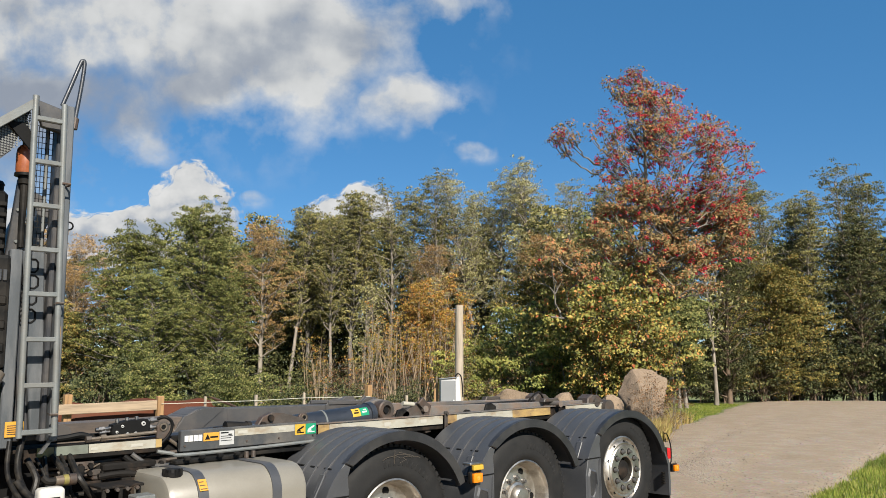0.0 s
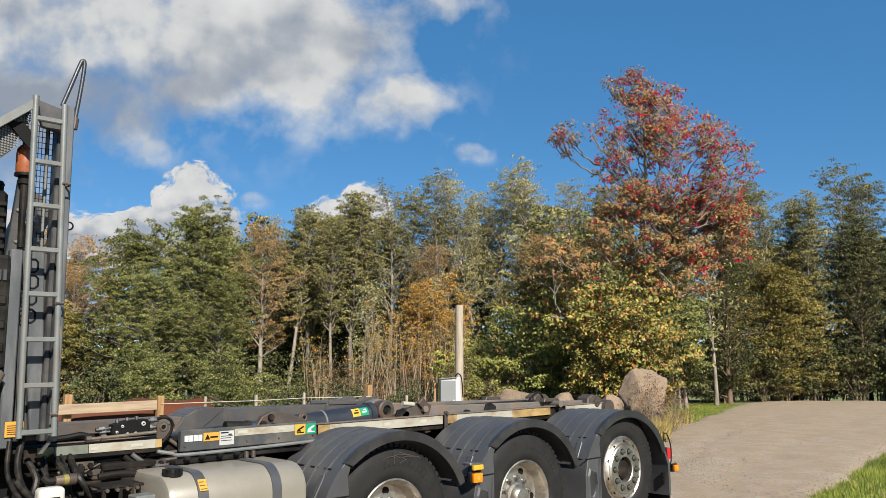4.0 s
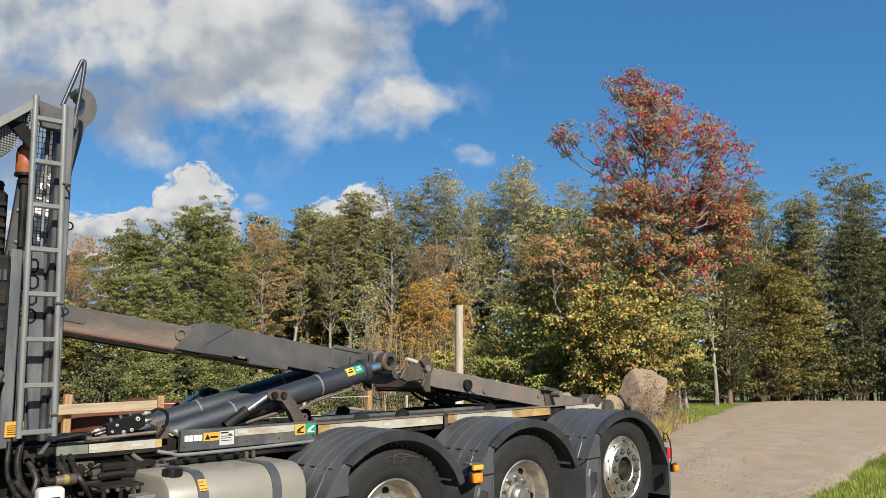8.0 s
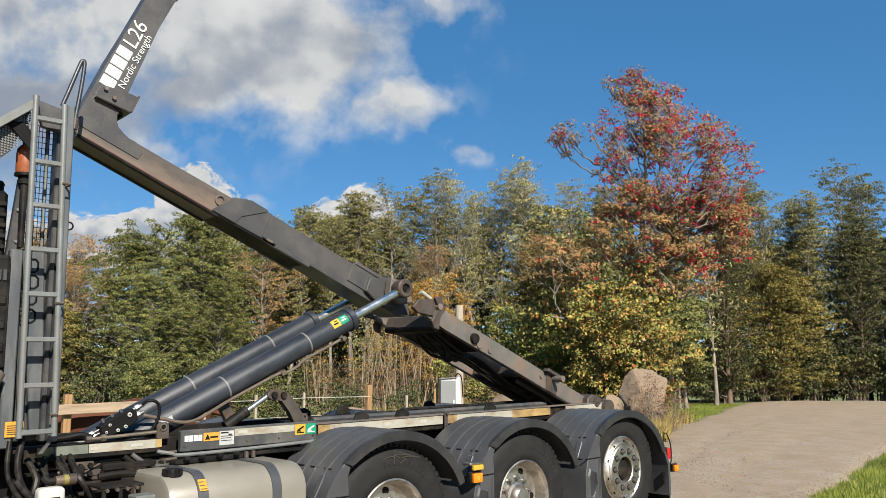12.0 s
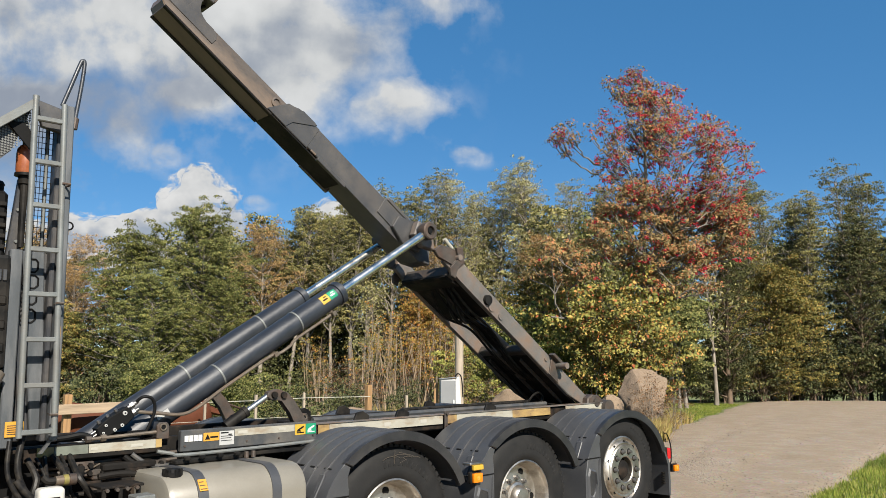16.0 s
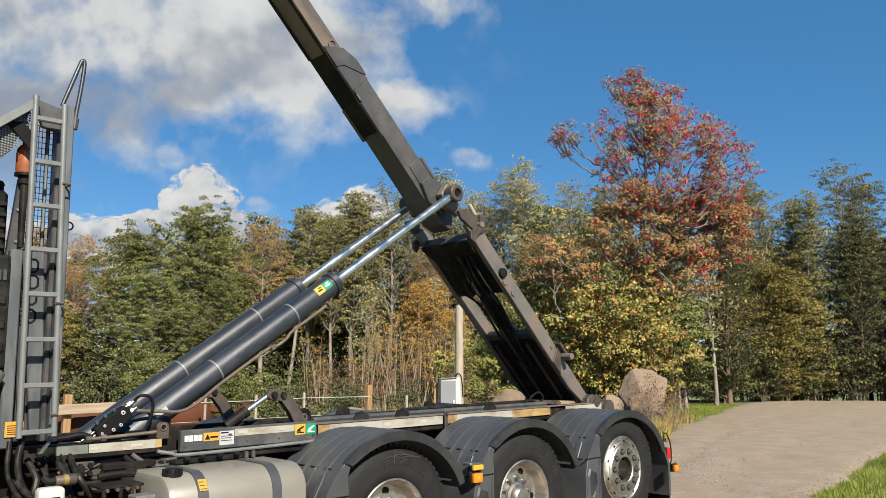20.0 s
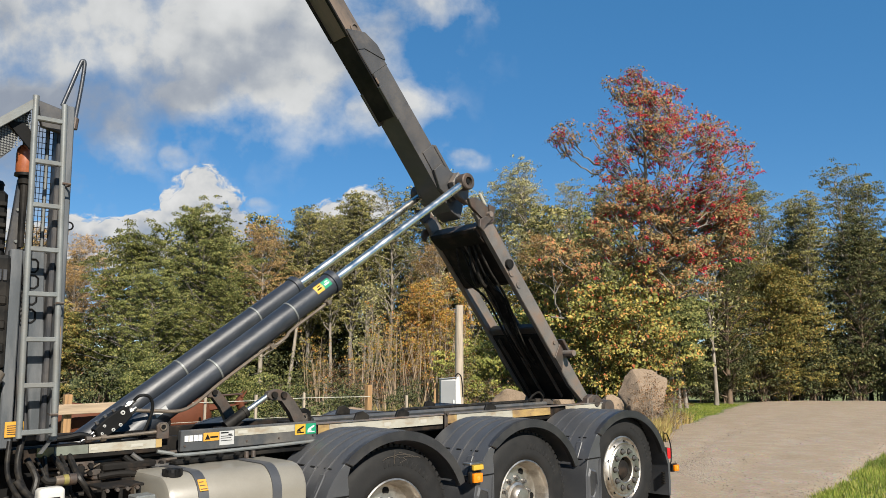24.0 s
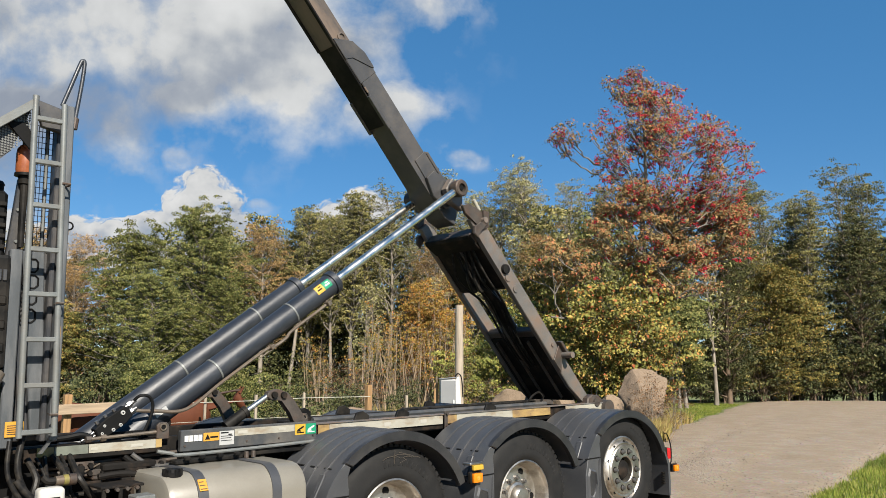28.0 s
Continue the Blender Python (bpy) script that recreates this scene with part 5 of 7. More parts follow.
    part("screen_plate", prism(B(), [(1.26, 2.25), (1.43, 2.25), (1.43, 2.30), (1.30, 2.28)], 4.80, 4.82), M_MASTD, s)
    # top guard: sloping perforated roof on brackets
    g = part("top_plate", prism(B(), [(1.265, 3.10), (1.40, 3.07), (1.40, 2.93), (1.30, 2.95)], 4.66, 4.70, 0.004), M_MASTD, TRUCK)
    r = part("roof_guard", prism(B(), [(1.262, 3.085), (0.60, 2.50), (0.60, 2.49), (1.262, 3.075)], 4.62, 5.16), M_MASTD, TRUCK, "sloping perforated guard over the cab")
    for y in (4.595, 5.16):
        part("guard_side", prism(B(), [(1.262, 3.105), (0.60, 2.53), (0.60, 2.47), (1.262, 3.045)], y, y + 0.025, 0.003), M_GREY, r)
    part("guard_skirt", prism(B(), [(1.25, 3.06), (0.60, 2.49), (0.60, 2.20), (1.15, 2.78)], 4.665, 4.675), M_MASTD, r)
    b = B()
    for k in range(44):
        for j in range(19):
            x, d = 1.235 - 0.0145 * k, 0.02 + 0.0145 * j
            z = 3.045 + 0.878 * (x - 1.25) - d
            if z > 2.22 + 1.03 * (x - 0.60) - 0.0 and z > 2.2:
                box(b, -0.0047, 0.0047, -0.003, 0.003, -0.0047, 0.0047, m=pose(x, 4.662, z, 0, 45, 0))
    part("perforated_sheet", b, M_GREY, r, "raised diamond pattern")
    part("guard_brace", prism(B(), [(1.10, 2.945), (1.205, 2.945), (1.245, 2.90), (1.262, 2.80), (1.238, 2.80), (1.14, 2.91)], 4.640, 4.655, 0.003), M_INK, r)
    # hoop on top
    part("guard_hoop", tube(B(), soft([(1.50, 5.0, 3.20), (1.545, 5.0, 3.34), (1.592, 5.0, 3.49), (1.605, 5.0, 3.515), (1.618, 5.0, 3.50), (1.606, 5.0, 3.35), (1.578, 5.0, 3.12)], 4), 0.0125, 12), M_CYL, TRUCK, "dark steel pipe hoop", smooth=True)
    part("hoop_socket", rod(B(), (1.568, 4.985, 3.06), (1.576, 4.985, 3.13), 0.022, 0.022, 10), M_RUST, TRUCK)
    part("ring", tube(B(), [(1.497 + 0.022 * math.cos(a * math.pi / 7), 4.74, 2.41 + 0.022 * math.sin(a * math.pi / 7)) for a in range(-4, 6)], 0.005, 6), M_INK, TRUCK)
    # beacon on its stem
    bc = part("beacon", lathe(B(), [(0.047, 0.0), (0.05, 0.02), (0.050, 0.115), (0.046, 0.14), (0.032, 0.16), (0.0001, 0.168)], 24), M_BEACON, TRUCK, "faded amber rotating beacon", smooth=True, m=pose(1.253, 4.76, 2.685, 90, 0, 0))
    part("beacon_base", lathe(B(), [(0.03, -0.06), (0.034, -0.02), (0.054, -0.016), (0.054, 0.0), (0.0001, 0.002)], 24), M_BLACK, bc, smooth=True)
    part("beacon_stem", rod(B(), (0, -0.42, 0), (0, -0.05, 0), 0.017, 0.022, 12), M_BLACK, bc)
    # cab back, air box, pipes
    a = part("air_box", box(B(), 0.72, 1.178, 4.61, 5.2, 1.60, 2.20, 0.02, seg=2), M_BLACK, TRUCK, "black ribbed air filter box")
    for z in (1.68, 1.80, 1.93):
        part("box_rib", box(B(), 0.74, 1.165, 4.598, 4.615, z, z + 0.05, 0.01), M_BLACK, a)
    for k in range(4):
        part("logo_block", box(B(), 1.06 + 0.026 * k, 1.08 + 0.026 * k, 4.600, 4.614, 2.06, 2.12, 0.003), M_MASTD, a)
    part("cab_back", box(B(), 0.45, 0.98, 4.6, 6.5, 0.9, 3.0, 0.06, seg=2), M_BLACK, TRUCK, "dark cab rear wall")
    st = part("intake_stack", box(B(), 0.80, 1.185, 4.78, 5.05, 2.15, 2.58, 0.02), M_INK, TRUCK, "black ribbed air intake")
    for k in range(5):
        part("intake_fin", box(B(), 0.82, 1.175, 4.765, 4.785, 2.25 + 0.06 * k, 2.275 + 0.06 * k, 0.004), M_BLACK, st)
    br = part("stack_brace", prism(B(), [(1.188, 2.20), (1.262, 2.20), (1.282, 2.66), (1.232, 2.66)], 4.79, 4.83, 0.004), M_MASTD, TRUCK)
    for z in (2.3, 2.48):
        part("bolt", rod(B(), (1.235, 4.79, z), (1.235, 4.78, z), 0.010, 0.009, 8), M_GREY, br)
    part("intake_cap", rod(rod(B(), (1.13, 4.90, 2.58), (1.13, 4.90, 2.63), 0.055, 0.055, 18), (1.13, 4.90, 2.63), (1.13, 4.90, 2.65), 0.06, 0.05, 18), M_INK, st, smooth=True)
    part("exhaust_pipe", tube(B(), soft([(1.03, 4.62, 1.15), (1.09, 4.6, 1.42), (1.11, 4.6, 1.52), (1.14, 4.62, 1.58)]), 0.045, 12), M_PIPE, TRUCK, smooth=True)
    part("cab_skirt", box(B(), 0.55, 1.12, 4.50, 4.62, 0.95, 1.46, 0.04, seg=2), M_PANEL, TRUCK)


def build_fittings():
    """Valve block, hoses, filter and bottle under the mast."""
    for i, pts in enumerate((
            [(1.30, 4.66, 1.25), (1.27, 4.62, 1.08), (1.33, 4.60, 0.93), (1.47, 4.62, 0.86), (1.62, 4.68, 0.84)],
            [(1.23, 4.64, 1.22), (1.22, 4.60, 1.05), (1.30, 4.58, 0.90), (1.40, 4.60, 0.82)],
            [(1.26, 4.60, 1.02), (1.36, 4.57, 0.90), (1.50, 4.58, 0.845), (1.60, 4.62, 0.86)],
            [(1.35, 4.56, 0.70), (1.48, 4.56, 0.80), (1.60, 4.60, 0.86), (1.75, 4.7, 0.84)],
            [(1.20, 4.55, 0.95), (1.24, 4.52, 0.80), (1.33, 4.5, 0.68)])):
        part("hose", tube(B(), soft(pts), (0.017, 0.013, 0.019, 0.016, 0.019)[i], 10), M_HOSE, TRUCK, smooth=True)
    part("hose", tube(B(), soft([(1.98, 4.9, 1.07), (2.06, 4.88, 1.01), (2.15, 4.88, 0.985), (2.27, 4.89, 0.99), (2.36, 4.93, 1.03)]), 0.015, 8), M_PANEL, TRUCK, smooth=True)
    part("hose", tube(B(), soft([(1.94, 4.92, 1.06), (2.02, 4.90, 1.0), (2.12, 4.9, 0.97), (2.25, 4.92, 0.985)]), 0.018, 8), M_BLACK, TRUCK, smooth=True)
    part("cable", tube(B(), soft([(1.50, 4.82, 0.90), (1.62, 4.86, 0.96), (1.80, 4.92, 1.03)]), 0.005, 6), M_PIPE, TRUCK)
    f = part("filter", rod(B(), (1.460, 4.62, 0.995), (1.530, 4.62, 0.995), 0.026, 0.026, 18), M_PIPE, TRUCK, "grey filter with yellow band", smooth=True)
    part("band", rod(B(), (1.500, 4.62, 0.995), (1.525, 4.62, 0.995), 0.029, 0.029, 18), M_LIME, f, smooth=True)
    part("filter_cap", rod(B(), (1.530, 4.62, 0.995), (1.565, 4.62, 0.995), 0.032, 0.030, 18), M_RUST, f, smooth=True)
    part("filter_elbow", tube(B(), soft([(1.460, 4.62, 0.995), (1.42, 4.62, 0.998), (1.40, 4.63, 1.02)]), 0.02, 8), M_BLACK, f, smooth=True)
    bt = part("fluid_bottle", box(B(), 1.32, 1.45, 4.40, 4.50, 0.70, 0.99, 0.03, seg=3), M_BOTTLE, TRUCK, "white plastic fluid bottle", smooth=True)
    part("print", box(B(), 1.355, 1.42, 4.396, 4.401, 0.93, 0.943), M_INK, bt)
    rng = random.Random(11)
    for k in range(16):
        x, z = 1.60 + 0.035 * k + rng.uniform(-0.02, 0.02), rng.choice((0.74, 0.82, 0.90, 0.97))
        w, h, y = rng.uniform(0.04, 0.16), rng.uniform(0.02, 0.07), rng.uniform(4.82, 4.98)
        o = part("bracket", box(B(), x, x + w, y, y + 0.10, z, z + h, 0.006), rng.choice((M_FRAME, M_FRAME, M_RUST, M_BLACK)), TRUCK)
        if k % 2:
            part("bolt", rod(B(), (x + w / 2, y, z + h / 2), (x + w / 2, y - 0.02, z + h / 2), 0.015, 0.013, 6), M_RUST, o)
    for z, y, r in ((1.045, 4.97, 0.012), (1.0, 4.99, 0.014), (0.93, 5.0, 0.016), (0.86, 4.95, 0.012), (0.79, 4.9, 0.014)):
        part("pipe", tube(B(), soft([(1.45, y, z - 0.02), (1.7, y, z + rng.uniform(-0.02, 0.02)), (2.0, y, z), (2.4, y, z + 0.01)]), r, 8), rng.choice((M_BLACK, M_RUST, M_HOSE)), TRUCK, smooth=True)
    sh = part("battery_shelf", box(B(), 1.66, 1.90, 4.50, 4.70, 0.935, 0.95, 0.004), M_FRAME, TRUCK, "dark grimy shelf plate")
    for x in (1.67, 1.76, 1.86):
        part("upright", box(B(), x, x + 0.022, 4.50, 4.52, 0.66, 0.935, 0.004), M_BLACK, sh)
    for k in range(4):
        part("bolt", rod(B(), (1.69 + 0.055 * k, 4.50, 0.93), (1.69 + 0.055 * k, 4.48, 0.93), 0.012, 0.011, 6), M_RUST, sh)
    for x0, x1, z0, z1 in ((1.60, 1.76, 1.005, 1.05), (1.70, 1.92, 0.965, 1.0), (1.95, 2.2, 0.985, 1.02)):
        pl = part("mounting_plate", box(B(), x0, x1, 4.90, 4.93, z0, z1, 0.004), M_RUST, TRUCK, "rusty mounting plate")
        for k in range(3):
            u = x0 + (x1 - x0) * (0.15 + 0.35 * k)
            part("bolt", rod(B(), (u, 4.90, (z0 + z1) / 2), (u, 4.875, (z0 + z1) / 2), 0.016, 0.014, 6), M_FRAME, pl)
    for k in range(7):
        x = 1.32 + 0.05 * k
        part("hose", tube(B(), soft([(x, 4.80 + 0.02 * k, 1.10), (x + rng.uniform(-0.02, 0.05), 4.74, 1.0), (x + rng.uniform(0, 0.1), 4.72, 0.88 + rng.uniform(-0.03, 0.03)), (x + 0.15, 4.76, 0.78)]), rng.choice((0.009, 0.013, 0.018)), 8), rng.choice((M_HOSE, M_HOSE, M_BLACK)), TRUCK, smooth=True)
    # near-black sheet added behind the fittings to stand for the shade there
    part("shade_backing", box(B(), 1.10, 2.3, 4.985, 5.0, 0.5, 1.07, 0.004), M_INK, TRUCK)
    part("spring_arm", tube(B(), soft([(1.75, 4.80, 0.97), (1.90, 4.79, 0.975), (2.02, 4.79, 0.94), (2.06, 4.8, 0.84), (2.05, 4.82, 0.72)]), 0.018, 8), M_FRAME, TRUCK, smooth=True)
    # another black sheet, put in where only shade lies under the mast
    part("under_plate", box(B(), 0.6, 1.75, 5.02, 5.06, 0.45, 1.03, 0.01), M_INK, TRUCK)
    part("step_tread", box(B(), 1.02, 1.34, 4.35, 4.6, 0.62, 0.70, 0.02), M_BLACK, TRUCK)
    part("mast_foot", prism(B(), [(1.43, 1.21), (1.45, 1.21), (1.40, 1.14), (1.38, 1.14)], 4.66, 4.68), M_PANEL, TRUCK)
    part("flat_bar", box(B(), 1.3, 2.2, 5.03, 5.06, 1.16, 1.20, 0.004), M_BLACK, TRUCK)
    p = part("pressure_pipe", tube(B(), [(1.72, 4.93, 1.175), (1.84, 4.93, 1.178), (2.14, 4.93, 1.19)], 0.011, 8), M_PIPE, TRUCK)
    part("pipe_nut", rod(B(), (1.80, 4.93, 1.177), (1.83, 4.93, 1.178), 0.022, 0.022, 6), M_PIPE, p)
    part("pipe_nut", rod(B(), (1.715, 4.93, 1.175), (1.745, 4.93, 1.175), 0.020, 0.020, 6), M_RUST, p)
    part("cable_loom", tube(B(), soft([(1.50, 5.0, 1.18), (1.62, 4.98, 1.19), (1.70, 4.97, 1.20), (1.76, 4.96, 1.18)]), 0.018, 8), M_INK, TRUCK)


build_mast()
build_fittings()


# ---- hook arm: drawn at rest, forward is -x, from the rear hinge ----
HINGE = (6.86, MID, 1.164)
ARM = part("tilt_frame", B(), M_TILT, TRUCK, "tilting rear frame of the hook arm")
ARM.matrix_basis = pose(*HINGE)


def side_u(outline):
    return [(-u, w) for u, w in outline]


def build_arm():
    for s in (-1, 1):
        y0, y1 = (-0.370, -0.315) if s < 0 else (0.315, 0.370)
        rail = part("rail", prism(B(), side_u([(-0.06, -0.05), (-0.03, 0.022), (2.35, 0.022), (2.46, -0.02), (2.46, -0.12), (2.2, -0.138), (0.35, -0.138), (0.0, -0.07)]), y0, y1, 0.008), M_TILT, ARM, "worn grey frame rail")
        yo = y0 if s < 0 else y1
        for u, w, r in ((1.83, -0.07, 0.05), (1.745, -0.09, 0.042), (1.594, -0.083, 0.036), (0.835, -0.04, 0.022)):
            part("boss", rod(B(), (-u, yo - s * 0.005, w), (-u, yo + s * (0.03 if r > 0.045 else 0.012), w), r, r * 0.92, 18), M_BLACK if r > 0.045 else M_TILT, rail, smooth=True)
        ear = part("stop_ear", prism(B(), side_u([(0.58, 0.02), (0.60, 0.055), (0.80, 0.055), (0.82, 0.02)]), yo - 0.01 if s > 0 else yo - 0.06, yo + 0.06 if s > 0 else yo + 0.01, 0.005), M_RUST, rail)
        part("ear_pin", rod(B(), (-0.66, yo, 0.0), (-0.66, yo + s * 0.14, 0.0), 0.032, 0.032, 14), M_TILT, ear, smooth=True)
        part("ear_plate", prism(B(), side_u([(0.55, -0.14), (0.70, 0.03), (0.78, 0.03), (0.72, -0.14)]), yo + s * 0.014, yo + s * 0.002, 0.003), M_RUST, ear)
        # knuckle and catch at the front end of the rail
        k = part("catch_plate", prism(B(), side_u([(2.26, 0.026), (2.31, 0.055), (2.38, 0.06), (2.48, 0.02), (2.58, -0.03), (2.62, -0.12), (2.54, -0.14), (2.41, -0.10), (2.29, -0.06)]), yo - 0.02, yo + 0.02, 0.006), M_RUST, ARM, "rusty catch plate")
        part("catch_hook", prism(B(), side_u([(2.29, -0.19), (2.35, -0.20), (2.40, -0.15), (2.36, -0.02), (2.44, 0.05), (2.38, 0.10), (2.31, 0.03), (2.32, -0.12)]), yo + s * 0.02, yo + s * 0.05, 0.005), M_RUST, k)
        part("catch_bolt", rod(B(), (-2.36, yo + s * 0.02, 0.0), (-2.36, yo + s * 0.06, 0.0), 0.03, 0.028, 12), M_TILT, k)
        part("shock_bar", rod(B(), (-2.57, yo, 0.05), (-2.45, yo, 0.04), 0.018, 0.018, 12), M_STRIP, k, smooth=True)
        # pin housing that takes the lift rod
        h = part("pin_housing", prism(B(), side_u([(2.60, -0.02), (2.70, 0.10), (2.78, 0.105), (2.86, 0.05), (2.98, 0.0), (2.98, -0.12), (2.80, -0.17), (2.62, -0.12)]), s * 0.15 - 0.02, s * 0.15 + 0.02, 0.006), M_BOOM, ARM)
        part("pin_bush", lathe(B(), [(0.076, 0), (0.080, -0.02), (0.080, -0.085), (0.070, -0.095), (0.042, -0.095), (0.038, -0.07), (0.0001, -0.07)] if s < 0 else [(0.076, 0), (0.080, 0.02), (0.080, 0.085), (0.070, 0.095), (0.042, 0.095), (0.0001, 0.08)], 28, s * 0.285, (-2.74, 0.0)), M_RUST, h, smooth=True)
        # black disc in the bush stands for the shade inside its hole
        part("pin_hole_shade", rod(B(), (-2.74, s * 0.355, 0), (-2.74, s * 0.37, 0), 0.028, 0.025, 16), M_BLACK, h, smooth=True)
        part("pin_web", prism(B(), side_u([(2.52, -0.03), (2.64, 0.075), (2.74, 0.09), (2.83, 0.06), (2.80, -0.07), (2.66, -0.10)]), s * 0.23 - 0.03, s * 0.23 + 0.05, 0.01), M_TILT, h)
    part("pin_tube", rod(B(), (-2.74, -0.30, 0.0), (-2.74, 0.30, 0.0), 0.07, 0.07, 20), M_BOOM, ARM, smooth=True)
    for u0, u1, w0, w1, mt in ((2.21, 2.33, -0.17, -0.05, M_RUST), (1.02, 1.10, -0.13, -0.05, M_RUST), (0.25, 0.45, -0.10, -0.02, M_FRAME)):
        part("cross_member", box(B(), -u1, -u0, -0.31, 0.31, w0, w1, 0.01), mt, ARM)
    part("deflector", prism(B(), side_u([(2.14, -0.150), (2.30, -0.196), (2.33, -0.186), (2.33, -0.168), (2.15, -0.138)]), -0.31, 0.31, 0.004), M_FRAME, ARM)
    part("lower_web", prism(B(), side_u([(0.12, -0.10), (0.15, -0.13), (1.00, -0.128), (1.02, -0.105)]), -0.312, 0.312), M_FRAME, ARM, "dark rusty stiffening plate")
    part("upper_web", prism(B(), side_u([(1.62, -0.10), (1.66, -0.126), (2.18, -0.132), (2.20, -0.105)]), -0.312, 0.312), M_FRAME, ARM, "dark rusty stiffening plate")
    for y in (-0.20, 0.04, 0.22):
        part("web_stiffener", box(B(), -0.98, -0.20, y, y + 0.014, -0.165, -0.13, 0.003), M_RUST, ARM)
    part("centre_cylinder", rod(B(), (-0.5, 0, -0.06), (-2.3, 0, -0.09), 0.065, 0.065, 16), M_BLACK, ARM, smooth=True)
    rng = random.Random(3)
    for i in range(6):
        y = -0.20 + i * 0.055
        pts = [(-2.15, y, -0.14), (-1.85, y + rng.uniform(-0.05, 0.05), -0.19 - 0.02 * (i % 3)), (-1.5, y + rng.uniform(-0.08, 0.08), -0.15), (-1.0, y * 0.7, -0.19), (-0.6, y * 0.6 + 0.05, -0.12), (-0.2, y * 0.5, -0.05)]
        part("hose", tube(B(), soft(pts), 0.013, 6), (M_HOSE, M_HOSE, M_BLACK, M_RUST)[i % 4], ARM, smooth=True)
    for i in range(2):
        part("hose_loop", tube(B(), soft([(-2.0, -0.1 + 0.09 * i, -0.13), (-1.86, -0.1 + 0.09 * i, -0.22), (-1.74, -0.1 + 0.09 * i, -0.24), (-1.72, -0.1 + 0.09 * i, -0.2), (-1.8, -0.1 + 0.09 * i, -0.1)]), 0.020, 8), M_HOSE, ARM, smooth=True)

    # outer boom
    hw = 0.128
    boom = part("outer_boom", prism(B(), side_u([(2.42, -0.10), (2.50, 0.02), (2.75, 0.045), (4.10, 0.045), (4.10, -0.158), (2.9, -0.168), (2.55, -0.16)]), -hw, hw, 0.006), M_BOOM, ARM, "dark grey outer boom box")
    part("boom_cap", prism(B(), side_u([(4.06, 0.050), (4.09, 0.054), (4.22, 0.054), (4.27, 0.03), (4.36, 0.0), (4.47, -0.165), (4.47, -0.178), (4.27, -0.178), (4.25, -0.10), (4.08, 0.03)]), -hw - 0.012, hw + 0.012, 0.004), M_BOOM, boom)
    part("boom_nose", prism(B(), side_u([(4.02, 0.047), (4.26, 0.047), (4.33, 0.012), (4.44, -0.15), (4.44, -0.180), (4.02, -0.172)]), -hw - 0.004, hw + 0.004, 0.006), M_BOOM, boom)
    # black plate added so that the nose's underside looks shaded
    part("nose_under_shade", box(B(), -4.44, -3.60, -hw + 0.004, hw - 0.004, -0.190, -0.176, 0.003), M_BLACK, boom)
    for s in (-1, 1):
        part("side_doubler", prism(B(), side_u([(2.70, 0.075), (3.14, 0.075), (3.17, 0.05), (3.17, -0.11), (2.80, -0.12), (2.70, -0.05)]), s * (hw + 0.004) - 0.006, s * (hw + 0.004) + 0.006, 0.003), M_BOOM, boom)
        part("top_rail", box(B(), -3.15, -2.74, s * hw - 0.02, s * hw + 0.006, 0.046, 0.078, 0.005), M_BOOM, boom)
        part("lower_wear_strip", box(B(), -3.90, -3.56, s * hw - 0.03, s * hw + 0.006, -0.195, -0.158, 0.004), M_BOOM, boom)
        part("weld", box(B(), -3.98, -3.92, s * hw - 0.005, s * hw + 0.010, -0.165, -0.145, 0.004), M_INNER, boom)
    # inner boom with its rust-red groove
    inn = part("inner_boom", prism(B(), side_u([(4.0, 0.005), (5.30, -0.022), (5.51, -0.03), (5.555, -0.06), (5.57, -0.11), (5.555, -0.16), (5.51, -0.188), (4.0, -0.180)]), -0.112, 0.112, 0.008), M_INNER, ARM, "worn brown-grey inner boom")
    for s in (-1, 1):
        part("slide_groove", box(B(), -5.46, -4.40, s * 0.112 - 0.004, s * 0.112 + 0.004, -0.186, -0.172), M_GROOVE, inn)
        # black strip painted for the shadow below the red groove
        part("lower_shade_strip", box(B(), -5.52, -4.42, s * 0.112 - 0.030, s * 0.112 + 0.006, -0.206, -0.187, 0.003), M_BLACK, inn)
        part("jib_foot", prism(B(), side_u([(5.51, -0.03), (5.16, -0.018), (5.11, -0.04), (5.095, -0.07), (5.10, -0.122), (5.56, -0.122), (5.545, -0.06)]), s * 0.112 - 0.006, s * 0.112 + 0.005, 0.002), M_BOOM, inn)
        part("pin_boss", lathe(B(), [(0.042, 0.0), (0.042, s * 0.012), (0.028, s * 0.014), (0.026, s * 0.002), (0.0001, s * 0.002)], 20, s * 0.112, (-4.443, -0.07)), M_INNER, inn, smooth=True)
    part("under_plate", box(B(), -5.52, -4.42, -0.108, 0.108, -0.198, -0.186, 0.003), M_INNER, inn)
    # jib with the hook
    ho = [(5.36, -0.06), (5.345, 0.05), (5.352, 0.284), (5.375, 0.855), (5.365, 1.10)]
    c = (5.425, 1.30)
    ho += [(c[0] + 0.112 * math.cos(radians(a)), c[1] + 0.145 * math.sin(radians(a))) for a in range(238, 74, -8)]
    ho += [(5.475, 1.418), (5.462, 1.395)]
    ho += [(c[0] + 0.012 + 0.046 * math.cos(radians(a)), c[1] + 0.002 + 0.085 * math.sin(radians(a))) for a in range(85, 320, 10)]
    ho += [(5.488, 1.262), (5.508, 1.262), (5.535, 1.18), (5.548, 1.10), (5.556, 0.707), (5.566, 0.45), (5.568, -0.05), (5.55, -0.08)]
    jib = part("hook_jib", prism(B(), side_u(ho), -0.075, 0.075, 0.008), M_BOOM, ARM, "dark grey hook jib with white lettering")
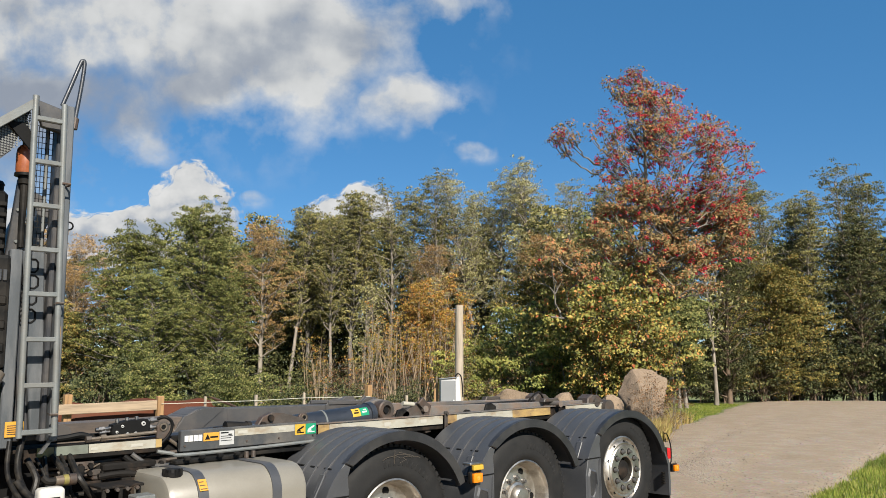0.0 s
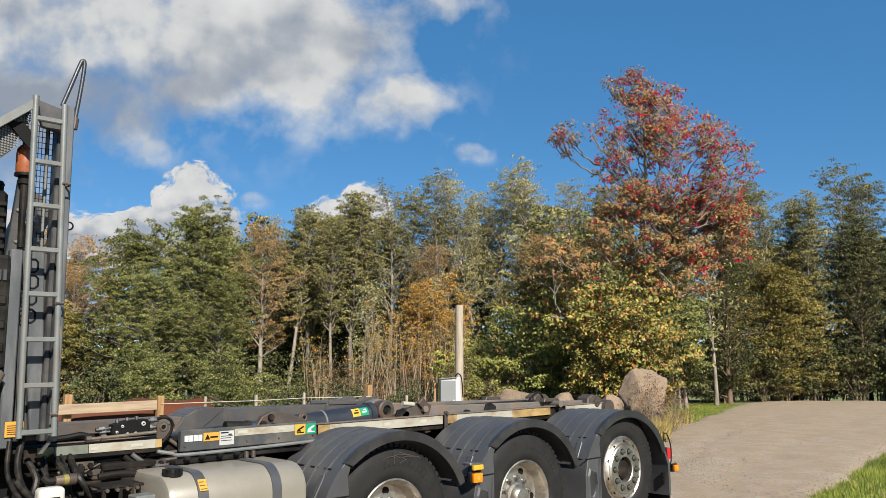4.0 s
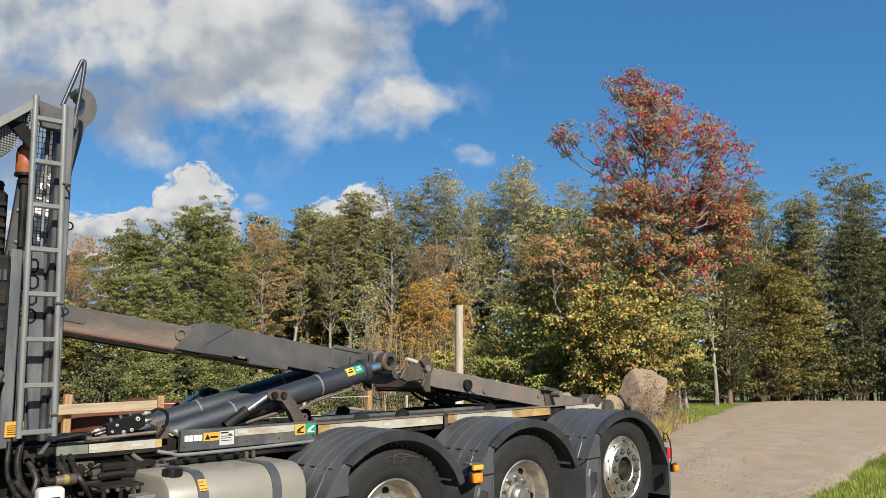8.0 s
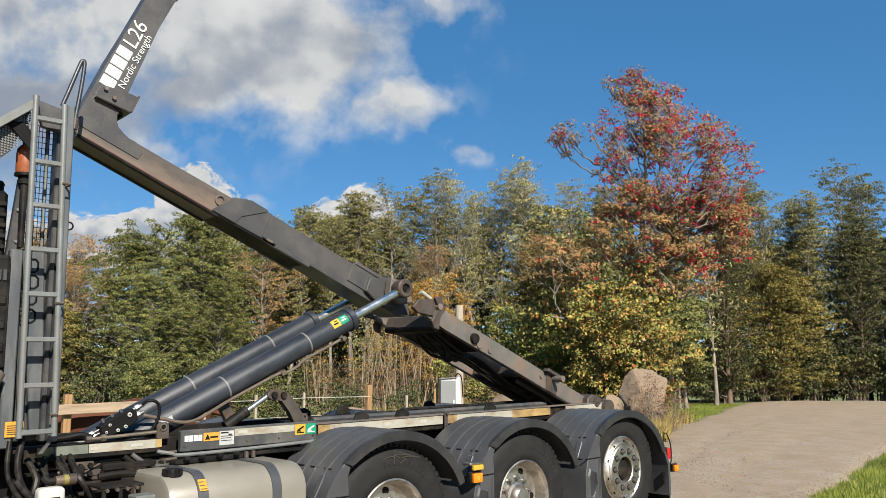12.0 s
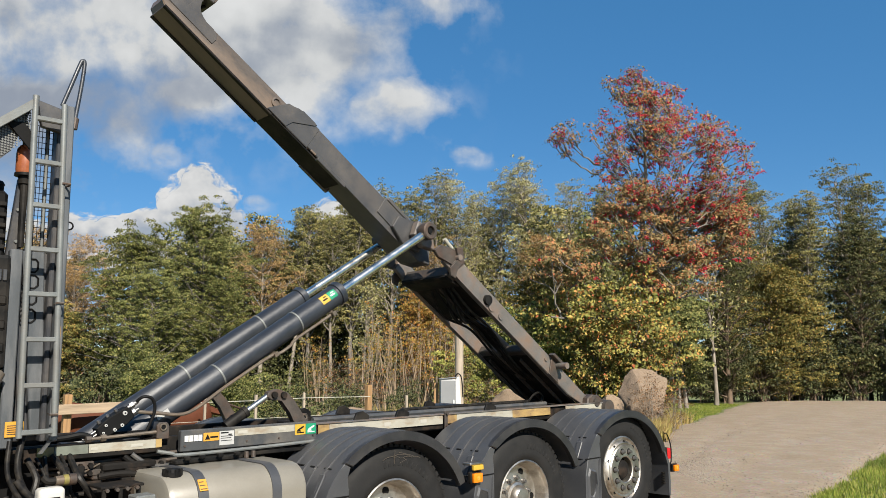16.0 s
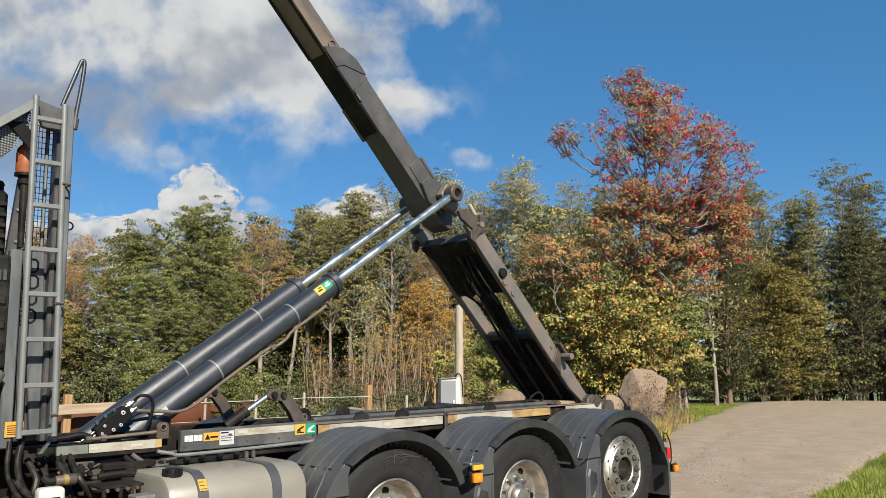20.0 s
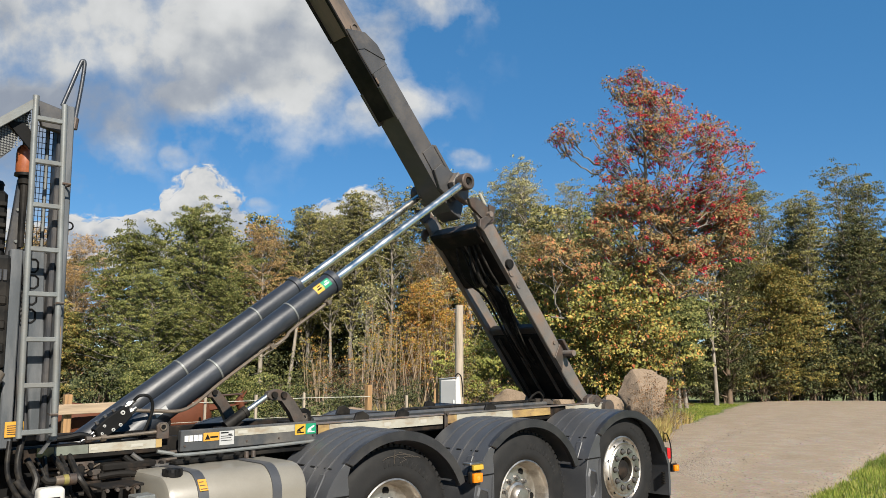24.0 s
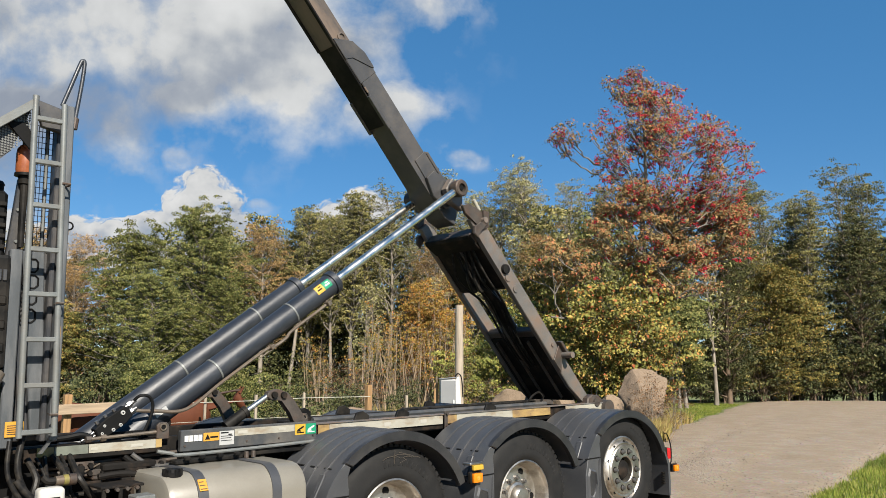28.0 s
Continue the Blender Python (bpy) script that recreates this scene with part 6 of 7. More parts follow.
    part("jib_collar", prism(B(), side_u([(5.285, 0.150), (5.285, 0.285), (5.335, 0.28), (5.53, 0.225), (5.53, 0.12)]), -0.115, 0.115, 0.006), M_BOOM, jib)
    part("collar_wear_edge", box(B(), -5.290, -5.277, -0.115, 0.115, 0.16, 0.30, 0.003), M_RUST, jib)
    for u, w in ((5.50, 0.205), (5.425, 0.178)):
        part("bolt", rod(B(), (-u, -0.113, w), (-u, -0.135, w), 0.017, 0.015, 6), M_PIPE, jib)
    part("gusset", prism(B(), side_u([(5.40, -0.05), (5.40, 0.10), (5.350, 0.10), (5.338, 0.045), (5.31, 0.012), (5.26, -0.008), (5.16, -0.022), (5.16, -0.05)]), -0.10, 0.10, 0.006), M_BOOM, jib, smooth=True)
    part("grab_handle", rod(B(), (-5.325, 0.0, 0.10), (-5.30, 0.0, 0.17), 0.014, 0.012, 8), M_INK, jib)
    # lettering along the jib: four logo blocks, then the readable words
    y = -0.078
    for k in range(4):
        z = 0.240 + 0.086 * k
        part("logo_block", box(B(), -5.552, -5.448, y - 0.003, y + 0.004, z, z + 0.078, 0.004), M_WHITE, jib, "white logo block")
    for text, size, x, z in (("L26", 0.150, -5.446, 0.600), ("Nordic Strength", 0.072, -5.388, 0.290)):
        cu = bpy.data.curves.new("lettering", "FONT")
        cu.body, cu.size, cu.extrude = text, size, 0.001
        tmp = new("lettering", cu)
        me = bpy.data.meshes.new_from_object(tmp.evaluated_get(bpy.context.evaluated_depsgraph_get()))
        bpy.data.objects.remove(tmp)
        me.materials.clear()
        me.materials.append(M_WHITE)
        o = new("lettering", me)
        o.parent = jib
        o.matrix_basis = Matrix.Translation((x, y - 0.001, z)) @ Matrix(((0, -1, 0, 0), (0, 0, -1, 0), (1, 0, 0, 0), (0, 0, 0, 1)))


build_arm()

# ---- lift cylinders ----
FOOT = (1.86, 1.042)
BARREL = 2.15
ROD_AT = (2.741, -0.017)       # on the arm: forward and up from the hinge


def build_cylinder(y, near):
    """Barrel along +x from its foot; rod along -x from its eye."""
    c = part("lift_cylinder", rod(B(), (-0.02, 0, 0), (BARREL - 0.03, 0, 0), 0.086, 0.086, 32), M_CYL, TRUCK, "black hydraulic lift cylinder", smooth=True)
    part("gland", lathe(B(), [(0.086, 0), (0.097, 0.004), (0.097, 0.050), (0.090, 0.058), (0.045, 0.060)], 32), M_CYL, c, smooth=True, m=pose(BARREL - 0.06, 0, 0, 0, 0, -90))
    for x in (0.92, 1.655):
        part("band", lathe(B(), [(0.0865, 0), (0.090, 0.002), (0.090, 0.014), (0.0865, 0.016)], 32), M_GREY, c, smooth=True, m=pose(x, 0, 0, 0, 0, -90))
    part("foot_eye", rod(B(), (0, -0.1, 0), (0, 0.1, 0), 0.07, 0.07, 20), M_BLACK, c, smooth=True)
    part("end_plug", rod(B(), (-0.06, 0, 0), (-0.02, 0, 0), 0.065, 0.086, 20), M_BLACK, c, smooth=True)
    if near:
        s = 0.0872
        for x0, mt, ink in ((BARREL - 0.245, M_YELLOW, M_INK), (BARREL - 0.165, M_GREEN, M_WHITE)):
            b = B()
            rows = []
            for k in range(7):
                a = radians(186 + 7.5 * k)
                rows.append([b.verts.new((x, s * math.cos(a), -s * math.sin(a))) for x in (x0, x0 + 0.078)])
            for p, q in zip(rows, rows[1:]):
                b.faces.new((p[0], p[1], q[1], q[0]))
            l = part("direction_label", b, mt, c)
            part("pictogram", box(B(), x0 + 0.015, x0 + 0.06, -0.0015, 0.002, -0.006, 0.006), ink, l, m=pose(0, -s * 0.906, s * 0.423, -25, 0, 0))
            part("pictogram", box(B(), x0 + 0.03, x0 + 0.06, -0.0015, 0.002, -0.004, 0.004), ink, l, m=pose(0, -s * 0.79, s * 0.613, -37.8, 0, 0))
        # feed pipe under the barrel
        part("feed_pipe", tube(B(), soft([(0.30, -0.14, 0.14), (0.40, -0.14, 0.06), (0.58, -0.13, -0.06), (0.91, -0.08, -0.075), (1.31, -0.07, -0.085), (1.40, -0.07, -0.108), (1.50, -0.07, -0.108), (1.58, -0.06, -0.094), (1.94, -0.05, -0.098), (1.96, -0.04, -0.078)]), 0.012, 8), M_PIPE, c, smooth=True)
        for x in (1.36, 1.96):
            part("pipe_clamp", box(B(), x - 0.018, x + 0.018, -0.09, -0.03, -0.115, -0.08, 0.004), M_PIPE, c)
        part("paper_label", box(B(), 0.40, 0.49, -0.089, -0.085, 0.0, 0.032), M_LABELW, c)
        # valve block at the foot, with plugs, unions and a hose
        v = part("valve_block", prism(B(), [(0.02, 0.150), (0.03, 0.205), (0.12, 0.220), (0.245, 0.215), (0.262, 0.190), (0.255, 0.135), (0.20, 0.122), (0.08, 0.122), (0.04, 0.130)], -0.19, -0.11, 0.006), M_INK, c, "black valve block")
        for x, z, r in ((0.215, 0.190, 0.014), (0.085, 0.190, 0.009), (0.115, 0.138, 0.011), (0.165, 0.136, 0.011), (0.05, 0.160, 0.008)):
            plug = part("plug", rod(B(), (x, -0.19, z), (x, -0.198, z), r, r * 0.9, 14), M_LABELW, v, smooth=True)
            part("plug_socket", rod(B(), (x, -0.1975, z), (x, -0.1995, z), r * 0.45, r * 0.45, 6), M_INK, plug)
        for x0, x1, z, r in ((0.255, 0.33, 0.198, 0.016), (0.25, 0.31, 0.155, 0.014), (-0.06, 0.03, 0.185, 0.012), (-0.04, 0.03, 0.165, 0.010)):
            u = part("union", rod(B(), (x0, -0.15, z), (x1, -0.15, z), r, r * 0.85, 12), M_NUT, v, smooth=True)
            part("union_nut", rod(B(), (x0 + 0.2 * (x1 - x0), -0.15, z), (x0 + 0.55 * (x1 - x0), -0.15, z), r * 1.35, r * 1.35, 6), M_NUT, u)
        for x in (0.07, 0.13, 0.19):
            part("union", rod(B(), (x, -0.15, 0.212), (x, -0.15, 0.236), 0.012, 0.011, 8), M_NUT, v)
        part("hose", tube(B(), soft([(0.31, -0.15, 0.198), (0.36, -0.18, 0.210), (0.40, -0.19, 0.17), (0.38, -0.19, 0.10), (0.30, -0.18, 0.03), (0.22, -0.16, -0.02)]), 0.010, 8), M_INK, v, smooth=True)
    r = part("piston_rod", rod(B(), (-1.86, 0, 0), (-0.05, 0, 0), 0.035, 0.035, 28), M_CHROME, TRUCK, "bright chrome piston rod", smooth=True)
    part("rod_eye", rod(B(), (0, -0.025, 0), (0, 0.06, 0), 0.055, 0.055, 24), M_BOOM, r, smooth=True)
    return c, r, y


CYLINDERS = [build_cylinder(5.13, True), build_cylinder(5.66, False)]

# ---- container locks: lever and small cylinder on each side ----
LOCK = (3.222, 1.165)


def build_lock(y):
    lv = part("lock_lever", prism(B(), [(0.045, -0.02), (0.04, 0.03), (-0.06, 0.17), (-0.12, 0.235), (-0.20, 0.262), (-0.275, 0.245), (-0.29, 0.21), (-0.25, 0.185), (-0.17, 0.185), (-0.10, 0.10), (-0.045, -0.02)], y - 0.03, y + 0.03, 0.006), M_RUST, TRUCK, "rusty container lock lever")
    for x, z in ((-0.235, 0.222), (-0.16, 0.218)):
        part("lever_pin", rod(B(), (x, y - 0.032, z), (x, y - 0.05, z), 0.024, 0.022, 14), M_FRAME, lv, smooth=True)
    part("lever_boss", rod(B(), (0, y - 0.05, 0), (0, y + 0.05, 0), 0.035, 0.035, 16), M_RUST, lv, smooth=True)
    cy = part("lock_cylinder", rod(B(), (0, 0, 0), (0.17, 0, 0), 0.036, 0.036, 18), M_BLACK, TRUCK, "small black lock cylinder", smooth=True)
    part("gland", rod(B(), (0.155, 0, 0), (0.185, 0, 0), 0.041, 0.041, 18), M_BLACK, cy, smooth=True)
    ro = part("lock_rod", rod(B(), (-0.20, 0, 0), (-0.01, 0, 0), 0.019, 0.019, 16), M_CHROME, TRUCK, "chrome lock rod", smooth=True)
    part("lock_base", box(B(), 2.56, 2.70, y - 0.05, y + 0.05, 1.14, 1.19, 0.008), M_FRAME, TRUCK)
    return lv, cy, ro, y


LOCKS = [build_lock(4.965), build_lock(6.01)]


def arm_angle(t):
    """Tilt of the arm in the truck's frame, degrees, at seconds t."""
    ts = [0, 4.0, 4.5, 5.0, 5.5, 6, 6.5, 7, 7.5, 8, 8.5, 9, 9.5, 10, 10.5, 11, 11.5, 12, 12.5, 13.5, 14.5, 15.5, 16.5, 17.5, 18.5, 19.5, 20.5, 21, 21.5, 22.5, 23.5, 24.3, 25, 26, 27, 28]
    an = [0.3, 0.3, 0.75, 1.8, 3.09, 4.15, 5.48, 6.64, 7.72, 8.56, 9.40, 10.47, 12.05, 14.07, 16.19, 18.21, 20.13, 21.99, 23.75, 27.05, 30.25, 33.28, 36.01, 38.66, 41.40, 44.14, 46.76, 47.81, 48.17, 48.95, 49.61, 49.61, 49.47, 48.67, 47.67, 47.20]
    return float(np.interp(t, ts, an)) + 0.83



# ---- clouds: pieces of sky backdrop far off, each drifting on its own ----
def cloud_material(name, tones, grain, fade):
    m, t, b = material(name)
    t.nodes.remove(b)
    at = t.nodes.new("ShaderNodeAttribute")
    at.attribute_name = "thickness"
    v = coords(t, grain)
    f1, f2 = noise_tex(t, v, 2.3, 8, 0.57), noise_tex(t, v, 1.2, 6, 0.55)

    def calc(op, a, c, clamp=False):
        n = t.nodes.new("ShaderNodeMath")
        n.operation, n.use_clamp = op, clamp
        for s, k in ((a, 0), (c, 1)):
            if isinstance(s, bpy.types.NodeSocket):
                t.links.new(s, n.inputs[k])
            else:
                n.inputs[k].default_value = s
        return n.outputs[0]

    d = calc("ADD", at.outputs["Fac"], calc("MULTIPLY", calc("SUBTRACT", f1, 0.5), 2.1))
    alpha = ramp(t, d, [(fade[0], (0, 0, 0)), (fade[1], (0.42, 0.42, 0.42)), (fade[2], (1, 1, 1))])
    alpha = calc("MULTIPLY", alpha, calc("MINIMUM", calc("MULTIPLY", at.outputs["Fac"], 5.0), 1.0))
    # the glow is painted: shaded bellies greyer than the sunlit heaps
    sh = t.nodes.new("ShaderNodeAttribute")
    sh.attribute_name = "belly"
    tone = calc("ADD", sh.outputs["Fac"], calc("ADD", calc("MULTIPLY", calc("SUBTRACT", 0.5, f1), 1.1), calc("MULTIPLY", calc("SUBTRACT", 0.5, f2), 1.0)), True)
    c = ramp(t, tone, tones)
    e = t.nodes.new("ShaderNodeEmission")
    t.links.new(c, e.inputs["Color"])
    tr = t.nodes.new("ShaderNodeBsdfTransparent")
    ms = t.nodes.new("ShaderNodeMixShader")
    t.links.new(alpha, ms.inputs[0])
    t.links.new(tr.outputs[0], ms.inputs[1])
    t.links.new(e.outputs[0], ms.inputs[2])
    t.links.new(ms.outputs[0], t.nodes["Material Output"].inputs[0])
    return m


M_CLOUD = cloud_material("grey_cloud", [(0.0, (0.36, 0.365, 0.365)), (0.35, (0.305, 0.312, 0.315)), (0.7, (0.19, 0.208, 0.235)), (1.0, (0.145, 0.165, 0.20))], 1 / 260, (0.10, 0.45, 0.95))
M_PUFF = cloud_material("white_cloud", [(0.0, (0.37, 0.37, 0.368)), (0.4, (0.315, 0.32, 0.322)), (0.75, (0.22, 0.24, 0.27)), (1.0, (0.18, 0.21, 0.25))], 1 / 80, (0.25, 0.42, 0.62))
FAR = 1400.0
SX = FAR / 1387.36            # metres at that distance for one unit of the layout below
HEAD = look(EYE, AIM, -0.209).to_3x3()


def sky_place(a, b, back=0.0):
    """A far place, a to the right and b up from the view's axis, in layout units."""
    return Vector(EYE) + HEAD @ Vector((a * SX, b * SX, -1)) * 1.0 + HEAD @ Vector((0, 0, -(FAR + back) + 1)) + HEAD @ Vector((a * SX * back / FAR, b * SX * back / FAR, 0))


def build_cloud(a0, a1, b0, b1, puffs, bellies, label, back=0.0, mat=None, edge=1.0):
    """A gently curved sheet of cloud; puffs are (a, b, ra, rb, weight) ellipses of thickness, bellies of shade."""
    ca, cb = (a0 + a1) / 2, (b0 + b1) / 2
    k = (FAR + back) / 1387.36
    nx, nz = max(24, int((a1 - a0) / 6)), max(16, int((b1 - b0) / 6))
    A, Bv = np.meshgrid(np.linspace(a0, a1, nx), np.linspace(b0, b1, nz))
    th = np.zeros_like(A)
    wa, wb = np.zeros_like(A), np.zeros_like(A)
    for i in range(nz):
        for j in range(nx):
            q = Vector((A[i, j] / 90, Bv[i, j] / 90, back * 0.01))
            n1, n2 = noise.noise(q) + 0.5 * noise.noise(q * 2.3) + 0.25 * noise.noise(q * 5.1), noise.noise(q + Vector((7, 3, 1))) + 0.5 * noise.noise(q * 2.3 + Vector((2, 9, 4))) + 0.25 * noise.noise(q * 5.1 + Vector((5, 1, 2)))
            wa[i, j], wb[i, j] = n1, n2
    warp = min(34.0, (a1 - a0) * 0.06)
    for a, b, ra, rb, w in puffs:
        q = ((A + wa * warp - a) / ra) ** 2 + ((Bv + wb * warp * 0.8 - b) / rb) ** 2
        th = np.maximum(th, w * np.exp(-0.9 * q ** edge)) + 0.10 * w * np.clip(1 - q, 0, 1)
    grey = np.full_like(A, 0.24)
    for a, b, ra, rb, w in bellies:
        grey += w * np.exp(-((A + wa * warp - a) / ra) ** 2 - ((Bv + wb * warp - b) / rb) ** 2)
    rim = np.minimum(np.minimum(A - a0, a1 - A), np.minimum(Bv - b0, b1 - Bv))
    th = np.clip(th, 0, 1) * np.clip(rim / 12.0, 0, 1)
    bulge = -60 * th
    v = np.stack([(A - ca) * k, (Bv - cb) * k, -bulge], -1).reshape(-1, 3)
    i = np.arange(nx * nz).reshape(nz, nx)
    f = np.stack([i[:-1, :-1], i[:-1, 1:], i[1:, 1:], i[1:, :-1]], -1).reshape(-1, 4)
    me = quick_mesh("cloud", v, f, mat or M_CLOUD)
    me.shade_smooth()
    att = me.attributes.new("thickness", "FLOAT", "POINT")
    att.data.foreach_set("value", th.ravel().astype(np.float32))
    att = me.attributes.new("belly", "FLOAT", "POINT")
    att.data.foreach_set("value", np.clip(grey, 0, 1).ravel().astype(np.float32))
    o = new("cloud", me)
    o.matrix_basis = Matrix.Translation(sky_place(ca, cb, back)) @ HEAD.to_4x4()
    tagged(o, label, "cloud", "clouds in the blue sky")
    return o, ca, cb, back


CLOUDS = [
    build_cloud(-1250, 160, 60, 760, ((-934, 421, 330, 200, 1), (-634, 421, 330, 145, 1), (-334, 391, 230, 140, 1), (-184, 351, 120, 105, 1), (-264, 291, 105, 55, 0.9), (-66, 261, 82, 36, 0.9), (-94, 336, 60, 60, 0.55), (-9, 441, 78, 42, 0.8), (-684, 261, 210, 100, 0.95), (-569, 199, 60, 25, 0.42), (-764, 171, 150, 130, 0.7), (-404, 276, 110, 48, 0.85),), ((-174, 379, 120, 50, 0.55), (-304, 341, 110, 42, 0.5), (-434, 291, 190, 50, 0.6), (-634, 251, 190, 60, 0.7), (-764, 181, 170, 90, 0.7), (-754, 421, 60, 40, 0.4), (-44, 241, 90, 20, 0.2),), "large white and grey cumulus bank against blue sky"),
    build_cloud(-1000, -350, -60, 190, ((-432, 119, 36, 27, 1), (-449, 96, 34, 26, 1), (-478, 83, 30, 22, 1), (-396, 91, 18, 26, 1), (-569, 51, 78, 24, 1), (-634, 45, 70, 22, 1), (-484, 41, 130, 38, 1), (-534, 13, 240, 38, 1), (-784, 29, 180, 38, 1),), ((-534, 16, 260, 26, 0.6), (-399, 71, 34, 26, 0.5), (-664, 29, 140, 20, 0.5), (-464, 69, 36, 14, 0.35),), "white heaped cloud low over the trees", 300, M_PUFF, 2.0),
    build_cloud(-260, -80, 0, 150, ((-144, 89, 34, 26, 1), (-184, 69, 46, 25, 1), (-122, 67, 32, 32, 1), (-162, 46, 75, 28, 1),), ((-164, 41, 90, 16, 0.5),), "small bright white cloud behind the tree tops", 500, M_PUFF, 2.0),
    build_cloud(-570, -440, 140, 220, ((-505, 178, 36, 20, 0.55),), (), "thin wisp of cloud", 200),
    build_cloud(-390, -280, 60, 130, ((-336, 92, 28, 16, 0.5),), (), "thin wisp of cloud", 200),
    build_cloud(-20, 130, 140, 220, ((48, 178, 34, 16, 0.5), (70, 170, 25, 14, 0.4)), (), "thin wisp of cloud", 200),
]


# ---- rocks, post, cabinet, fence ----
def build_rock(x, y, sx, sy, sz, seed, label, turn=0.0):
    b = B()
    bmesh.ops.create_icosphere(b, subdivisions=5, radius=1)
    rng = random.Random(seed)
    cuts = []
    for _ in range(14):
        n = Vector((rng.gauss(0, 1), rng.gauss(0, 1), rng.gauss(0, 0.7))).normalized()
        cuts.append((n, rng.uniform(0.56, 0.84)))
    for v in b.verts:
        p = v.co.copy()
        for n, d in cuts:
            o = p.dot(n) - d
            if o > 0:
                p -= n * o * 0.97
        p *= 1 + 0.08 * noise.noise(p * 1.7 + Vector((seed, 0, 0))) + 0.035 * noise.noise(p * 5 + Vector((seed, 3, 0))) + 0.016 * noise.noise(p * 13 + Vector((seed, 6, 0)))
        v.co = Vector((p.x * sx, p.y * sy, p.z * sz))
    o = part("boulder", b, M_ROCK, None, smooth=True, m=pose(x, y, float(ground_height(x, y)) + sz * 0.62, 0, 0, turn))
    return tagged(o, label, "rock", "boulders beside the yard")


build_rock(18.0, 11.62, 0.70, 0.76, 1.02, 6, "tall pale brown granite boulder at the road side", 20)
build_rock(15.2, 13.5, 0.85, 0.7, 0.75, 8, "low broken granite boulder in dry grass")
build_rock(15.0, 12.9, 0.45, 0.4, 0.60, 9, "rounded granite boulder in dry grass", 50)
build_rock(16.1, 12.7, 0.60, 0.5, 0.62, 12, "pale granite boulder in dry grass", 10)
build_rock(16.85, 12.0, 0.60, 0.55, 0.60, 14, "low pale boulder in front of the tall one", 70)
build_rock(11.6, 15.6, 0.7, 0.5, 0.55, 17, "broken stone slab by the fence", 30)


def build_post():
    e = empty("utility_post", "sawn-off weathered wooden utility post", "post", pose(12.72, 13.12, float(ground_height(12.72, 13.12)), 0, 0.6, 0))
    b = rod(B(), (0, 0, -0.3), (0, 0, 3.20), 0.105, 0.092, 20)
    part("shaft", b, M_POST, e, smooth=True)
    part("top_cut", rod(B(), (0, 0, 3.195), (0, 0, 3.206), 0.088, 0.084, 20), M_STAKE, e, "reddish sawn top")


def build_cabinet():
    x, y = 12.18, 12.92
    z = float(ground_height(x, y)) - 0.08
    e = empty("electric_cabinet", "grey and white electric cabinet beside the post", "cabinet", pose(x, y, z, 0, 0, -38))
    part("body", box(B(), -0.17, 0.17, -0.11, 0.2, 0.35, 1.60, 0.008), M_CABW, e)
    part("door", box(B(), -0.165, 0.165, -0.125, -0.112, 0.45, 1.57, 0.006), M_CABF, e, "grey cabinet door")
    part("roof", prism(B(), [(-0.20, 1.60), (0.20, 1.63), (0.20, 1.645), (-0.20, 1.615)], -0.15, 0.22, 0.003), M_CABF, e)
    part("foot", box(B(), -0.15, 0.15, -0.09, 0.18, -0.1, 0.35, 0.01), M_CABF, e)
    part("side_cover", prism(B(), [(0.172, 0.35), (0.172, 1.62), (0.26, 1.66), (0.33, 0.35)], -0.06, 0.17, 0.01), M_CABW, e, "white tapered side cover")
    part("lock", box(B(), 0.10, 0.14, -0.145, -0.125, 0.9, 1.15, 0.006), M_CABW, e)
    part("cable", tube(B(), soft([(0.16, -0.03, 1.64), (0.22, -0.07, 1.72), (0.29, -0.08, 1.66), (0.32, -0.08, 1.45), (0.33, -0.08, 1.2)]), 0.014, 6), M_INK, e)
    part("stake", box(B(), -0.30, -0.20, 0.12, 0.2, -0.2, 1.52, 0.01), M_STAKE, e, "orange-brown wooden stake")


def build_fence():
    """Paddock fence: stakes, a tape, and a board rail at its near end."""
    e = empty("paddock_fence", "paddock fence of wooden stakes, board rail and white tape", "fence")
    spots = [(4.05, 12.63, 1.20, 0.11), (5.37, 12.38, 1.15, 0.10), (7.26, 12.69, 1.12, 0.05), (8.45, 12.97, 1.13, 0.045), (9.96, 12.92, 1.25, 0.11), (6.2, 12.5, 1.12, 0.04), (11.3, 13.3, 1.0, 0.05), (1.5, 12.8, 1.2, 0.1)]
    for x, y, top, w in spots:
        part("stake", box(B(), x - w / 2, x + w / 2, y - w / 2, y + w / 2, float(ground_height(x, y)) - 0.1, top, 0.008, None), M_STAKE if w > 0.08 else M_POST, e)
    part("board", box(B(), 0, 4.0, -0.02, 0.02, -0.075, 0.075, 0.006), M_BOARD, e, "pale new board rail", m=pose(1.45, 12.72, 0.93, 0, -1.2, -4.8))
    part("tape", tube(B(), [(5.37, 12.32, 1.03), (7.26, 12.64, 1.02), (8.45, 12.92, 1.03), (9.96, 12.86, 1.02)], 0.007, 4), M_TAPE, e)
    part("wire", tube(B(), [(5.37, 12.32, 0.72), (9.96, 12.86, 0.70)], 0.004, 4), M_TAPE, e)


build_post()
build_cabinet()
build_fence()


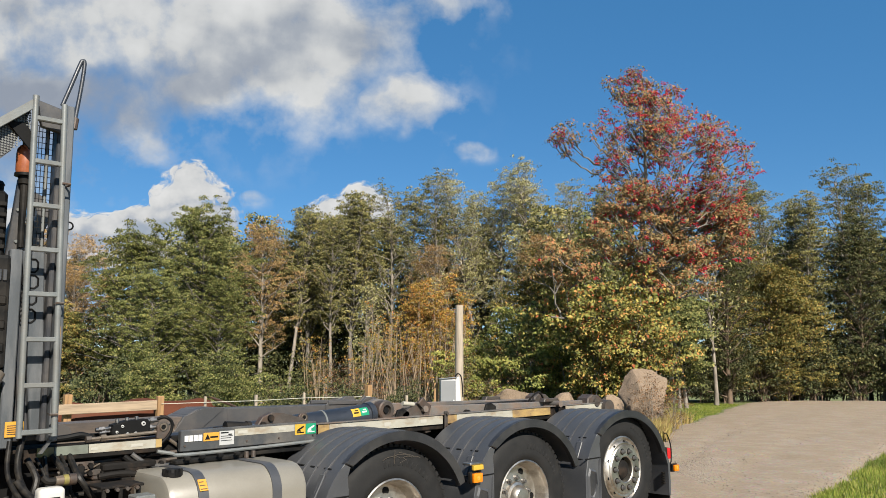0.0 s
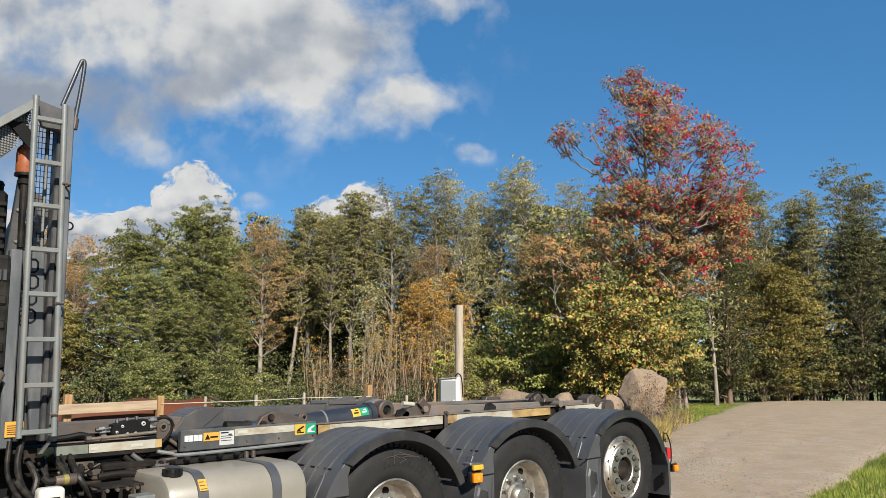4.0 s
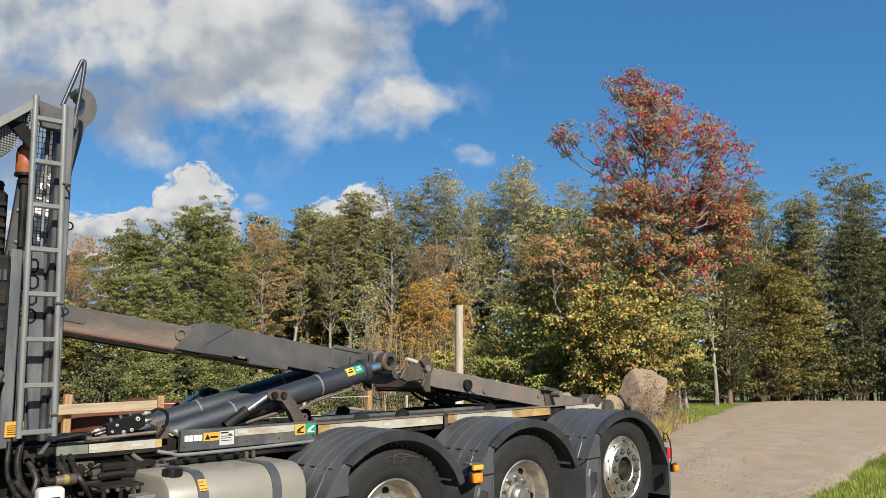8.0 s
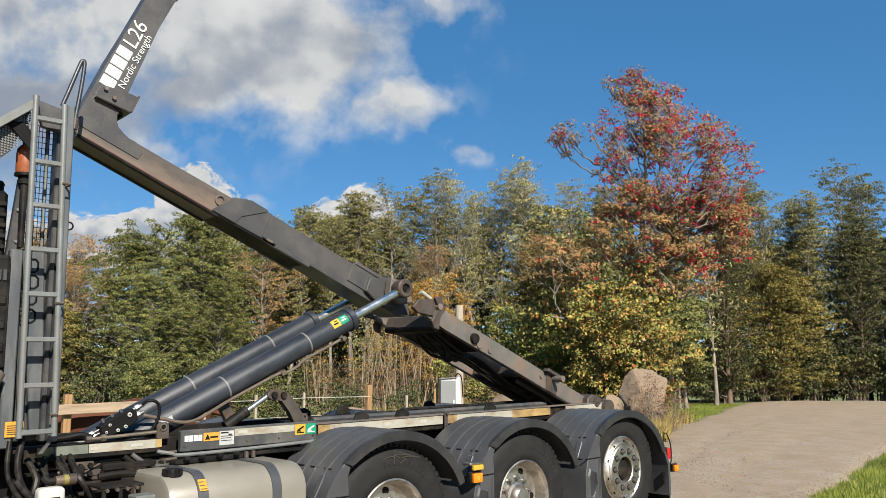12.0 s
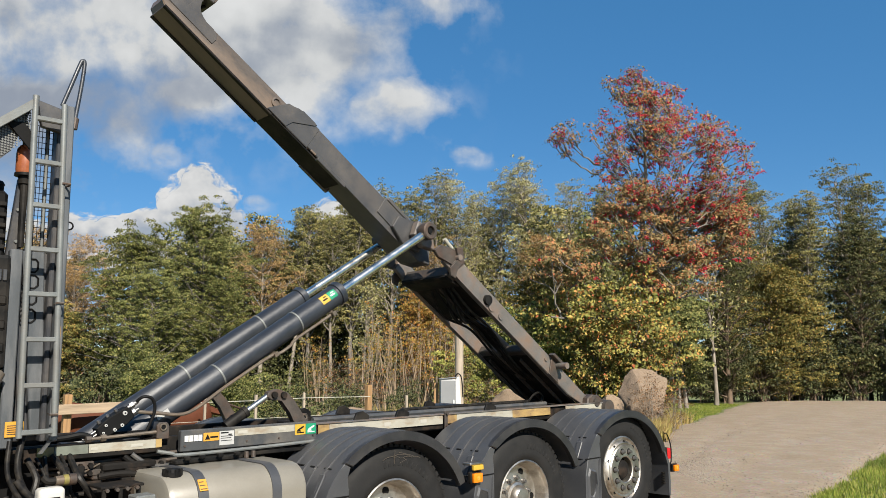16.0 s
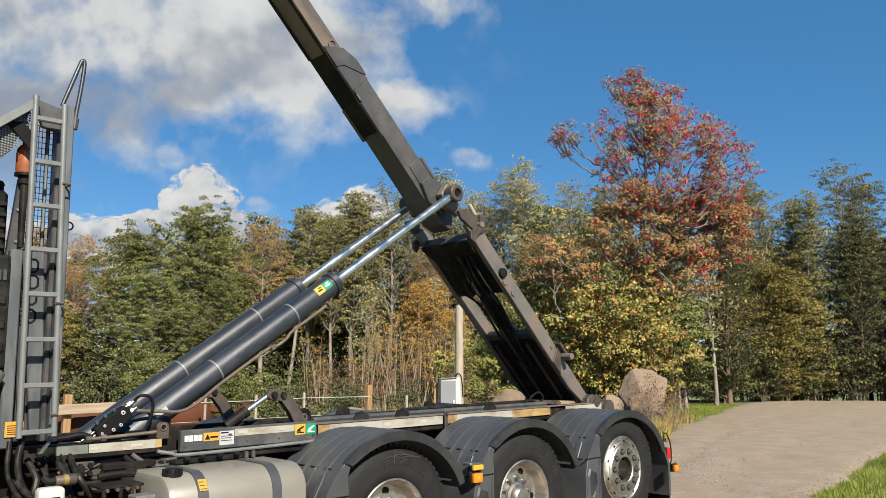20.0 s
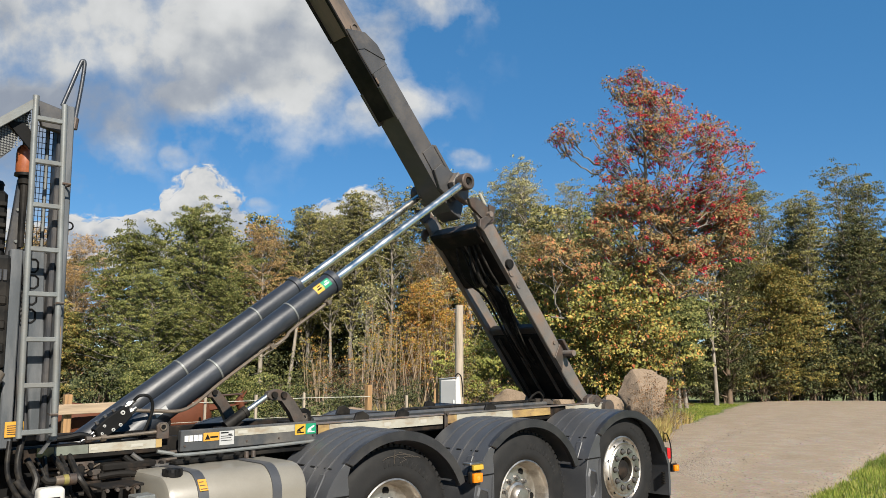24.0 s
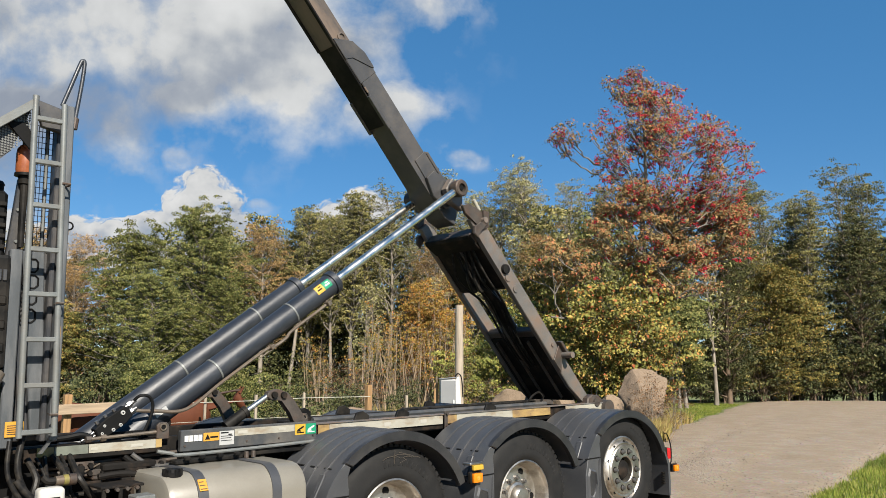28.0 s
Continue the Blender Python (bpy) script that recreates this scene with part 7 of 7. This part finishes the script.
# ---- horses ----
def ring_body(bm, rings, n=14):
    """Skin over oval rings: (x, y, z, half width, half height, tilt)."""
    made = []
    for x, y, z, w, h, tilt in rings:
        c, s = math.cos(radians(tilt)), math.sin(radians(tilt))
        made.append([bm.verts.new((x - s * h * math.sin(2 * math.pi * k / n), y + w * math.cos(2 * math.pi * k / n), z + c * h * math.sin(2 * math.pi * k / n))) for k in range(n)])
    for a, b in zip(made, made[1:]):
        for k in range(n):
            bm.faces.new((a[k], a[(k + 1) % n], b[(k + 1) % n], b[k]))
    bm.faces.new(made[0])
    bm.faces.new(made[-1])
    return bm


def build_horse(label):
    """Faces +x; its back is 1.3 m high; the head part can be turned at the neck's root."""
    e = empty("horse", label, "horse", group="horses in the paddock")
    part("body", ring_body(B(), [(-0.86, 0, 0.98, 0.06, 0.10, 0), (-0.82, 0, 1.0, 0.20, 0.22, 0), (-0.68, 0, 1.02, 0.27, 0.29, 0), (-0.45, 0, 1.01, 0.29, 0.31, 0), (-0.1, 0, 0.96, 0.29, 0.30, 0), (0.25, 0, 0.95, 0.28, 0.31, 0), (0.5, 0, 0.98, 0.25, 0.32, 0), (0.68, 0, 1.0, 0.17, 0.25, 0), (0.76, 0, 1.0, 0.07, 0.12, 0)]), M_HORSE, e, smooth=True)
    neck = part("neck", ring_body(B(), [(-0.12, 0, -0.05, 0.15, 0.27, -35), (0.12, 0, 0.10, 0.125, 0.22, -40), (0.34, 0, 0.26, 0.10, 0.17, -45), (0.52, 0, 0.40, 0.085, 0.135, -50), (0.60, 0, 0.45, 0.06, 0.09, -50)]), M_HORSE, e, smooth=True)
    neck.matrix_basis = pose(0.62, 0, 1.06)
    part("head", ring_body(B(), [(0.46, 0, 0.47, 0.05, 0.08, -10), (0.54, 0, 0.44, 0.10, 0.15, 20), (0.66, 0, 0.36, 0.095, 0.13, 35), (0.82, 0, 0.24, 0.085, 0.115, 40), (0.96, 0, 0.13, 0.075, 0.10, 40), (1.02, 0, 0.08, 0.06, 0.08, 40)]), M_HORSE, neck, smooth=True)
    for s in (-1, 1):
        part("ear", rod(B(), (0.50, s * 0.06, 0.53), (0.52, s * 0.075, 0.68), 0.032, 0.006, 6), M_HORSE, neck)
    part("mane", ring_body(B(), [(-0.16, 0, 0.20, 0.02, 0.06, -40), (0.06, 0, 0.33, 0.03, 0.08, -40), (0.26, 0, 0.45, 0.03, 0.08, -45), (0.42, 0, 0.55, 0.03, 0.07, -45), (0.52, 0, 0.58, 0.02, 0.04, -50)], 8), M_MANE, neck, smooth=True)
    for x, s in ((0.52, -1), (0.52, 1), (-0.62, -1), (-0.62, 1)):
        hind = x < 0
        pts = [(x, s * 0.14, 0.85), (x - (0.05 if hind else 0), s * 0.14, 0.5), (x - (0.12 if hind else 0.0), s * 0.14, 0.42), (x - 0.06 * hind, s * 0.14, 0.1), (x + 0.03, s * 0.14, 0.0)]
        part("leg", tube(B(), pts, [0.13 if hind else 0.10, 0.075, 0.06, 0.042, 0.055], 10), M_HORSE, e, smooth=True)
    part("tail", tube(B(), soft([(-0.84, 0, 1.08), (-0.95, 0, 0.95), (-0.98, 0, 0.7), (-0.95, 0, 0.4)]), [0.04] * 6 + [0.06] * 7 + [0.05] * 5 + [0.02], 8), M_MANE, e, smooth=True)
    return e, neck


HORSE_A, NECK_A = build_horse("chestnut horse grazing behind the board rail")
HORSE_B, NECK_B = build_horse("chestnut horse behind the paddock fence, lifting its head")


# ---- grass ----
def build_grass(name, label, mat, spots, h, seed, width=0.012):
    rng = np.random.default_rng(seed)
    p = np.asarray(spots, float)
    n = len(p)
    z = ground_height(p[:, 0], p[:, 1])
    a = rng.uniform(0, 2 * math.pi, n)
    hh = h * rng.uniform(0.5, 1.4, n)
    lean = rng.normal(size=(n, 2)) * 0.35 * hh[:, None]
    base = np.stack([p[:, 0], p[:, 1], z - 0.03], -1)
    side = np.stack([np.cos(a) * width, np.sin(a) * width, np.zeros(n)], -1)
    tip = base + np.stack([lean[:, 0], lean[:, 1], hh], -1)
    mid = base + np.stack([lean[:, 0] * 0.35, lean[:, 1] * 0.35, hh * 0.6], -1)
    v = np.stack([base - side, base + side, mid + side * 0.7, tip, mid - side * 0.7], 1).reshape(-1, 3)
    i = 5 * np.arange(n)
    f = np.concatenate([np.stack([i, i + 1, i + 2, i + 4], -1), np.stack([i + 4, i + 2, i + 3, i + 3], -1)])
    me = bpy.data.meshes.new(name)
    me.from_pydata(v.tolist(), [], [r[:4] if r[2] != r[3] else r[:3] for r in f.tolist()])
    me.materials.append(mat)
    tagged(new(name, me), label, "grass", kind="stuff")


def scatter_between(n, t0, t1, side, d0, d1, seed):
    """Places beside the road's left (0) or right (1) edge."""
    rng = random.Random(seed)
    out = []
    for _ in range(n):
        t = rng.uniform(t0, t1)
        e = road_edges(t)
        a = e[side]
        o = (a - e[1 - side]).normalized()
        q = a + o * (d0 + (d1 - d0) * rng.random() ** 1.4)
        out.append((q.x + rng.uniform(-0.1, 0.1), q.y + rng.uniform(-0.1, 0.1)))
    return out


build_grass("short_grass", "short mown green grass beside the road", L_GRASS, scatter_between(26000, 2.2, 4.2, 1, -0.05, 3.5, 31), 0.07, 1, 0.006)
build_grass("verge_grass", "green verge grass at the road side", L_GRASS, scatter_between(20000, 3.0, 6.6, 0, 0.1, 3.5, 32), 0.05, 2, 0.012)
build_grass("dry_grass", "dry yellow grass round the boulders", L_DRY, scatter_between(8000, 2.3, 4.3, 0, -0.1, 3.2, 33) + scatter_between(5000, 3.0, 4.0, 0, -0.1, 1.0, 34), 0.34, 3, 0.010)


def weed_patch(n, seed):
    rng = random.Random(seed)
    return [(rng.uniform(12.3, 17.6), rng.uniform(13.6, 19.5)) for _ in range(n)]


build_grass("tall_dry_grass", "tall dry straw-coloured grass behind the yard", L_DRY, weed_patch(3200, 35), 0.55, 4, 0.009)


def build_pebbles():
    """Loose stones on the gravel, thicker along the road's middle and edges."""
    rng = np.random.default_rng(5)
    n = 16000
    p = np.zeros((n, 3))
    for i in range(n):
        a, b = road_edges(rng.uniform(2.1, 4.6))
        s = rng.choice([rng.normal(0.52, 0.05), rng.normal(0.49, 0.08), rng.normal(0.52, 0.05), rng.uniform(0.02, 0.98), rng.normal(0.94, 0.04), rng.normal(0.05, 0.04)])
        q = a.lerp(b, min(0.99, max(0.01, s)))
        p[i] = (q.x, q.y, float(ground_height(q.x, q.y)) + 0.02 + 0.04 * math.sin(math.pi * min(1, max(0, s))) * (1 if q.x > 14 else 0))
    r = 0.003 + 0.010 * rng.random((n, 1, 1)) ** 2.5
    octa = np.array([(1, 0, 0), (0, 1, 0), (-1, 0, 0), (0, -1, 0), (0.1, 0.1, 0.7), (0, 0, -0.7)])
    tri = np.array([(0, 1, 4), (1, 2, 4), (2, 3, 4), (3, 0, 4), (1, 0, 5), (2, 1, 5), (3, 2, 5), (0, 3, 5)])
    v = (p[:, None] + octa[None] * r * rng.uniform(0.6, 1.4, (n, 1, 3))).reshape(-1, 3)
    f = (tri[None] + 6 * np.arange(n)[:, None, None]).reshape(-1, 3)
    m, t, b = material("loose_stone")
    g = t.nodes.new("ShaderNodeNewGeometry")
    t.links.new(ramp(t, g.outputs["Random Per Island"], [(0, (0.10, 0.078, 0.06)), (0.5, (0.20, 0.165, 0.13)), (1, (0.32, 0.275, 0.23))]), b.inputs["Base Color"])
    b.inputs["Roughness"].default_value = 0.85
    tagged(new("loose_stones", quick_mesh("loose_stones", v, f, m)), "loose stones scattered on the gravel", "gravel", kind="stuff")


build_pebbles()


# ---- what moves ----
def motions():
    steps = [0, 2, 3.9] + [4.0 + 0.25 * k for k in range(97)]
    hx, _, hz = HINGE
    rows, feet, eyes = [], [], []
    for t in steps:
        a = arm_angle(t)
        rows.append((t, pose(hx, MID, hz, 0, a, 0)))
        c, s = math.cos(radians(a)), math.sin(radians(a))
        u, w = ROD_AT
        ex, ez = hx - u * c + w * s, hz + u * s + w * c
        tilt = -math.degrees(math.atan2(ez - FOOT[1], ex - FOOT[0]))
        feet.append((t, tilt))
        eyes.append((t, ex, ez, tilt))
    walk(ARM, rows)
    for barrel, piston, y in CYLINDERS:
        walk(barrel, [(t, pose(FOOT[0], y, FOOT[1], 0, tilt, 0)) for t, tilt in feet])
        walk(piston, [(t, pose(ex, y, ez, 0, tilt, 0)) for t, ex, ez, tilt in eyes])
    # lock levers swing up before the arm lifts
    for lever, cyl, piston, y in LOCKS:
        lr, cr, pr = [], [], []
        for t in [0, 3.6] + [3.8 + 0.2 * k for k in range(12)] + [7, 28]:
            s = min(1, max(0, (t - 3.8) / 2.0))
            s = s * s * (3 - 2 * s)
            a = -40 * (1 - s)
            lr.append((t, pose(LOCK[0], 0, LOCK[1], 0, a, 0)))
            c, q = math.cos(radians(a)), math.sin(radians(a))
            px, pz = LOCK[0] - 0.26 * c + 0.222 * q, LOCK[1] + 0.26 * q + 0.222 * c
            bx, bz = 2.63, 1.19
            tilt = -math.degrees(math.atan2(pz - bz, px - bx))
            cr.append((t, pose(bx, y, bz, 0, tilt, 0)))
            pr.append((t, pose(px, y, pz, 0, tilt, 0)))
        walk(lever, lr)
        walk(cyl, cr)
        walk(piston, pr)
    # clouds drift slowly
    for (o, ca, cb, back), (da, db) in zip(CLOUDS, ((-26, -14), (22, -9), (4, -8), (40, -14), (12, -14), (-14, -14))):
        walk(o, [(0, Matrix.Translation(sky_place(ca, cb, back)) @ HEAD.to_4x4()), (28, Matrix.Translation(sky_place(ca + da, cb + db, back)) @ HEAD.to_4x4())])
    # horses
    za = float(ground_height(4.6, 13.4)) - 0.02
    walk(HORSE_A, [(0, pose(4.75, 13.0, za, 0, 0, 176)), (28, pose(4.72, 13.0, za, 0, 0, 178))])
    walk(NECK_A, [(0, pose(0.62, 0, 1.06, 0, 62, 0)), (14, pose(0.62, 0, 1.06, 0, 66, 5)), (28, pose(0.62, 0, 1.06, 0, 60, 0))])
    walk(HORSE_B, [(0, pose(6.0, 13.35, za, 0, 0, -4)), (10, pose(5.95, 13.35, za, 0, 0, -4)), (20, pose(5.92, 13.3, za, 0, 0, -6)), (28, pose(5.88, 13.3, za, 0, 0, -8))])
    walk(NECK_B, [(0, pose(0.62, 0, 1.06, 0, 52, 0)), (17, pose(0.62, 0, 1.06, 0, 50, 0)), (22, pose(0.62, 0, 1.06, 0, 34, 0)), (28, pose(0.62, 0, 1.06, 0, 22, 0))])


motions()
